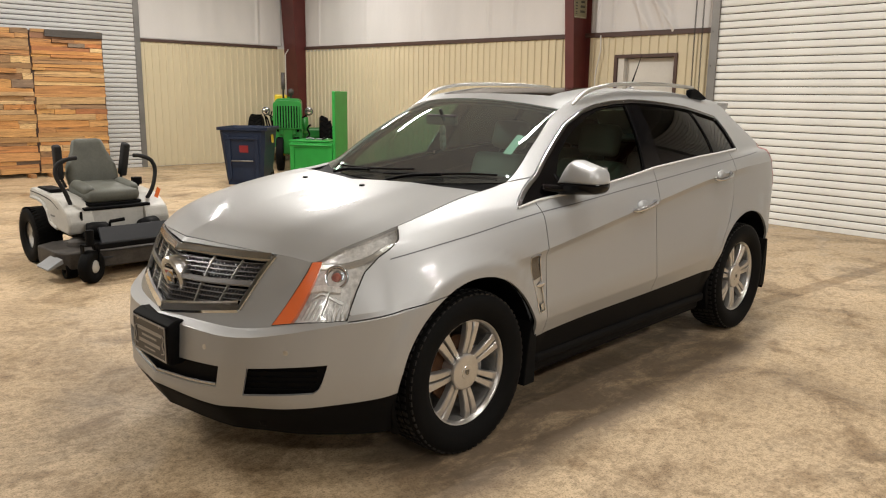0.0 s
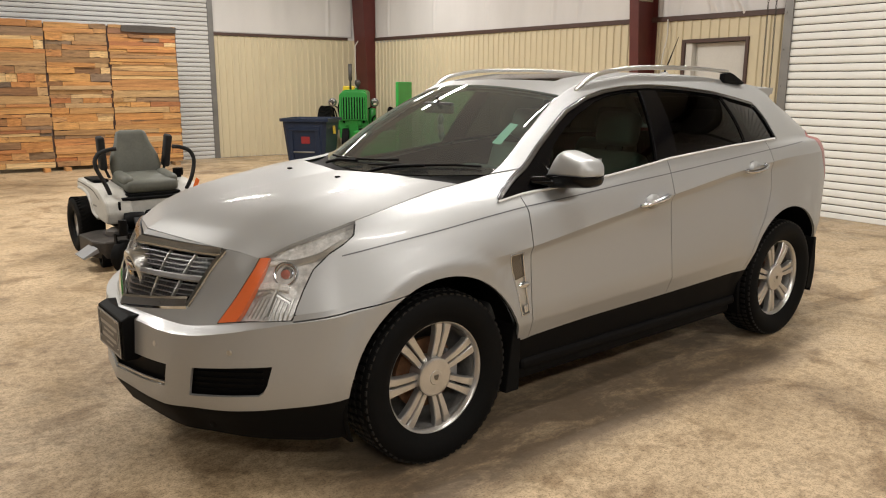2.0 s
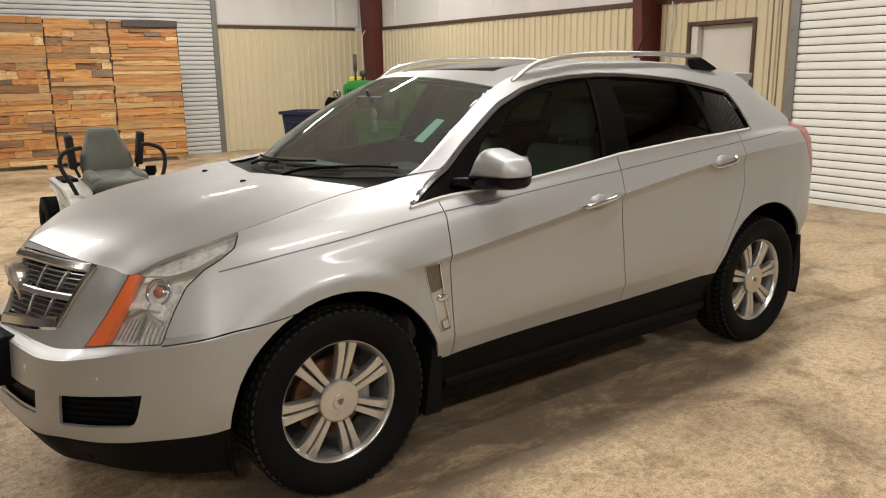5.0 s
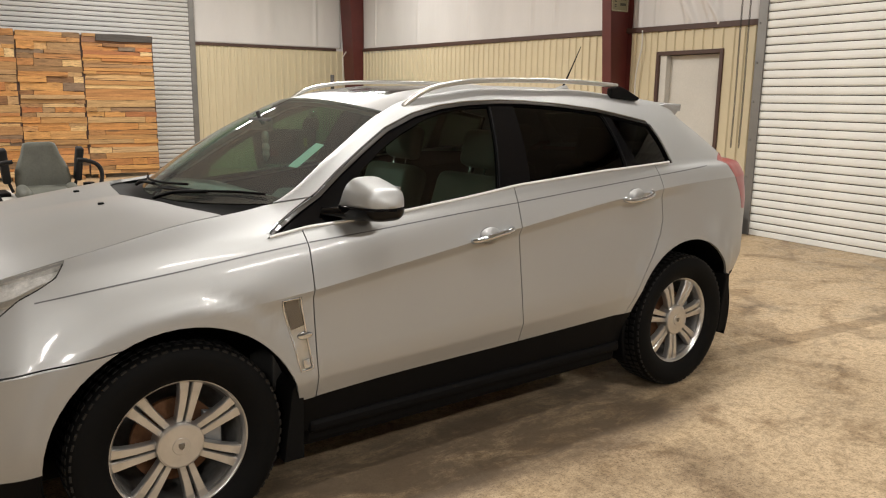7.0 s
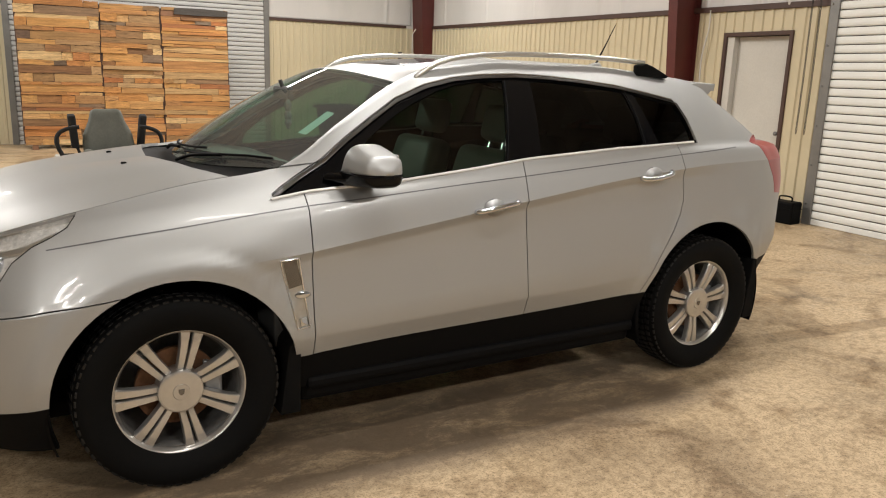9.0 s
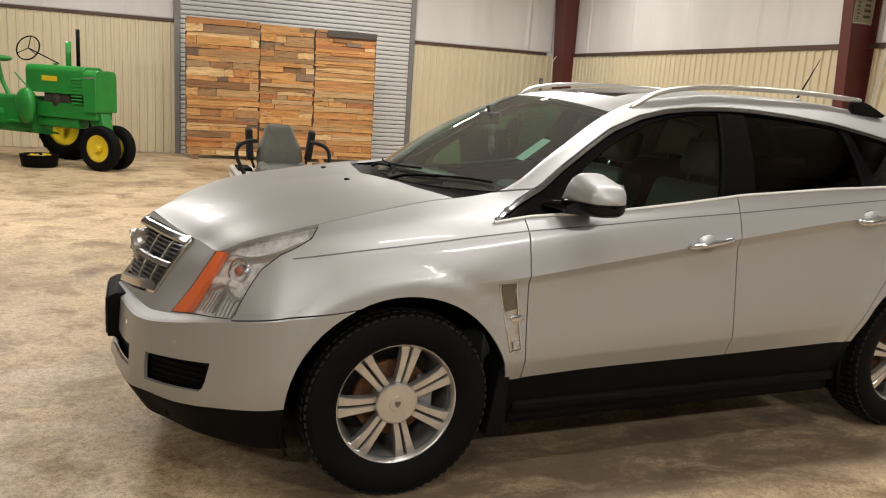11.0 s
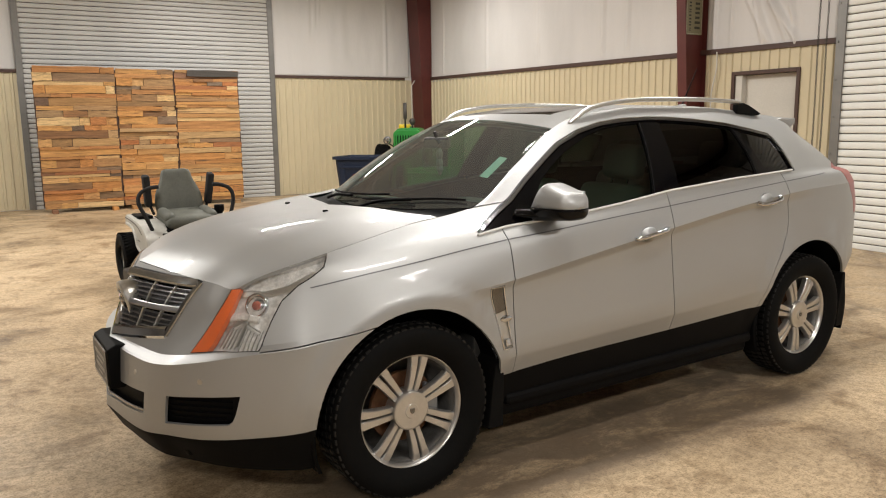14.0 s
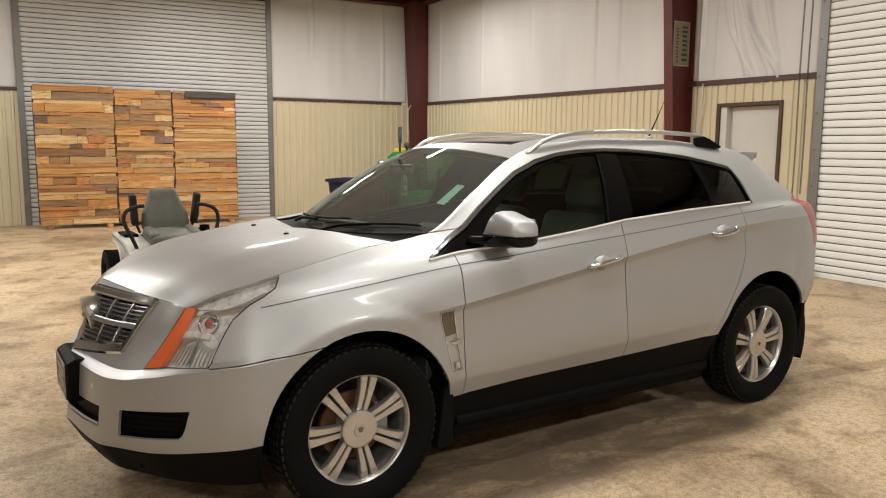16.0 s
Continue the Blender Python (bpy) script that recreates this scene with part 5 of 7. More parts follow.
# ---- side details ----
for k, sd in enumerate((1, -1)):
    vt = panel("fender_vent", vent_f, M["satin"], car, sides=(sd,), offset=-0.004, flange=0.006, label="chrome fender vent")
    rib("vent_rim", lerp_line([(.378, .863), (.455, .866), (.493, .585), (.440, .582), (.378, .863)], 40), 0.006, 0.004, 0.0, M["chrome"], vt, sd)
    # darker chrome on the top cell imitates its dark reflection
    rib("vent_grille", lerp_line([(.416, .862), (.428, .81), (.442, .75)], 8), 0.056, 0.003, -0.002, M["dark_chrome"], vt, sd)
    rib("vent_foot", lerp_line([(.463, .625), (.467, .595)], 3), 0.030, 0.006, 0.0, M["chrome"], vt, sd)
    p, n = skin_at(.468, .715)
    b = xform(lathe_at([(0, .006), (.018, .005), (.022, .002), (.022, -.004)], Vector(), Vector((0, -1, 0)), 20), Matrix.Translation(p) @ Matrix.Diagonal((1.5, 1, .7, 1)))
    if sd < 0:
        xform(b, Matrix.Diagonal((1, -1, 1, 1)))
        bmesh.ops.reverse_faces(b, faces=b.faces)
    part("vent_lamp", b, M["chrome"], vt, smooth=True)
    for dobj, u0, z0, u1, z1 in ((front_doors[k], 1.255, 1.000, 1.475, 1.033), (rear_doors[k], 2.225, 1.115, 2.43, 1.140)):
        pa, na = skin_at(u0, z0)
        pb, nb_ = skin_at(u1, z1)
        pts = [pa + na * .002, pa + na * .022 + (pb - pa) * .06, pa.lerp(pb, .3) + na * .036, pa.lerp(pb, .7) + na * .036, pb + na * .024 - (pb - pa) * .05, pb + na * .002]
        b = tube(bend(pts, 6), .0125, 10)
        hb = b
        if sd < 0:
            xform(hb, Matrix.Diagonal((1, -1, 1, 1)))
            bmesh.ops.reverse_faces(hb, faces=hb.faces)
        part("door_handle", hb, M["chrome"], dobj, "chrome pull handle", smooth=True)
        mid, nm = skin_at(*CUPS[0 if dobj is front_doors[k] else 1])
        cup = xform(lathe_at([(0, -.028), (.020, -.026), (.038, -.018), (.048, -.008), (.0515, .0004)], Vector(), Vector((0, -1, 0)), 32), Matrix.Translation(mid) @ Matrix.Diagonal((1.10, 1, .75, 1)))
        if sd < 0:
            xform(cup, Matrix.Diagonal((1, -1, 1, 1)))
            bmesh.ops.reverse_faces(cup, faces=cup.faces)
        part("handle_cup", cup, M["paint"], dobj, smooth=True)
    # mirror on the driver's side only: shell lofted from its inner to its outer end
    def mirror_shell(z_lo, z_hi, grow):
        bm = bmesh.new()
        rings = []
        for t in np.linspace(0, 1, 19):
            s = .872 + .203 * t
            ztop = 1.205 + .098 * math.sin(math.pi / 2 * min(1.0, t / .30)) - .050 * max(0.0, t - .30) / .7 - .045 * max(0.0, (t - .82) / .18) ** 2
            zbot = 1.128 + .016 * t + .030 * max(0.0, (t - .82) / .18) ** 2
            close = math.sqrt(max(0.0, 1 - max(0.0, (t - .82) / .18) ** 2.2)) if t < 1 else .12
            zc, hz = (ztop + zbot) / 2, (ztop - zbot) / 2 + grow
            xc, hx = .722 + .050 * t, (.070 + .018 * math.sin(math.pi * t)) * max(close, .25) + grow
            ring = []
            for a in np.linspace(0, 2 * math.pi, 33)[:-1]:
                ca, sa = math.cos(a), math.sin(a)
                x = xc + hx * math.copysign(abs(ca) ** (.75 if ca < 0 else .45), ca)
                z = zc + hz * math.copysign(abs(sa) ** .62, sa)
                ring.append(bm.verts.new((x, -s, min(max(z, z_lo), z_hi))))
            rings.append(ring)
        for a, b in zip(rings, rings[1:]):
            for i in range(32):
                bm.faces.new((a[i], a[(i + 1) % 32], b[(i + 1) % 32], b[i]))
        bm.faces.new(rings[0]), bm.faces.new(rings[-1])
        bmesh.ops.recalc_face_normals(bm, faces=bm.faces)
        if sd < 0:
            xform(bm, Matrix.Diagonal((1, -1, 1, 1)))
            bmesh.ops.reverse_faces(bm, faces=bm.faces)
        return bm
    if sd > 0:
        mr = part("door_mirror", mirror_shell(1.192, 1.4, 0.0), M["paint"], front_doors[k], "silver mirror over a black base", smooth=True)
        part("mirror_base", mirror_shell(1.0, 1.194, 0.002), M["gloss_black"], mr, smooth=True)
        stalk = xform(tube(bend([(.62, -.81, 1.158), (.66, -.86, 1.162), (.70, -.92, 1.163), (.72, -.98, 1.163)], 5), .034, 14), Matrix.Translation((0, 0, 1.16)) @ Matrix.Diagonal((1, 1, .62, 1)) @ Matrix.Translation((0, 0, -1.16)))
        part("mirror_arm", stalk, M["gloss_black"], mr, smooth=True)
        part("mirror_glass", box(.822, -.905 - .14, 1.165, .828, -.905, 1.270, .004), M["chrome"], mr)
    # roof rail
    rail = bend([(1.125, -.595, 1.560), (1.24, -.605, 1.632), (1.404, -.61, 1.668), (1.642, -.612, 1.687), (2.127, -.608, 1.692), (2.52, -.598, 1.678)], 10)
    b = xform(tube([(p.x, p.y, p.z) for p in rail], [.009] + [.0125] * (len(rail) - 2) + [.011], 10), Matrix.Identity(4))
    foot = prism([(2.46, 1.61), (2.46, 1.664), (2.53, 1.674), (2.58, 1.660), (2.70, 1.612), (2.68, 1.600)], -.035, "y", .006)
    xform(foot, pose(0, -.582, 0))
    for q, nm, mt in ((b, "roof_rail", "satin"), (foot, "rail_foot", "black")):
        if sd < 0:
            xform(q, Matrix.Diagonal((1, -1, 1, 1)))
            bmesh.ops.reverse_faces(q, faces=q.faces)
        part(nm, q, M[mt], car, "satin silver roof rail" if nm == "roof_rail" else "", smooth=(nm == "roof_rail"))

# aerial, washer jets, wipers
fin = part("aerial_base", prism([(2.58, 1.632), (2.65, 1.668), (2.72, 1.688), (2.77, 1.630)], .05, "y", .008), M["paint"], car, "silver aerial base with a black mast")
fin.data.transform(Matrix.Translation((0, -.025, 0)))
part("mast", tube([(2.71, 0, 1.68), (2.78, 0, 1.80), (2.85, 0, 1.925)], [.007, .004, .002], 8), M["black"], fin)
def hood_z(x, s):
    best = min((hood_fn(a, b) for a in np.linspace(0, 1, 41) for b in np.linspace(0, 1, 41)), key=lambda p: (p.x - x) ** 2 + (p.y + s) ** 2)
    return best.z
for s in (.235, -.235):
    part("washer_jet", box(-.078, s - .010, hood_z(-.065, .235) - .004, -.056, s + .010, hood_z(-.065, .235) + .006, .003), M["black"], car)
def ws_point(a, b, lift):
    p = ws_fn(a, abs(b))
    p = Vector((p.x - .55 * lift, -p.y if b < 0 else p.y, p.z + .83 * lift))
    return p
for b0, b1, a1 in ((.50, .95, .075), (-.18, .42, .10)):
    wp = part("wiper", tube(bend([ws_point(-.03, b0 - .35, .02), ws_point(.02, b0 - .15, .028), ws_point(.05, b0 + .1, .022)], 6), [.008] * 13, 8), M["black"], car, "black wiper", smooth=True)
    part("blade", tube([ws_point(.045 + (a1 - .045) * t, b0 - .42 + (b1 - b0 + .34) * t, .014) for t in np.linspace(0, 1, 9)], .0055, 6), M["rubber"], wp, smooth=True)

# ---- wheels ----
def tyre_bm():
    prof = [(.245, .085), (.262, .100), (.300, .117), (.335, .119), (.358, .110), (.371, .095)]
    pro = prof + [(.3755, .075), (.3755, .048), (.369, .046), (.369, .040), (.3765, .038), (.3765, .006), (.369, .004), (.369, -.004), (.3765, -.006), (.3765, -.038), (.369, -.040), (.369, -.046), (.3755, -.048), (.3755, -.075)] + [(r, -h) for r, h in prof[::-1]]
    return lathe(pro, 72, caps=False)

def tread_bm():
    """Shoulder blocks round the tyre."""
    bm = bmesh.new()
    n = 64
    for k in range(n):
        a = 2 * math.pi * k / n
        for y0, y1, lift, skew in ((.080, .104, 0, .02), (-.104, -.080, 0, -.02), (.047, .077, .0080, -.03), (-.077, -.047, .0080, .03), (-.037, -.005, .0090, .01), (.005, .037, .0090, -.01)):
            b = box(-.011, y0, -.008, .011, y1, .0016, .0008, 1)
            xform(b, Matrix.Rotation(a + skew, 4, "Y") @ Matrix.Translation((0, 0, .3690 + lift)))
            me = bpy.data.meshes.new("tmp")
            b.to_mesh(me)
            b.free()
            bm.from_mesh(me)
            bpy.data.meshes.remove(me)
    return bm

def rim_bm():
    return lathe([(.228, .052), (.232, .066), (.238, .074), (.242, .083), (.247, .084), (.249, .075), (.246, .060), (.238, .045), (.228, .052)], 72, caps=False)

def barrel_bm():
    return lathe([(.232, .060), (.226, .050), (.218, .015), (.215, -.095), (.205, -.10), (.205, -.112), (.06, -.115), (.0, -.115)], 64, caps=False)

def spoke_pair():
    bm = bmesh.new()
    for sgn in (1, -1):
        sect = []
        for r, half, off, y in ((.070, .0120, .0150, .056), (.10, .0128, .0160, .062), (.15, .0145, .0182, .068), (.20, .0168, .0216, .070), (.236, .0205, .0255, .066)):
            c = sgn * off
            sect.append([bm.verts.new(q) for q in ((c - half, y - .034, r), (c - half, y - .006, r), (c - half * .80, y, r), (c + half * .80, y, r), (c + half, y - .006, r), (c + half, y - .034, r))])
        for a, b in zip(sect, sect[1:]):
            for i in range(6):
                bm.faces.new((a[i], a[(i + 1) % 6], b[(i + 1) % 6], b[i]))
        bm.faces.new(sect[0]), bm.faces.new(sect[-1])
    bmesh.ops.recalc_face_normals(bm, faces=bm.faces)
    return bm

def wheel(m, turn):
    w = new("wheel")
    w.parent = car
    w.matrix_basis = m
    tagged(w, label="seven twin-spoke alloy wheel with a black tyre")
    ty = part("tyre", tyre_bm(), M["rubber"], w, "black road tyre", smooth=True)
    tagged(part("tread", tread_bm(), M["tread"], w), kind="stuff")
    part("rim", rim_bm(), M["alloy"], w, "silver alloy rim", smooth=True)
    for k in range(7):
        part("spoke", xform(spoke_pair(), Matrix.Rotation(2 * math.pi * k / 7 + turn, 4, "Y")), M["alloy"], w)
    part("hub_cap", lathe([(0.0, .081), (.030, .0812), (.032, .0785), (.076, .0775), (.0825, .0755), (.085, .070), (.085, .0)], 48), M["alloy"], w)
    part("cap_badge", xform(shield(.011, .012, .003), pose(0, .0815, 0, 0, 0, 90)), M["dark_chrome"], w)
    part("disc", lathe([(.055, .0), (.155, .0), (.155, -.022), (.055, -.022)], 40, caps=False), M["rust"], w, "rusty brake disc")
    part("drum", lathe([(0.0, .012), (.08, .01), (.085, -.04)], 28), M["caliper"], w)
    part("caliper", xform(prism([(-.168, -.07), (-.10, -.09), (-.10, .09), (-.168, .07)], .055, "y", .008), pose(0, -.035, 0)), M["caliper"], w)
    part("barrel", barrel_bm(), M["barrel"], w, "grey inner barrel", smooth=True)
    return w
TRACK = .812
for x, turn in ((0.0, -.225), (2.807, .40)):
    wheel(pose(x, -TRACK, .376, 0, 0, 180), turn)
    wheel(pose(x, TRACK, .376), turn)

# wheel housings, mud flaps, underbody
for sd in (1, -1):
    for ax, az, ar in ARCHES:
        bm = bmesh.new()
        rings = []
        for y, r in ((.912, ar + .002), (.90, ar + .012), (.55, ar + .012)):
            rings.append([bm.verts.new((ax + r * math.cos(a), -sd * y, az + r * math.sin(a))) for a in np.linspace(-.35, math.pi + .35, 41)])
        for a, b in zip(rings, rings[1:]):
            for i in range(40):
                bm.faces.new((a[i], a[i + 1], b[i + 1], b[i]))
        bm.faces.new(rings[-1])
        part("wheel_housing", bm, M["black"], car)
    for x0, z1 in ((.405, .50), (3.20, .60)):
        rear = x0 > 1
        poly = [(x0 - .03, .215 if not rear else .25), (x0 + .055, .215 if not rear else .25), (x0 + .06, z1), (x0 + .035, z1 + .03), (x0 + .01, z1)] if not rear else [(x0 - .045, .25), (x0 + .035, .25), (x0 + .045, .40), (x0 + .03, z1), (x0 + .0, z1), (x0 - .02, .45)]
        b = xform(prism(poly, .235, "y", .006), pose(0, -.925, 0))
        if sd < 0:
            xform(b, Matrix.Diagonal((1, -1, 1, 1)))
            bmesh.ops.reverse_faces(b, faces=b.faces)
        part("mud_flap", b, M["rubber"], car, "black moulded mud flap")
    b = xform(box(.50, -.895, .285, 2.32, -.80, .345, .02), Matrix.Identity(4))
    if sd < 0:
        xform(b, Matrix.Diagonal((1, -1, 1, 1)))
        bmesh.ops.reverse_faces(b, faces=b.faces)
    part("sill_step", b, M["black"], car)
part("underbody", join(box(.48, -.86, .22, 2.33, .86, .42, .03), box(-.85, -.55, .25, .5, .55, .40, .03), box(2.3, -.55, .28, 3.65, .55, .45, .03)), M["black"], car)

# ---- cabin ----
part("cabin_floor", box(.45, -.80, .42, 3.3, .80, .50, .02), M["cabin"], car)
part("firewall", box(.40, -.78, .45, .46, .78, 1.12, .01), M["cabin"], car)
patch("headliner", inset(roof_fn, Vector((0, 0, -.035))), 20, 12, M["headliner"], car)
dash = part("dashboard", xform(prism([(.30, 1.135), (.52, 1.165), (.74, 1.135), (.86, 1.06), (.84, .90), (.70, .75), (.45, .70), (.30, .9)], 1.44, "y", .03), pose(0, -.72, 0)), M["cabin"], car, "dark dashboard")
part("binnacle", xform(prism([(.62, 1.12), (.70, 1.19), (.80, 1.185), (.84, 1.08)], .36, "y", .02), pose(0, -.56, 0)), M["cabin"], dash)
sw = part("steering_wheel", xform(tube([(.185 * math.cos(a), .185 * math.sin(a), 0) for a in np.linspace(0, 2 * math.pi, 33)[:-1]], .016, 8, True), pose(1.02, -.37, 1.02, 0, -66, 0)), M["cabin"], car, "dark steering wheel", smooth=True)
part("wheel_boss", xform(box(-.09, -.06, -.03, .09, .06, .02, .02), pose(1.02, -.37, 1.02, 0, -66, 0)), M["cabin"], sw)
def seat(x, y, mat):
    st = part("seat", xform(box(-.26, -.26, -.09, .28, .26, .09, .06, 3), pose(x, y, .72, 0, -6, 0)), mat, car, "light leather seat", smooth=True)
    part("backrest", xform(box(-.07, -.25, 0, .09, .25, .52, .06, 3), pose(x + .24, y, .72, 0, 18, 0)), mat, st, smooth=True)
    part("headrest", xform(box(-.05, -.14, 0, .06, .14, .20, .045, 3), pose(x + .43, y, 1.245, 0, 14, 0)), mat, st, smooth=True)
    for k in (-.06, .06):
        part("headrest_post", tube([(x + .41, y + k, 1.19), (x + .44, y + k, 1.30)], .007, 6), M["chrome"], st)
for y in (-.37, .37):
    seat(1.32, y, M["leather"])
    seat(2.18, y, M["leather"])
part("seat", xform(box(-.26, -.16, -.08, .28, .16, .08, .05, 2), pose(2.18, 0, .71)), M["leather"], car)
part("rear_mirror", box(.70, -.12, 1.44, .73, .12, 1.50, .012), M["cabin"], car, "dark interior mirror")
part("mirror_stem", tube([(.715, 0, 1.49), (.70, 0, 1.53)], .01, 8), M["cabin"], car)
part("hanging_ornament", tube(bend([(.745, .02, 1.44), (.745, .022, 1.38), (.745, .018, 1.33), (.745, .02, 1.29)], 5), [.004, .01, .018, .02, .018, .012, .018, .02, .02, .015, .018, .02, .016, .012, .008, .004], 8), M["leather"], car, "pale hanging ornament")
# papers on the inside of the glass
def on_screen(a, b, w, h, name, mat, label):
    p, q, r = ws_point(a, b, -.008), ws_point(a, b + w, -.008), ws_point(a + h, b, -.008)
    s = ws_point(a + h, b + w, -.008)
    bm = bmesh.new()
    n = (q - p).cross(r - p).normalized() * .0006
    lo, hi = [bm.verts.new(v) for v in (p, q, s, r)], [bm.verts.new(v + n) for v in (p, q, s, r)]
    bm.faces.new(lo[::-1]), bm.faces.new(hi)
    for i in range(4):
        bm.faces.new((lo[i], lo[(i + 1) % 4], hi[(i + 1) % 4], hi[i]))
    bmesh.ops.recalc_face_normals(bm, faces=bm.faces)
    part(name, bm, mat, car, label)
on_screen(.345, .815, .036, .23, "paper_strip", M["paper"], "pale green paper strip inside the glass")

# ---- pallet-wood panels in front of the grey door ----
def plank_mesh(rng, d):
    """A split, uneven board of unit length and height."""
    n = 6
    tilt = rng.choice((0, 0, 0, rng.uniform(-.22, .22)))
    low = [(i / n, rng.uniform(-.05, .05) + (tilt * .5 * (i / n - .5))) for i in range(n + 1)]
    high = [(i / n, 1 + rng.uniform(-.06, .06) - (tilt * (i / n - .5))) for i in range(n + 1)]
    lean = rng.uniform(-.02, .02)
    low[0], high[0] = (rng.uniform(0, .01), low[0][1]), (abs(lean), high[0][1])
    b = prism(low + high[::-1], -d, "y")
    me = bpy.data.meshes.new("plank")
    b.to_mesh(me)
    b.free()
    me.materials.append(M["wood"])
    return me

PLANK_RNG = random.Random(3)
PLANKS = [plank_mesh(PLANK_RNG, d) for d in (.012, .016, .020, .024, .028, .034, .042) for k in range(7)]
def wood_panel(x0, x1, z0, z1, y, rng, lean, label, dark_top=False):
    p = thing("wood_panel", pose(x0, y, 0, lean, 0, 0), label, "wood panel", "pallet wood panels")
    w = x1 - x0
    # dark sheet added behind the planks, so their gaps read as shade
    part("backing", box(-.009, .0, z0 + .02, w + .009, .02, z1 - .03), M["trim"], p)
    for fx in (.12, w - .22):
        part("foot", box(fx, -.22, 0, fx + .10, .10, z0 - .006, .004), M["wood"], p)
    z = z0
    while z < z1 - .03:
        h = min(rng.choice((.055, .065, .075, .085, .095, .10, .11, .13, .15)), z1 - z)
        if z1 - (z + h) < .05:
            h = z1 - z
        cuts, x = [rng.uniform(-.012, .012)], 0.0
        while True:
            x += rng.choice((rng.uniform(.18, .45), rng.uniform(.4, 1.3), rng.uniform(.7, 1.4)))
            if x > w - .14:
                break
            cuts.append(x)
        cuts.append(w + rng.uniform(-.02, .012))
        for a, b in zip(cuts, cuts[1:]):
            q = new("plank", rng.choice(PLANKS))
            q.parent = p
            q.matrix_basis = pose(a + .0015, rng.uniform(-.006, 0), z + .002, 0, rng.uniform(-.5, .5), 0) @ Matrix.Diagonal((b - a - .003, 1, h - .004, 1))
        z += h
    if dark_top:
        part("top_board", xform(prism([(0, .01), (.45, 0), (1.02, .012), (1.03, .125), (.5, .14), (.01, .13)], -.05, "y", .004), pose(w - 1.02, -.012, z1 - .135)), M["dark_board"], p, "weathered dark grey board")
    return p
rng = random.Random(7)
wood_panel(-.79, .60, .075, 2.715, 12.45, rng, 0, "tall panel of mixed reclaimed pallet planks on wooden feet")
wood_panel(.615, 1.69, .075, 2.70, 12.47, rng, 0, "tall panel of mixed reclaimed pallet planks on wooden feet")
wood_panel(1.705, 2.96, .075, 2.70, 12.45, rng, 0, "tall panel of reclaimed pallet planks with a dark top board", True)

# ---- zero-turn mower ----
M["mower_white"] = material("worn_white", (0.52, 0.51, 0.47), 0.45, vary=0.2, fine=0.1, scale=6, stain=((0.22, 0.20, 0.17), 0.60, 0.85))
M["seat_vinyl"] = material("grey_green_vinyl", (0.13, 0.135, 0.112), 0.6, vary=0.25, fine=0.15, scale=7, bump=0.2)
M["navy"] = material("dark_blue_black", (0.018, 0.021, 0.028), 0.5, vary=0.25)
M["dirty_steel"] = material("dirty_steel", (0.075, 0.066, 0.058), 0.6, 0.3, vary=0.45, fine=0.25, scale=9)
M["tag_orange"] = material("orange_tag", (0.85, 0.16, 0.02), 0.5, vary=0.05)
M["foam"] = material("black_foam", (0.014, 0.014, 0.015), 0.85, vary=0.2, fine=0.2)

def tyre(r, w, hub, mat="rubber", lugs=0):
    """A turned tyre with rounded shoulders, axis along y."""
    k = min(r - hub, w) * .22
    prof = [(hub, w * .36), (hub + k * .5, w * .46), (r - k * 1.6, w * .5), (r - k * .5, w * .46), (r - k * .1, w * .36), (r, w * .2), (r, -w * .2), (r - k * .1, -w * .36), (r - k * .5, -w * .46), (r - k * 1.6, -w * .5), (hub + k * .5, -w * .46), (hub, -w * .36)]
    return lathe(prof, 48, caps=False)

def lug_ring(r, w, n, h, slant):
    out = bmesh.new()
    for k in range(n):
        for sgn in (1, -1):
            b = box(-.5 * h, 0, -h * .6, .5 * h, sgn * w * .48, h * .5, h * .12, 1)
            m = Matrix.Rotation(2 * math.pi * (k + (0 if sgn > 0 else .5)) / n, 4, "Y") @ Matrix.Translation((0, 0, r)) @ Matrix.Rotation(sgn * slant, 4, "Z")
            xform(b, m)
            me = bpy.data.meshes.new("tmp")
            b.to_mesh(me)
            b.free()
            out.from_mesh(me)
            bpy.data.meshes.remove(me)
    return out

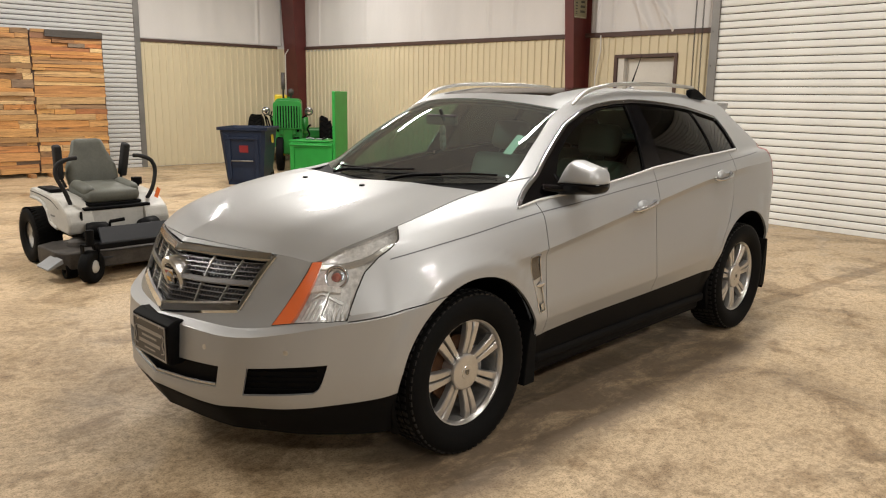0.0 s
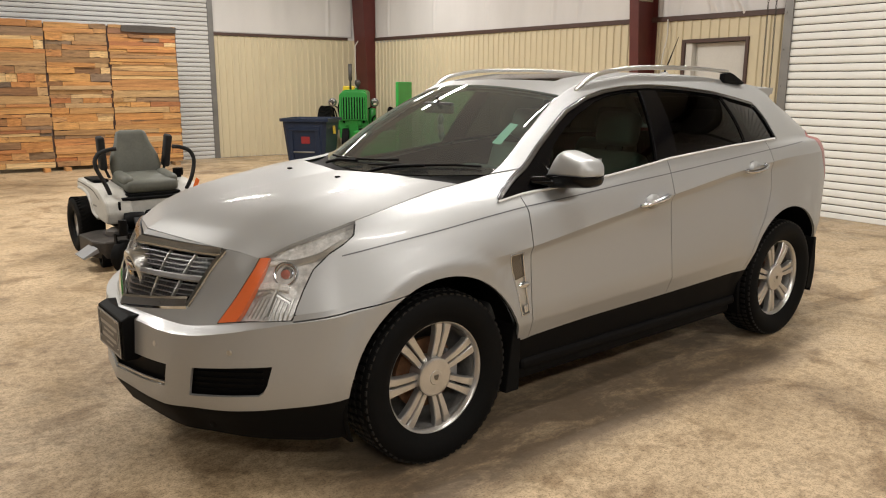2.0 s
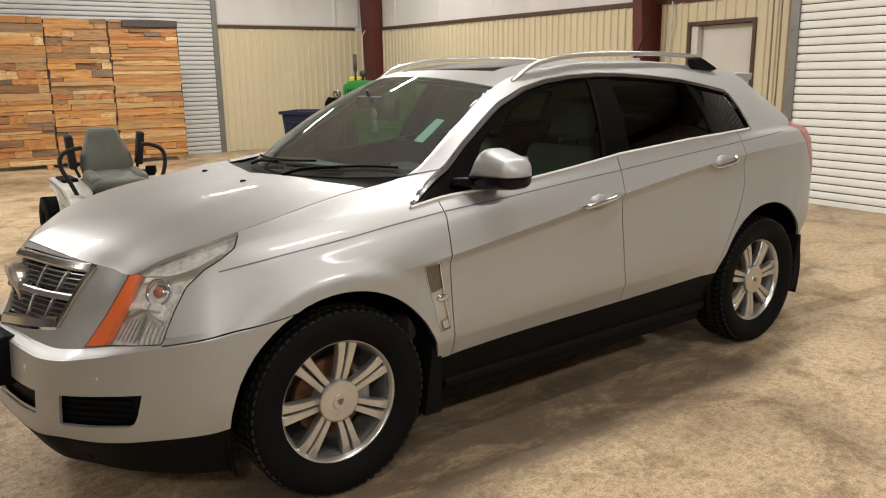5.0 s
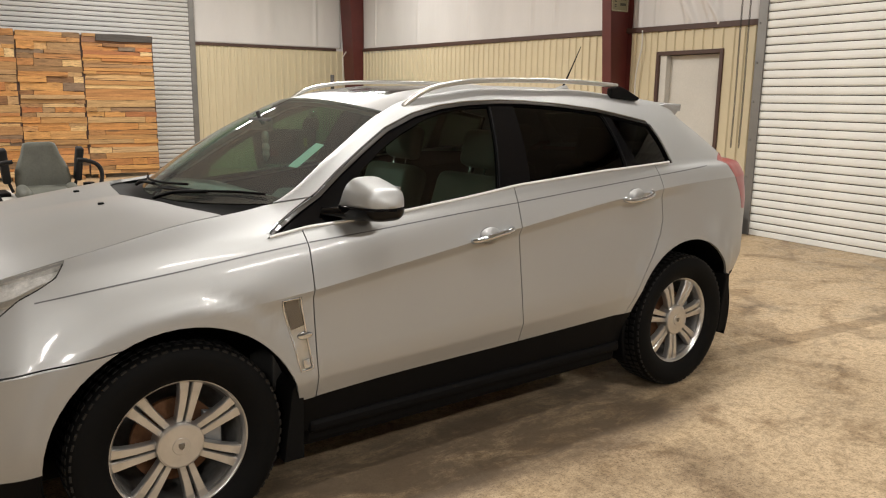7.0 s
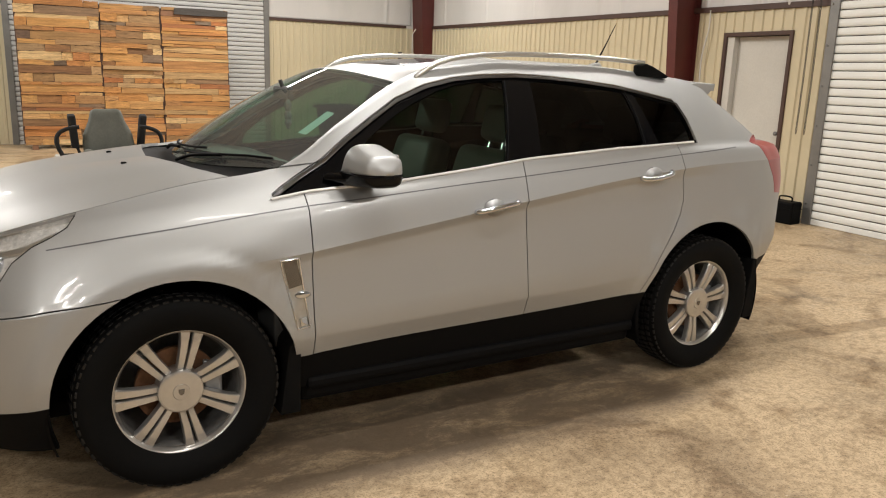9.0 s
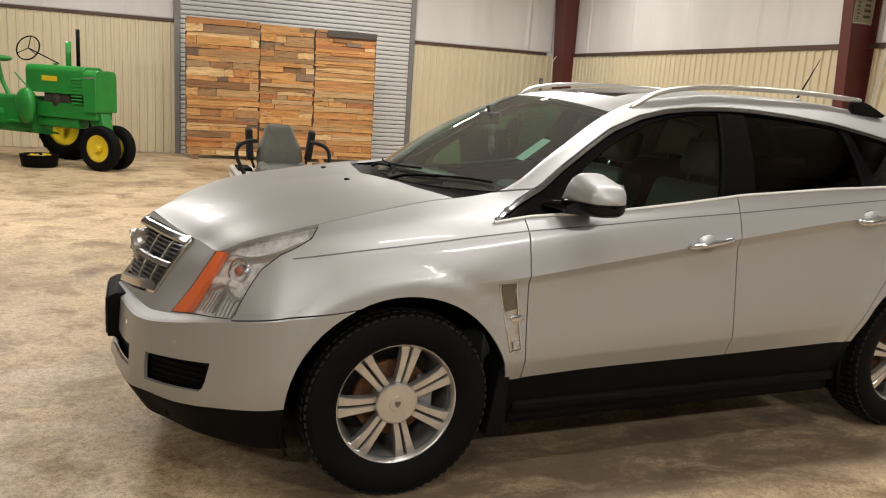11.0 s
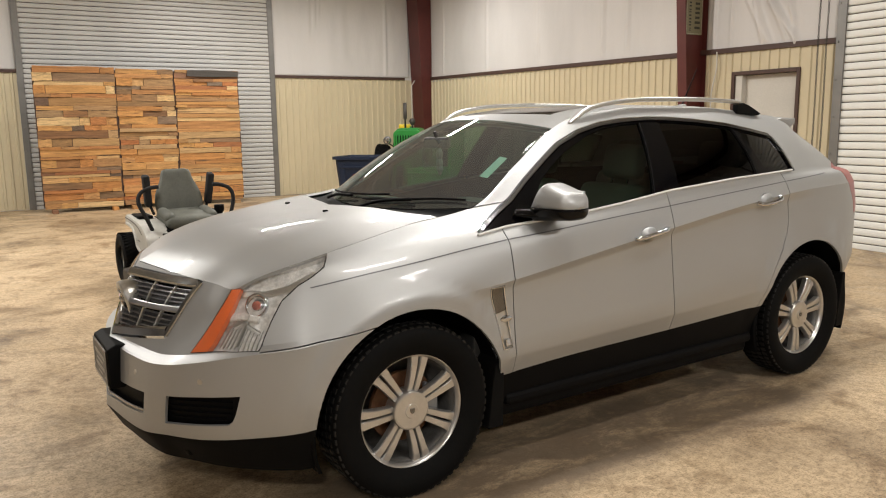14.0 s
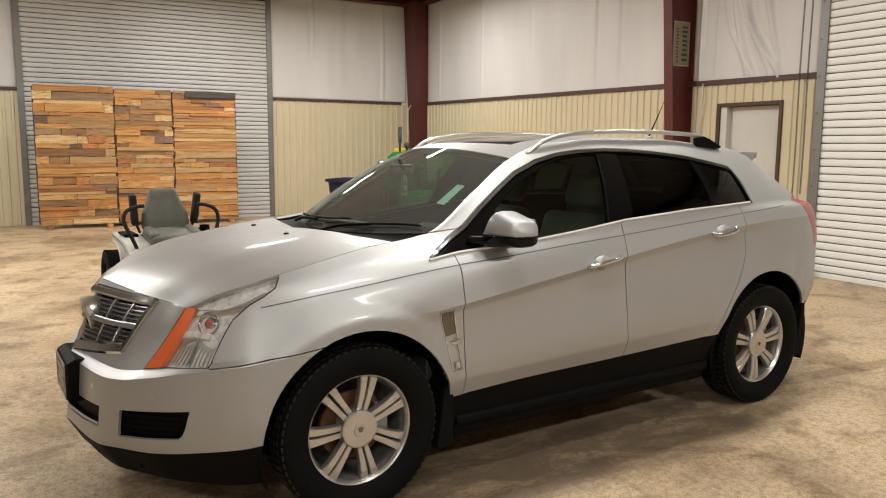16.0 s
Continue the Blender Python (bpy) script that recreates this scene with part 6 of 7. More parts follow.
def mower(m):
    """Front faces -y."""
    t = thing("zero_turn_mower", m, "white zero-turn ride-on mower with a worn grey-green seat", "lawn mower")
    for sx in (-1, 1):
        wh = part("rear_wheel", xform(tyre(.262, .24, .125), pose(sx * .475, .50, .262, 0, 0, 90)), M["rubber"], t, "knobbly black tyre on a pale rim", smooth=True)
        tagged(part("tread", xform(lug_ring(.258, .24, 44, .011, .35), pose(sx * .475, .50, .262, 0, 0, 90)), M["rubber"], wh), kind="stuff")
        part("rim", xform(lathe([(.04, .02), (.10, .03), (.12, .06), (.138, .085), (.140, -.08), (.12, -.06), (.04, -.02)], 32, "x"), pose(sx * .475, .50, .262)), M["mower_white"], wh, smooth=True)
        part("hub", xform(lathe([(0, .07), (.03, .068), (.04, .05), (.04, -.05), (.03, -.068), (0, -.07)], 20, "x"), pose(sx * .475, .50, .262)), M["dirty_steel"], wh)
        # moulded fender pod: a thick plate with a wheel arch, rounded all round
        pod = prism([(-.19, .335), (-.225, .43), (-.18, .53), (-.08, .585), (.04, .64), (.30, .665), (.58, .685), (.70, .69), (.735, .66), (.735, .575), (.64, .585), (.52, .585), (.38, .56), (.28, .49), (.22, .40), (.08, .355)], .235, "x", .028)
        xform(pod, Matrix.Diagonal((sx, 1, 1, 1)) @ pose(.235, 0, 0))
        bmesh.ops.recalc_face_normals(pod, faces=pod.faces)
        fd = part("fender", pod, M["mower_white"], t, "white moulded fender with a small round mark")
        part("fender_lip", tube(bend([(sx * .455, .735, .59), (sx * .47, .64, .597), (sx * .472, .52, .597), (sx * .472, .37, .57), (sx * .472, .27, .50), (sx * .472, .21, .41), (sx * .465, .07, .365)], 5), .016, 8), M["mower_white"], fd, smooth=True)
        # thin dark rod on the surface draws the shade of a moulded groove
        part("fender_groove", tube(bend([(sx * .470, .70, .655), (sx * .471, .45, .645), (sx * .471, .18, .615), (sx * .469, .0, .55)], 5), .004, 6), M["dirty_steel"], fd, smooth=True)
        part("round_mark", xform(lathe([(0, .006), (.026, .005), (.028, 0)], 20, "x"), Matrix.Translation((sx * .468, .06, .475))), M["galv"], fd)
        part("word_bar", box(sx * .468 - .003, .10, .468, sx * .468 + .003, .21, .484, .001), M["galv"], fd)
        part("pod_recess", box(sx * .355 - .07, .30, .668, sx * .355 + .07, .64, .700, .01), M["black"], fd)
        part("hydro_drive", xform(lathe([(0, -.10), (.075, -.09), (.085, -.03), (.085, .07), (.06, .10), (0, .11)], 24, "x"), pose(sx * .24, -.26, .36, 0, 0, sx * 25)), M["black"], t, smooth=True)
        # steering lever
        part("control_lever", tube(bend([(sx * .34 - .02, -.02, .55), (sx * .40 - .03, -.10, .70), (sx * .455 - .04, -.08, .86), (sx * .43 - .04, -.06, .955), (sx * .34 - .04, -.06, 1.0), (sx * .26 - .04, -.06, 1.01)], 6), .019, 10), M["foam"], t, "black foam-gripped steering lever", smooth=True)
        part("lever_boot", xform(box(-.03, -.04, 0, .03, .04, .07, .015), pose(sx * .34, -.02, .52)), M["galv"], t)
        # armrest stood upright
        ar = part("armrest", xform(box(-.035, -.045, -.02, .035, .045, .31, .022, 3), pose(sx * .30, .40, .80, 12, sx * 5, 0)), M["foam"], t, "raised black armrest", smooth=True)
        part("arm_bracket", tube([(sx * .26, .36, .70), (sx * .29, .40, .80)], .014, 8), M["foam"], ar)
        # front caster: fork, wheel
        ca = part("caster_arm", tube(bend([(sx * .30, .0, .30), (sx * .36, -.35, .34), (sx * .47, -.68, .34)], 5), .028, 10), M["black"], t, "black front caster arm", smooth=True)
        part("caster_post", lathe([(.0, .46), (.035, .455), (.035, .33), (.0, .33)], 20, "z"), M["black"], ca).data.transform(Matrix.Translation((sx * .48, -.70, 0)))
        part("fork", join(box(sx * .48 - .07, -.72, .14, sx * .48 - .058, -.66, .335), box(sx * .48 + .058, -.72, .14, sx * .48 + .07, -.66, .335), box(sx * .48 - .07, -.72, .32, sx * .48 + .07, -.66, .335)), M["black"], ca)
        cw = part("caster_wheel", xform(tyre(.140, .10, .055), pose(sx * .48, -.69, .140, 0, 0, 38)), M["rubber"], t, "small black caster tyre", smooth=True)
        part("caster_rim", xform(lathe([(0, .05), (.045, .048), (.062, .03), (.062, -.03), (.045, -.048), (0, -.05)], 24), pose(sx * .48, -.69, .140, 0, 0, 38)), M["mower_white"], cw, smooth=True)
        # anti-scalp roller on the deck
        part("deck_roller", xform(tyre(.075, .10, .02), pose(sx * .56, -.42, .077, 0, 0, 90)), M["black"], t, smooth=True)
    # seat
    s1 = part("seat", xform(box(-.25, -.24, -.06, .25, .26, .07, .06, 3), pose(0, .12, .665, 6, 0, 0)), M["seat_vinyl"], t, "worn grey-green vinyl seat", smooth=True)
    bm = bmesh.new()
    rings = []
    for z, w, d in ((-.06, .19, .05), (.0, .225, .075), (.10, .24, .085), (.20, .228, .078), (.27, .20, .066), (.34, .168, .056), (.41, .150, .050), (.445, .136, .040), (.46, .10, .02)):
        ring = []
        for a in np.linspace(0, 2 * math.pi, 29)[:-1]:
            ca, sa = math.cos(a), math.sin(a)
            y = d * math.copysign(abs(sa) ** .6, sa)
            if sa < 0:
                y *= 1 - .42 * max(0.0, 1 - (abs(ca) / .72) ** 4)
            ring.append(bm.verts.new((w * math.copysign(abs(ca) ** .7, ca), y, z)))
        rings.append(ring)
    for a, b in zip(rings, rings[1:]):
        for i in range(28):
            bm.faces.new((a[i], a[(i + 1) % 28], b[(i + 1) % 28], b[i]))
    bm.faces.new(rings[0]), bm.faces.new(rings[-1])
    bmesh.ops.recalc_face_normals(bm, faces=bm.faces)
    part("backrest", xform(bm, pose(0, .36, .70, -14, 0, 0)), M["seat_vinyl"], s1, "tapered backrest with side bolsters", smooth=True)
    for sx in (-1, 1):
        part("seat_bolster", xform(lathe([(0, -.20), (.035, -.19), (.055, -.14), (.055, .12), (.04, .18), (0, .20)], 16), pose(sx * .205, .11, .715, 6, 0, 0)), M["seat_vinyl"], s1, smooth=True)
    part("seat_base", box(-.26, -.10, .53, .26, .34, .595, .015), M["black"], t, "black seat pan")
    part("front_panel", xform(prism([(-.31, .0), (.31, .0), (.30, .19), (-.30, .19)], -.02, "y", .006), pose(0, -.16, .345, -8, 0, 0)), M["mower_white"], t, "white front panel")
    part("console_edge", box(-.31, -.17, .535, .31, -.09, .565, .01), M["black"], t)
    part("chassis", join(box(-.30, -.10, .24, .30, .90, .36, .02), box(-.26, .55, .36, .26, .98, .62, .04)), M["black"], t, "black steel chassis")
    part("fuel_cap", lathe([(.0, .775), (.05, .772), (.052, .72), (.045, .70), (0, .70)], 24, "z"), M["black"], t).data.transform(Matrix.Translation((.36, .22, 0)))
    part("foot_plate", xform(box(-.33, -.33, -.012, .33, .05, .012, .006), pose(0, -.26, .30, 24, 0, 0)), M["navy"], t, "dark tilted foot plate")
    part("foot_guard", xform(box(-.34, -.012, 0, .40, .012, .19, .004), pose(.05, -.47, .24, -24, 0, 0)), M["navy"], t)
    part("cross_bar", box(-.42, -.62, .26, .42, -.56, .31, .01), M["black"], t)
    part("pedal", join(tube([(-.18, -.36, .34), (-.18, -.40, .46)], .012, 8), tube([(-.18, -.40, .46), (-.06, -.43, .475)], .016, 8)), M["black"], t)
    part("height_lever", tube(bend([(-.34, -.16, .34), (-.35, -.20, .46), (-.35, -.20, .54)], 4), .012, 8), M["black"], t)
    # deck
    deck = part("deck", prism([(-.66, -.38), (-.58, -.50), (-.2, -.57), (.2, -.57), (.58, -.50), (.66, -.38), (.66, .05), (.5, .16), (-.5, .16), (-.66, .05)], .15, "z", .015), M["dirty_steel"], t, "dirty steel cutting deck")
    deck.data.transform(Matrix.Translation((0, 0, .09)))
    part("spindle_cover", lathe([(0, .31), (.06, .305), (.10, .28), (.11, .245)], 24, "z"), M["dirty_steel"], deck).data.transform(Matrix.Translation((-.38, -.18, 0)))
    part("discharge_chute", xform(prism([(0, 0), (.13, -.05), (.14, -.035), (.01, .04)], .26, "y", .004), pose(-.64, -.26, .16, 0, 0, 180)), M["caliper"], t, "grey discharge flap")
    part("tag", xform(prism([(-.025, 0), (.025, 0), (.03, .09), (-.02, .10)], .002, "y"), pose(.40, -.10, .60, 0, 25, 20)), M["tag_orange"], t, "orange paper tag")
    return t
mower(pose(.20, 4.17, 0, 0, 0, 4))

# ---- vintage green tractors ----
def sheet_hood(x0, x1, w, z0, z1, r=.09):
    """A rounded hood section along x."""
    bm = bmesh.new()
    prof = [(-w / 2, z0), (-w / 2, z1 - r)] + [(-w / 2 + r - r * math.cos(a), z1 - r + r * math.sin(a)) for a in np.linspace(.25, math.pi / 2, 5)] + [(w / 2 - r + r * math.sin(a), z1 - r + r * math.cos(a)) for a in np.linspace(0, math.pi / 2 - .25, 5)] + [(w / 2, z1 - r), (w / 2, z0)]
    a = [bm.verts.new((x0, y, z)) for y, z in prof]
    b = [bm.verts.new((x1, y, z)) for y, z in prof]
    for i in range(len(prof)):
        j = (i + 1) % len(prof)
        bm.faces.new((a[i], a[j], b[j], b[i]))
    bm.faces.new(a), bm.faces.new(b)
    bmesh.ops.recalc_face_normals(bm, faces=bm.faces)
    bmesh.ops.bevel(bm, geom=[e for e in bm.edges if abs(e.verts[0].co.x - e.verts[1].co.x) < 1e-6], offset=.012, segments=2, profile=.5, affect="EDGES")
    return bm

def tractor_wheel(t, x, y, r, w, rim_r, name, lugs, label):
    wh = part(name, xform(tyre(r, w, rim_r), pose(x, y, r)), M["rubber"], t, label, smooth=True)
    if lugs:
        tagged(part("lugs", xform(lug_ring(r - .008, w, lugs, .05, .75), pose(x, y, r)), M["rubber"], wh), kind="stuff")
    part("rim", xform(lathe([(.03, .02), (rim_r * .55, .03), (rim_r * .75, -.02), (rim_r * .92, w * .2), (rim_r * 1.02, w * .40), (rim_r * 1.02, -w * .40), (rim_r * .92, -w * .2), (.03, -.02)], 40), pose(x, y, r)), M["yellowpaint"], wh, "yellow steel rim", smooth=True)
    part("hub", xform(lathe([(0, .10), (.05, .095), (.07, .05), (.07, -.05), (.05, -.095), (0, -.10)], 20), pose(x, y, r)), M["yellowpaint"], wh)
    return wh

def tractor(m, label, bars=True, rear_r=.60):
    """Heads along +x; the origin is under the front wheels."""
    t = thing("tractor", m, label, "tractor", "vintage tractors")
    G = M["greenpaint"]
    part("hood", sheet_hood(-1.60, .02, .44, 1.05, 1.44), G, t, "green hood with a faded yellow name", smooth=False)
    nose = part("radiator_shell", sheet_hood(.025, .27, .47, .82, 1.40), G, t, "green radiator shell")
    for z in np.linspace(.93, 1.26, 8):
        for sy in (-1, 1):
            part("louvre", xform(box(-.10, -.012, -.012, .10, .012, .012, .004), pose(-.11, sy * .222, z, sy * 20, 0, 0)), G, nose)
    part("grille_screen", box(.266, -.20, .85, .2755, .20, 1.29, .002), M["black"] if bars else G, nose)
    for y in np.linspace(-.18, .18, 9) if bars else ():
        part("grille_bar", box(.270, y - .012, .85, .288, y + .012, 1.29, .003), G, nose)
    part("shell_band", box(.04, -.238, 1.275, .26, .238, 1.30, .004), M["galv"], nose)
    part("name_panel", box(-1.12, -.2225, 1.215, -.62, .2225, 1.285, .002), M["yellowpaint"], t, "faded yellow lettering band")
    part("side_frame", join(box(-1.55, -.18, .72, .22, .18, .92, .02), box(-1.5, -.12, .60, -.2, .12, .74, .03)), G, t, "green main frame")
    part("engine_block", box(-1.15, -.17, .92, -.32, .17, 1.06, .02), M["dirty_steel"], t)
    part("cylinder_head", xform(lathe([(0, -.20), (.12, -.19), (.13, -.15), (.13, .15), (.12, .19), (0, .20)], 24), pose(-.75, 0, .98)), M["dirty_steel"], t, smooth=True)
    part("front_pedestal", prism([(-.02, .35), (.18, .35), (.24, .84), (-.06, .84)], .20, "y", .02), G, t).data.transform(Matrix.Translation((0, -.10, 0)))
    part("front_axle", tube([(.06, -.22, .36), (.06, .22, .36)], .035, 10), G, t)
    for sy in (-1, 1):
        tractor_wheel(t, .06, sy * .17, .36, .16, .21, "front_wheel", 0, "black front tyre on a yellow disc wheel")
        tractor_wheel(t, -2.25, sy * .80, rear_r, .32, .35, "rear_wheel", 22, "large lugged rear tyre on a yellow rim")
    part("gearbox", join(box(-2.55, -.20, .50, -1.45, .20, .98, .05), box(-2.40, -.72, .56, -2.10, .72, .78, .05)), G, t, "green gearbox and rear axle")
    part("flywheel", xform(lathe([(0, .03), (.20, .03), (.24, .0), (.24, -.06), (.18, -.10), (0, -.10)], 32), pose(-1.45, -.30, .86)), G, t, smooth=True)
    part("belt_pulley", xform(lathe([(0, .09), (.17, .08), (.18, 0), (.17, -.08), (0, -.09)], 32), pose(-1.50, .32, .86)), G, t, smooth=True)
    if not bars:
        part("exhaust_pipe", tube([(-.35, .06, 1.42), (-.35, .06, 2.08)], .036, 12), M["black"], t, "black upright exhaust pipe", smooth=True)
        part("intake_pipe", tube([(-.48, -.06, 1.42), (-.48, -.06, 1.86)], .05, 12), G, t, "green upright intake pipe", smooth=True)
        part("steering_shaft", tube([(-.9, 0, 1.47), (-1.72, 0, 1.70)], .012, 8), M["black"], t)
        sw = part("steering_wheel", xform(tube([(.22 * math.cos(a), .22 * math.sin(a), 0) for a in np.linspace(0, 2 * math.pi, 33)[:-1]], .012, 8, True), pose(-1.75, 0, 1.71, 0, -72, 0)), M["black"], t, "thin black steering wheel", smooth=True)
        for k in range(3):
            a = k * 2.094
            part("spoke", xform(tube([(0, 0, 0), (.22 * math.cos(a), .22 * math.sin(a), 0)], .008, 6), pose(-1.75, 0, 1.71, 0, -72, 0)), M["black"], sw)
        part("seat_arm", tube(bend([(-2.2, 0, .95), (-2.35, 0, 1.2), (-2.42, 0, 1.45)], 5), .035, 8), G, t)
        part("seat", xform(lathe([(0, .0), (.12, .01), (.20, .05), (.22, .10), (.21, .10), (.12, .025), (0, .015)], 28, "z"), pose(-2.42, 0, 1.45, 0, 8, 0)), G, t, "green steel pan seat", smooth=True)
    else:
        part("muffler", tube([(-.42, -.10, 1.42), (-.42, -.10, 1.62), (-.42, -.10, 1.64), (-.42, -.10, 1.98)], [.022, .022, .040, .040], 12), M["dirty_steel"], t, "rusty upright muffler", smooth=True)
        part("air_cap", xform(lathe([(0, .07), (.05, .055), (.07, 0), (.05, -.05), (.02, -.08), (.02, -.16)], 20, "z"), pose(-.36, .06, 1.58)), M["dirty_steel"], t, smooth=True)
        part("seat_back", box(-1.70, -.34, 1.18, -1.62, -.06, 1.52, .03), M["yellowpaint"], t, "yellow seat back")
        plate = part("front_plate", box(.10, -.30, .50, .16, .30, .88, .015), G, t, "green front plate with bolt holes")
        for py, pz in ((-.20, .80), (.20, .80), (-.20, .60), (.20, .60), (0, .72)):
            part("bolt_hole", xform(lathe([(0, .004), (.028, .004), (.030, 0)], 16, "x"), pose(.161, py, pz)), M["black"], plate)
        for k, (py, pz) in enumerate(((-.36, 1.16), (-.42, 1.05), (-.33, .98), (-.47, 1.12))):
            part("hydraulic_lever", tube(bend([(-.7, py, .85), (-.68, py - .03, .85 + (pz - .85) * .6), (-.60, py - .06 * (k % 2), pz)], 4), .016, 6), M["black"], t, smooth=True)
    part("fuel_cap", lathe([(0, 1.475), (.04, 1.47), (.04, 1.43)], 16, "z"), G, t).data.transform(Matrix.Translation((-1.0, 0, 0)))
    for y in (-.22, .18):
        part("control_rod", tube([(-1.35, y, 1.0), (-1.80, y * 1.1, 1.30)], .010, 6), G, t)
    part("platform", box(-2.0, -.28, .62, -1.5, .28, .65, .006), G, t)
    return t
HEAD_A = math.degrees(math.atan2(-.60, .80))
ta = tractor(pose(-2.02, 9.92, 0, 0, 0, HEAD_A), "old green row-crop tractor with yellow wheels on concrete", False)
tb = tractor(pose(6.20, 11.08, 0, 0, 0, -123), "old green tractor with round headlamps behind a blue bin", True, .55)
HIGH = {ta: ([0, .5, .82, 1.44, 2.08, 3], [0, .5, .92, 1.62, 2.20, 3.1]), tb: ([0, .5, .82, 1.44, 3], [0, .5, .87, 1.50, 3.06])}
for tr in (ta, tb):  # short wheelbase; the first has the taller hood
    for ob in tr.children_recursive:
        if ob.type != "MESH":
            continue
        up = (ob.parent if ob.parent != tr else ob).name
        for v in ob.data.vertices:
            if v.co.x < -1.5:
                v.co.x += .45
            elif v.co.x < -.3:
                v.co.x = -.3 + (v.co.x + .3) * .625
            if tr == ta and up.startswith("rear_wheel") and v.co.y < -.3:
                v.co.y -= .55
            if tr == tb and up.startswith(("hood", "radiator_shell")):
                v.co.y *= 1.24
            if tr == ta and not up.startswith("front_wheel"):
                v.co.x += .28 if up.startswith("rear_wheel") else -.22 if v.co.z > .5 else 0.0
            if not up.startswith(("front_wheel", "rear_wheel")):
                v.co.z = float(np.interp(v.co.z, *HIGH[tr]))
for sy in (-1, 1):
    hl = part("headlamp", xform(lathe([(0, -.07), (.05, -.06), (.085, -.01), (.09, .02), (.08, .03), (0, .035)], 24, "x"), pose(.10, sy * .44, 1.24)), M["galv"], tb, "round headlamp", smooth=True)
    part("lamp_lens", xform(lathe([(0, .045), (.05, .04), (.078, .03)], 24, "x"), pose(.10, sy * .44, 1.24)), M["chrome"], hl, smooth=True)
    part("lamp_bracket", tube([(.08, sy * .26, 1.08), (.08, sy * .42, 1.18)], .014, 6), M["black"], hl)

# ---- rubber tub with yellow scraps ----
tub = thing("rubber_tub", pose(-3.02, 10.15, 0), "low black rubber tub holding yellow and white scraps", "tub")
part("bowl", lathe([(0, 0), (.23, 0), (.26, .02), (.285, .19), (.29, .20), (.275, .20), (.25, .03), (0, .02)], 36, "z"), M["rubber"], tub, smooth=True)
for k in range(9):
    a = k * 2.4
    part("scrap", xform(box(-.07, -.02, -.008, .07, .02, .008, .004), pose(.11 * math.cos(a), .11 * math.sin(a), .17 + .012 * (k % 3), 12 * (k % 3), 9, 50 * k)), M["yellowpaint"] if k % 3 else M["doorwhite"], tub)

# ---- blue bin ----
M["bin_blue"] = material("navy_plastic", (0.010, 0.020, 0.048), 0.5, vary=0.25, fine=0.1, scale=5, **{"Specular IOR Level": 0.3})
M["sticker_red"] = material("red_sticker", (0.24, 0.01, 0.015), 0.5, vary=0.15)
M["sticker_yellow"] = material("yellow_sticker", (0.62, 0.46, 0.03), 0.5, vary=0.15)
def blue_bin(m):
    t = thing("wheeled_bin", m, "open dark blue plastic wheeled bin with stickers", "bin")
    bm = bmesh.new()
    def ring(w, d, z):
        c = .05
        return [bm.verts.new((x, y, z)) for x, y in ((-w + c, -d), (w - c, -d), (w, -d + c), (w, d - c), (w - c, d), (-w + c, d), (-w, d - c), (-w, -d + c))]
    rs = [ring(.29, .30, .07), ring(.36, .37, .90), ring(.36, .37, .93), ring(.40, .41, .935), ring(.40, .41, .985), ring(.37, .38, .985), ring(.345, .355, .90), ring(.28, .29, .09)]
    for a, b in zip(rs, rs[1:]):
        for i in range(8):
            bm.faces.new((a[i], a[(i + 1) % 8], b[(i + 1) % 8], b[i]))
    bm.faces.new(rs[0]), bm.faces.new(rs[-1])
    bmesh.ops.recalc_face_normals(bm, faces=bm.faces)
    part("tub", bm, M["bin_blue"], t, "dark blue tapered tub")
    for sx in (-1, 1):
        part("front_rib", prism([(-.305, .10), (-.365, .86), (-.385, .86), (-.33, .10)], .07, "x", .006), M["bin_blue"], t).data.transform(Matrix.Translation((sx * .22 - .035, 0, 0)))
        part("wheel", xform(tyre(.12, .06, .03), pose(sx * .27, .24, .12, 0, 0, 90)), M["rubber"], t, smooth=True)
    part("rib_cap", xform(box(-.26, -.02, -.02, .26, .02, .02, .008), pose(0, -.372, .80)), M["bin_blue"], t)
    part("grab_bar", tube([(-.17, -.385, .42), (.17, -.385, .42)], .014, 8), M["galv"], t, smooth=True)
    part("red_sticker", xform(box(-.07, -.002, -.06, .07, .002, .06), pose(.02, -.352, .62, 5, 0, 0)), M["sticker_red"], t)
    part("yellow_sticker", xform(box(-.002, -.06, -.07, .002, .06, .07), pose(.366, .05, .78, 0, -5, 0)), M["sticker_yellow"], t)
    part("skirt", box(-.27, -.28, .0, .27, .16, .075, .01), M["bin_blue"], t)
    part("axle", tube([(-.30, .24, .12), (.30, .24, .12)], .014, 8), M["galv"], t)
blue_bin(pose(4.39, 9.38, 0, 0, 0, -45) @ Matrix.Diagonal((1.12, 1.12, 1.03, 1)))

# ---- green workshop cart with a tall panel ----
M["cart_green"] = material("bright_green", (0.03, 0.36, 0.06), 0.38, vary=0.15, fine=0.05, scale=4)
cart = thing("workshop_cart", pose(6.27, 10.06, 0, 0, 0, -58), "bright green steel workshop cart with a tall back panel", "tool cart")
part("cabinet", box(-.46, -.30, .09, .46, .30, .66, .012), M["cart_green"], cart, "green steel cabinet")
part("front_frame", join(box(-.46, -.325, .09, -.37, -.302, .64, .004), box(.37, -.325, .09, .46, -.302, .64, .004), box(-.37, -.325, .55, .37, -.302, .64, .004), box(-.37, -.325, .09, .37, -.302, .14, .004)), M["cart_green"], cart)
part("handle", tube([(-.46, -.345, .60), (.46, -.345, .60)], .018, 10), M["cart_green"], cart, smooth=True)
part("work_top", box(-.48, -.32, .662, .40, .32, .69, .006), M["cart_green"], cart)
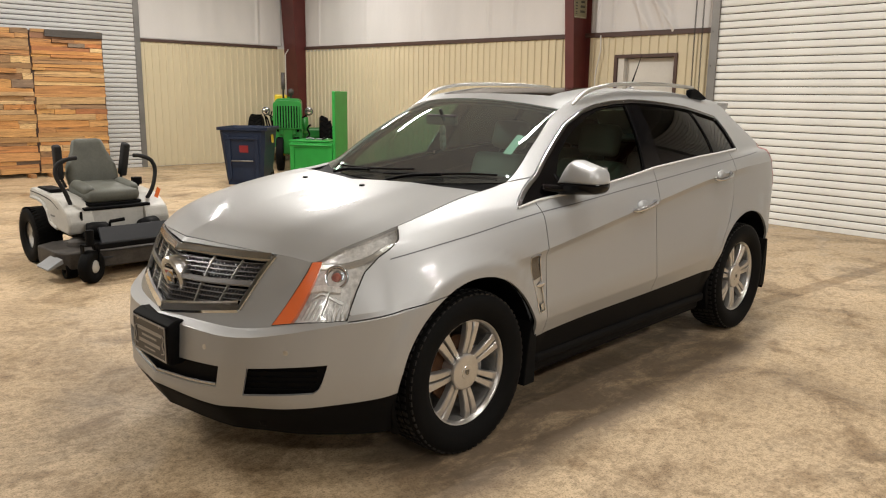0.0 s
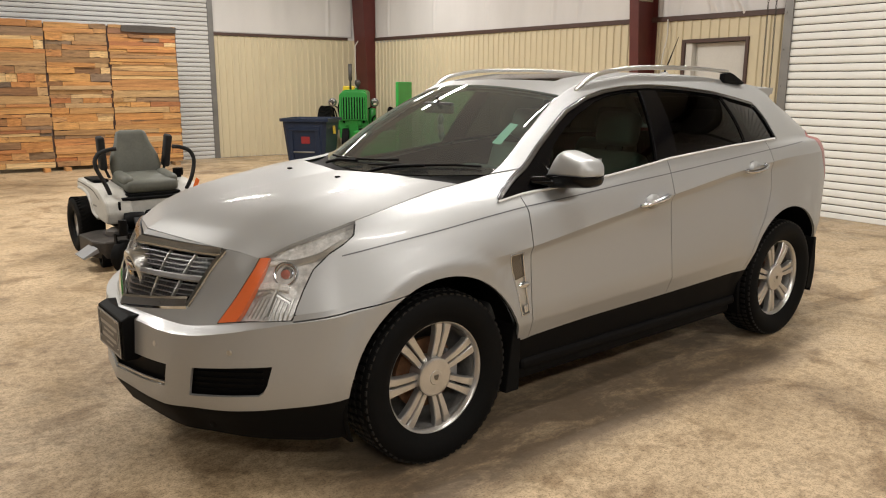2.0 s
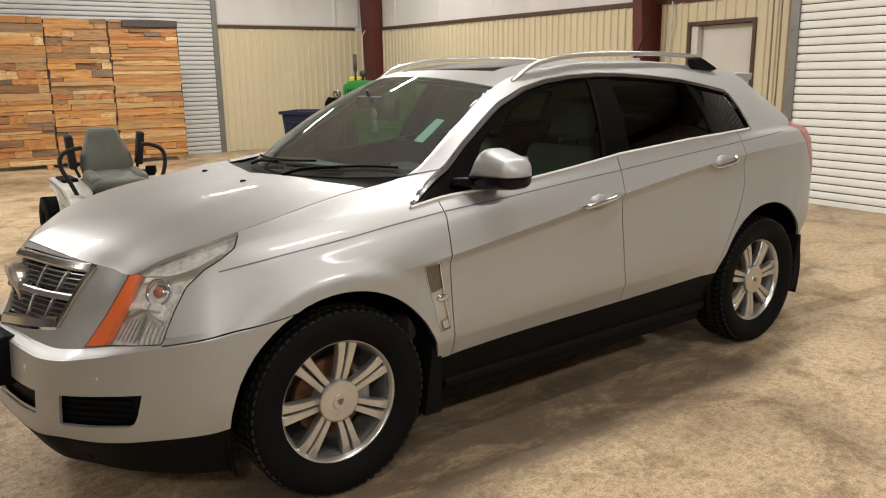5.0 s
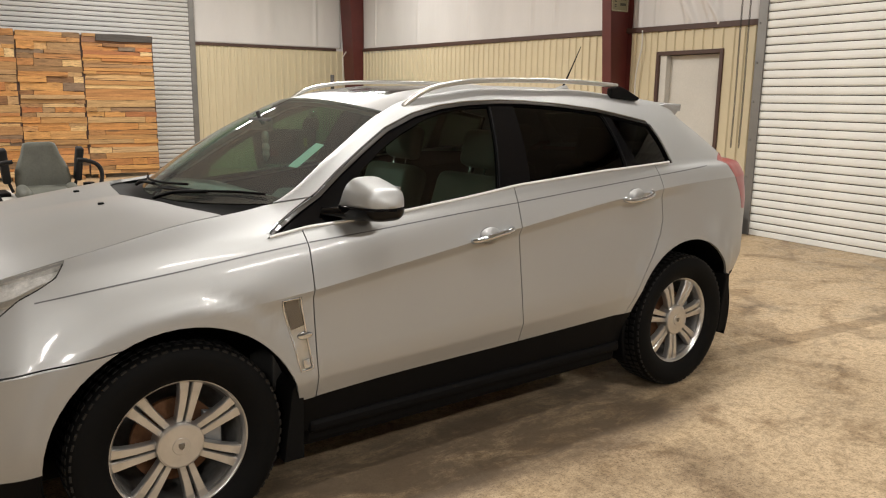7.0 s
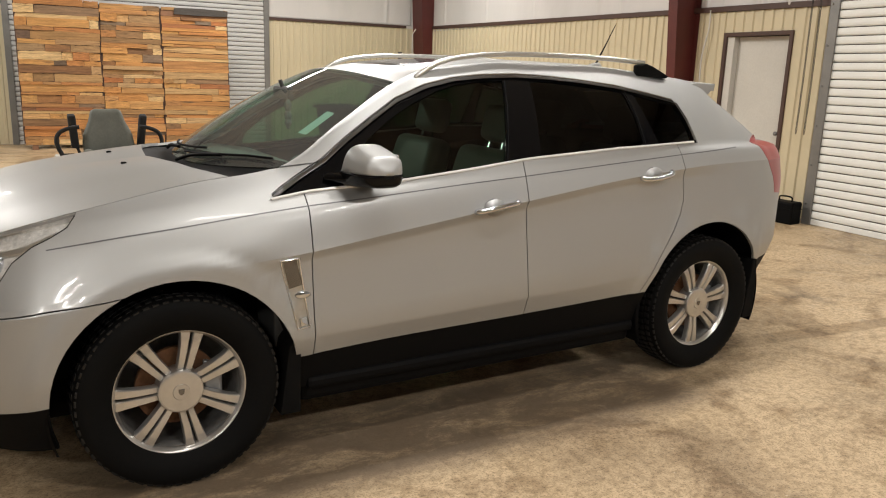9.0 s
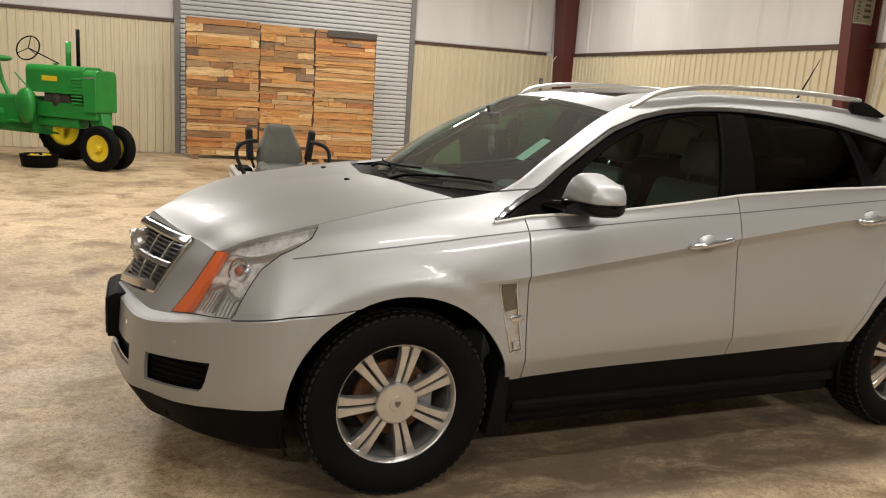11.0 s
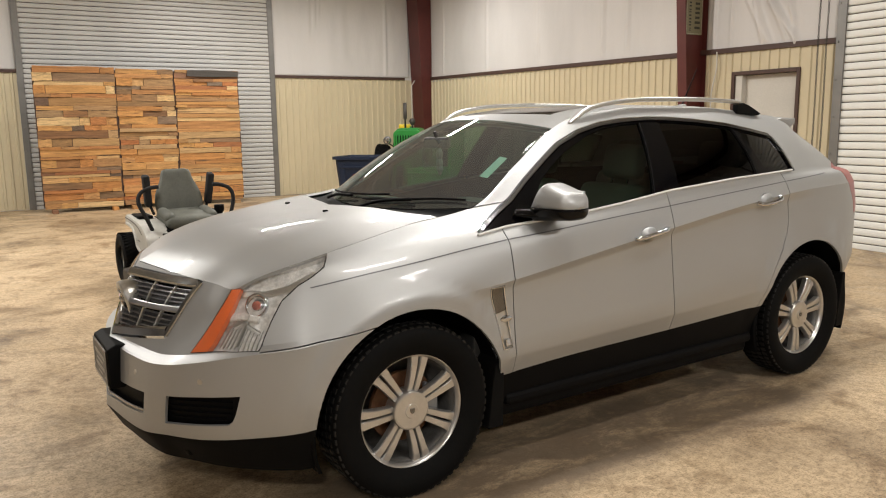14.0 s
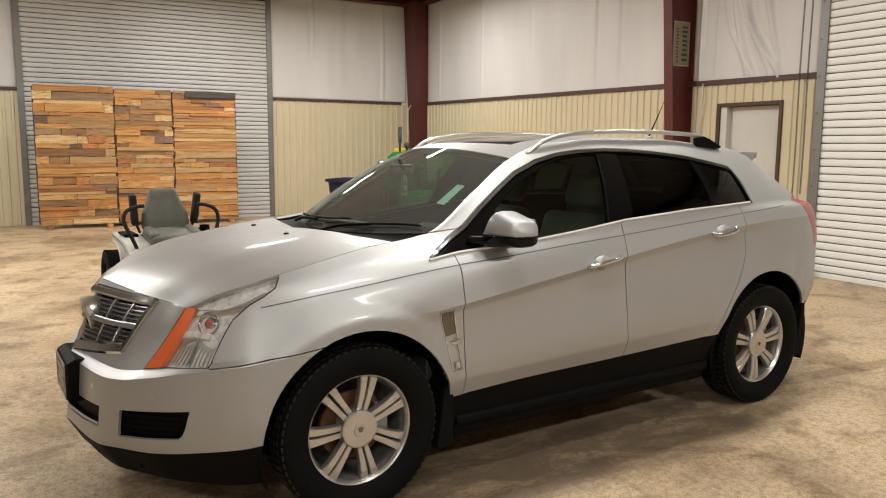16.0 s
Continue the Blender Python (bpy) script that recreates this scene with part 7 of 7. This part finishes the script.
part("tall_panel", box(.465, -.31, .09, .53, .31, 1.66, .014), M["cart_green"], cart, "tall green steel panel")
for sx in (-.38, .38):
    for sy in (-.22, .20):
        part("caster", xform(tyre(.045, .03, .012), pose(sx, sy, .045)), M["rubber"], cart, smooth=True)
        part("caster_fork", box(sx - .02, sy - .022, .05, sx + .02, sy + .022, .092), M["galv"], cart)
def clutter(x, y, pts, r, label, mat="black"):
    tagged(link_mesh("tool", xform(tube(bend(pts, 5), r, 8), pose(6.27, 10.06, .69, 0, 0, -58) @ pose(x, y, 0)), M[mat], smooth=True), label, "tool", "tools on the cart")
clutter(-.25, 0, [(0, 0, .02), (.05, .05, .10), (.02, .02, .22), (.10, 0, .30)], .018, "black bent hand tool on the green cart")
clutter(-.05, .05, [(0, 0, .016), (.12, .02, .016), (.22, -.03, .05)], .016, "dark steel hand tool on the green cart", "caliper")
clutter(.15, -.1, [(0, 0, .015), (.08, .06, .06), (.16, .1, .10)], .014, "black handled tool on the green cart")
clutter(.12, .08, [(-.06, 0, .013), (.06, .03, .02), (.1, .08, .013)], .012, "pale steel wrench on the green cart", "chrome")

clutter(.28, .05, [(0, 0, .02), (.02, .03, .12), (-.03, .05, .20), (.03, .02, .27)], .022, "black bent hand tool on the green cart")
clutter(.22, -.16, [(-.05, 0, .02), (.03, .02, .06), (.10, 0, .12), (.14, .03, .20)], .017, "black handled tool on the green cart")
clutter(-.12, -.12, [(-.08, 0, .018), (.0, .03, .03), (.10, .02, .018)], .018, "dark steel hand tool on the green cart", "caliper")

# ---- black tool case by the white door ----
case = thing("tool_case", pose(7.40, 2.42, 0, 0, 0, 96), "small black plastic tool case on the concrete", "tool case")
part("shell", box(-.16, -.10, 0, .16, .10, .26, .018), M["black"], case)
part("lid_line", box(-.163, -.103, .17, .163, .103, .182, .002), M["rubber"], case)
part("handle", tube(bend([(-.08, 0, .255), (-.07, 0, .31), (.07, 0, .31), (.08, 0, .255)], 4), .010, 8), M["black"], case, smooth=True)
for sx in (-.1, .1):
    part("latch", box(sx - .018, -.112, .15, sx + .018, -.102, .20, .003), M["galv"], case)

# ---- chain hoist of the white door, cable, sign ----
def chain(y, z0, z1, x=7.56):
    t = thing("door_chain", pose(x, y, 0), "long thin steel pull chain hanging by the white door", "chain", "pull chains")
    me = None
    z, k = z0, 0
    while z < z1:
        if me is None:
            b = tube([(.010 * math.cos(a), 0, .022 * math.sin(a)) for a in np.linspace(0, 2 * math.pi, 11)[:-1]], .0038, 5, True)
            me = bpy.data.meshes.new("link")
            b.to_mesh(me)
            b.free()
            me.materials.append(M["dirty_steel"])
        q = new("link", me)
        q.parent = t
        q.matrix_basis = pose(0, .004 * math.sin(z * 3), z, 0, 0, 90 * (k % 2))
        z, k = z + .034, k + 1
tagged(link_mesh("chain_bracket", box(7.40, 2.36, 4.84, 7.748, 2.62, 4.90, .006), M["galv"]), "small galvanised bracket that carries the pull chains", "bracket")
chain(2.42, 1.06, 4.83)
chain(2.54, 1.06, 4.83, 7.57)
tagged(link_mesh("cable", tube(bend([(7.70, 4.22, 2.55), (7.68, 4.20, 2.3), (7.66, 4.26, 1.9), (7.67, 4.24, 1.2), (7.68, 4.22, .3)], 8), .010, 8), M["doorwhite"], smooth=True), "thin white cable hanging beside the red column", "cable")
tagged(link_mesh("conduit", tube([(7.33, 13.05, .3), (7.33, 13.05, 2.5), (7.42, 13.06, 2.62)], .014, 8), M["doorwhite"], smooth=True), "thin white conduit beside the red corner column", "conduit")
M["sign_tan"] = material("tan_sign", (0.27, 0.245, 0.15), 0.45, vary=0.1)
M["sign_pale"] = material("pale_line", (0.55, 0.52, 0.42), 0.5, vary=0.1)
M["sign_ink"] = material("dark_ink", (0.05, 0.05, 0.035), 0.5, vary=0.1)
sign = thing("column_sign", pose(7.54, 4.527, 3.14), "small tan sign with dark marks on the red column", "sign")
part("board", box(-.165, -.008, -.325, .165, .0, .325, .006), M["sign_tan"], sign)
part("border", join(box(-.155, -.0095, .308, .155, -.0082, .314), box(-.155, -.0095, -.314, .155, -.0082, -.308), box(-.155, -.0095, -.308, -.149, -.0082, .308), box(.149, -.0095, -.308, .155, -.0082, .308)), M["sign_pale"], sign)
for x, z, w, h in ((.06, .21, .055, .09), (.06, .08, .045, .10), (.06, -.05, .045, .10), (.06, -.19, .055, .11), (-.085, .19, .024, .06), (-.085, .10, .022, .07), (-.085, .01, .022, .05), (-.085, -.08, .022, .07), (-.085, -.17, .022, .06), (-.085, -.25, .018, .04)):
    part("mark", box(x - w, -.010, z - h / 2, x + w, -.0082, z - h / 2 + h * .32, .001), M["sign_ink"], sign)
    part("mark", box(x - w, -.010, z + h / 2 - h * .32, x + w, -.0082, z + h / 2, .001), M["sign_ink"], sign)
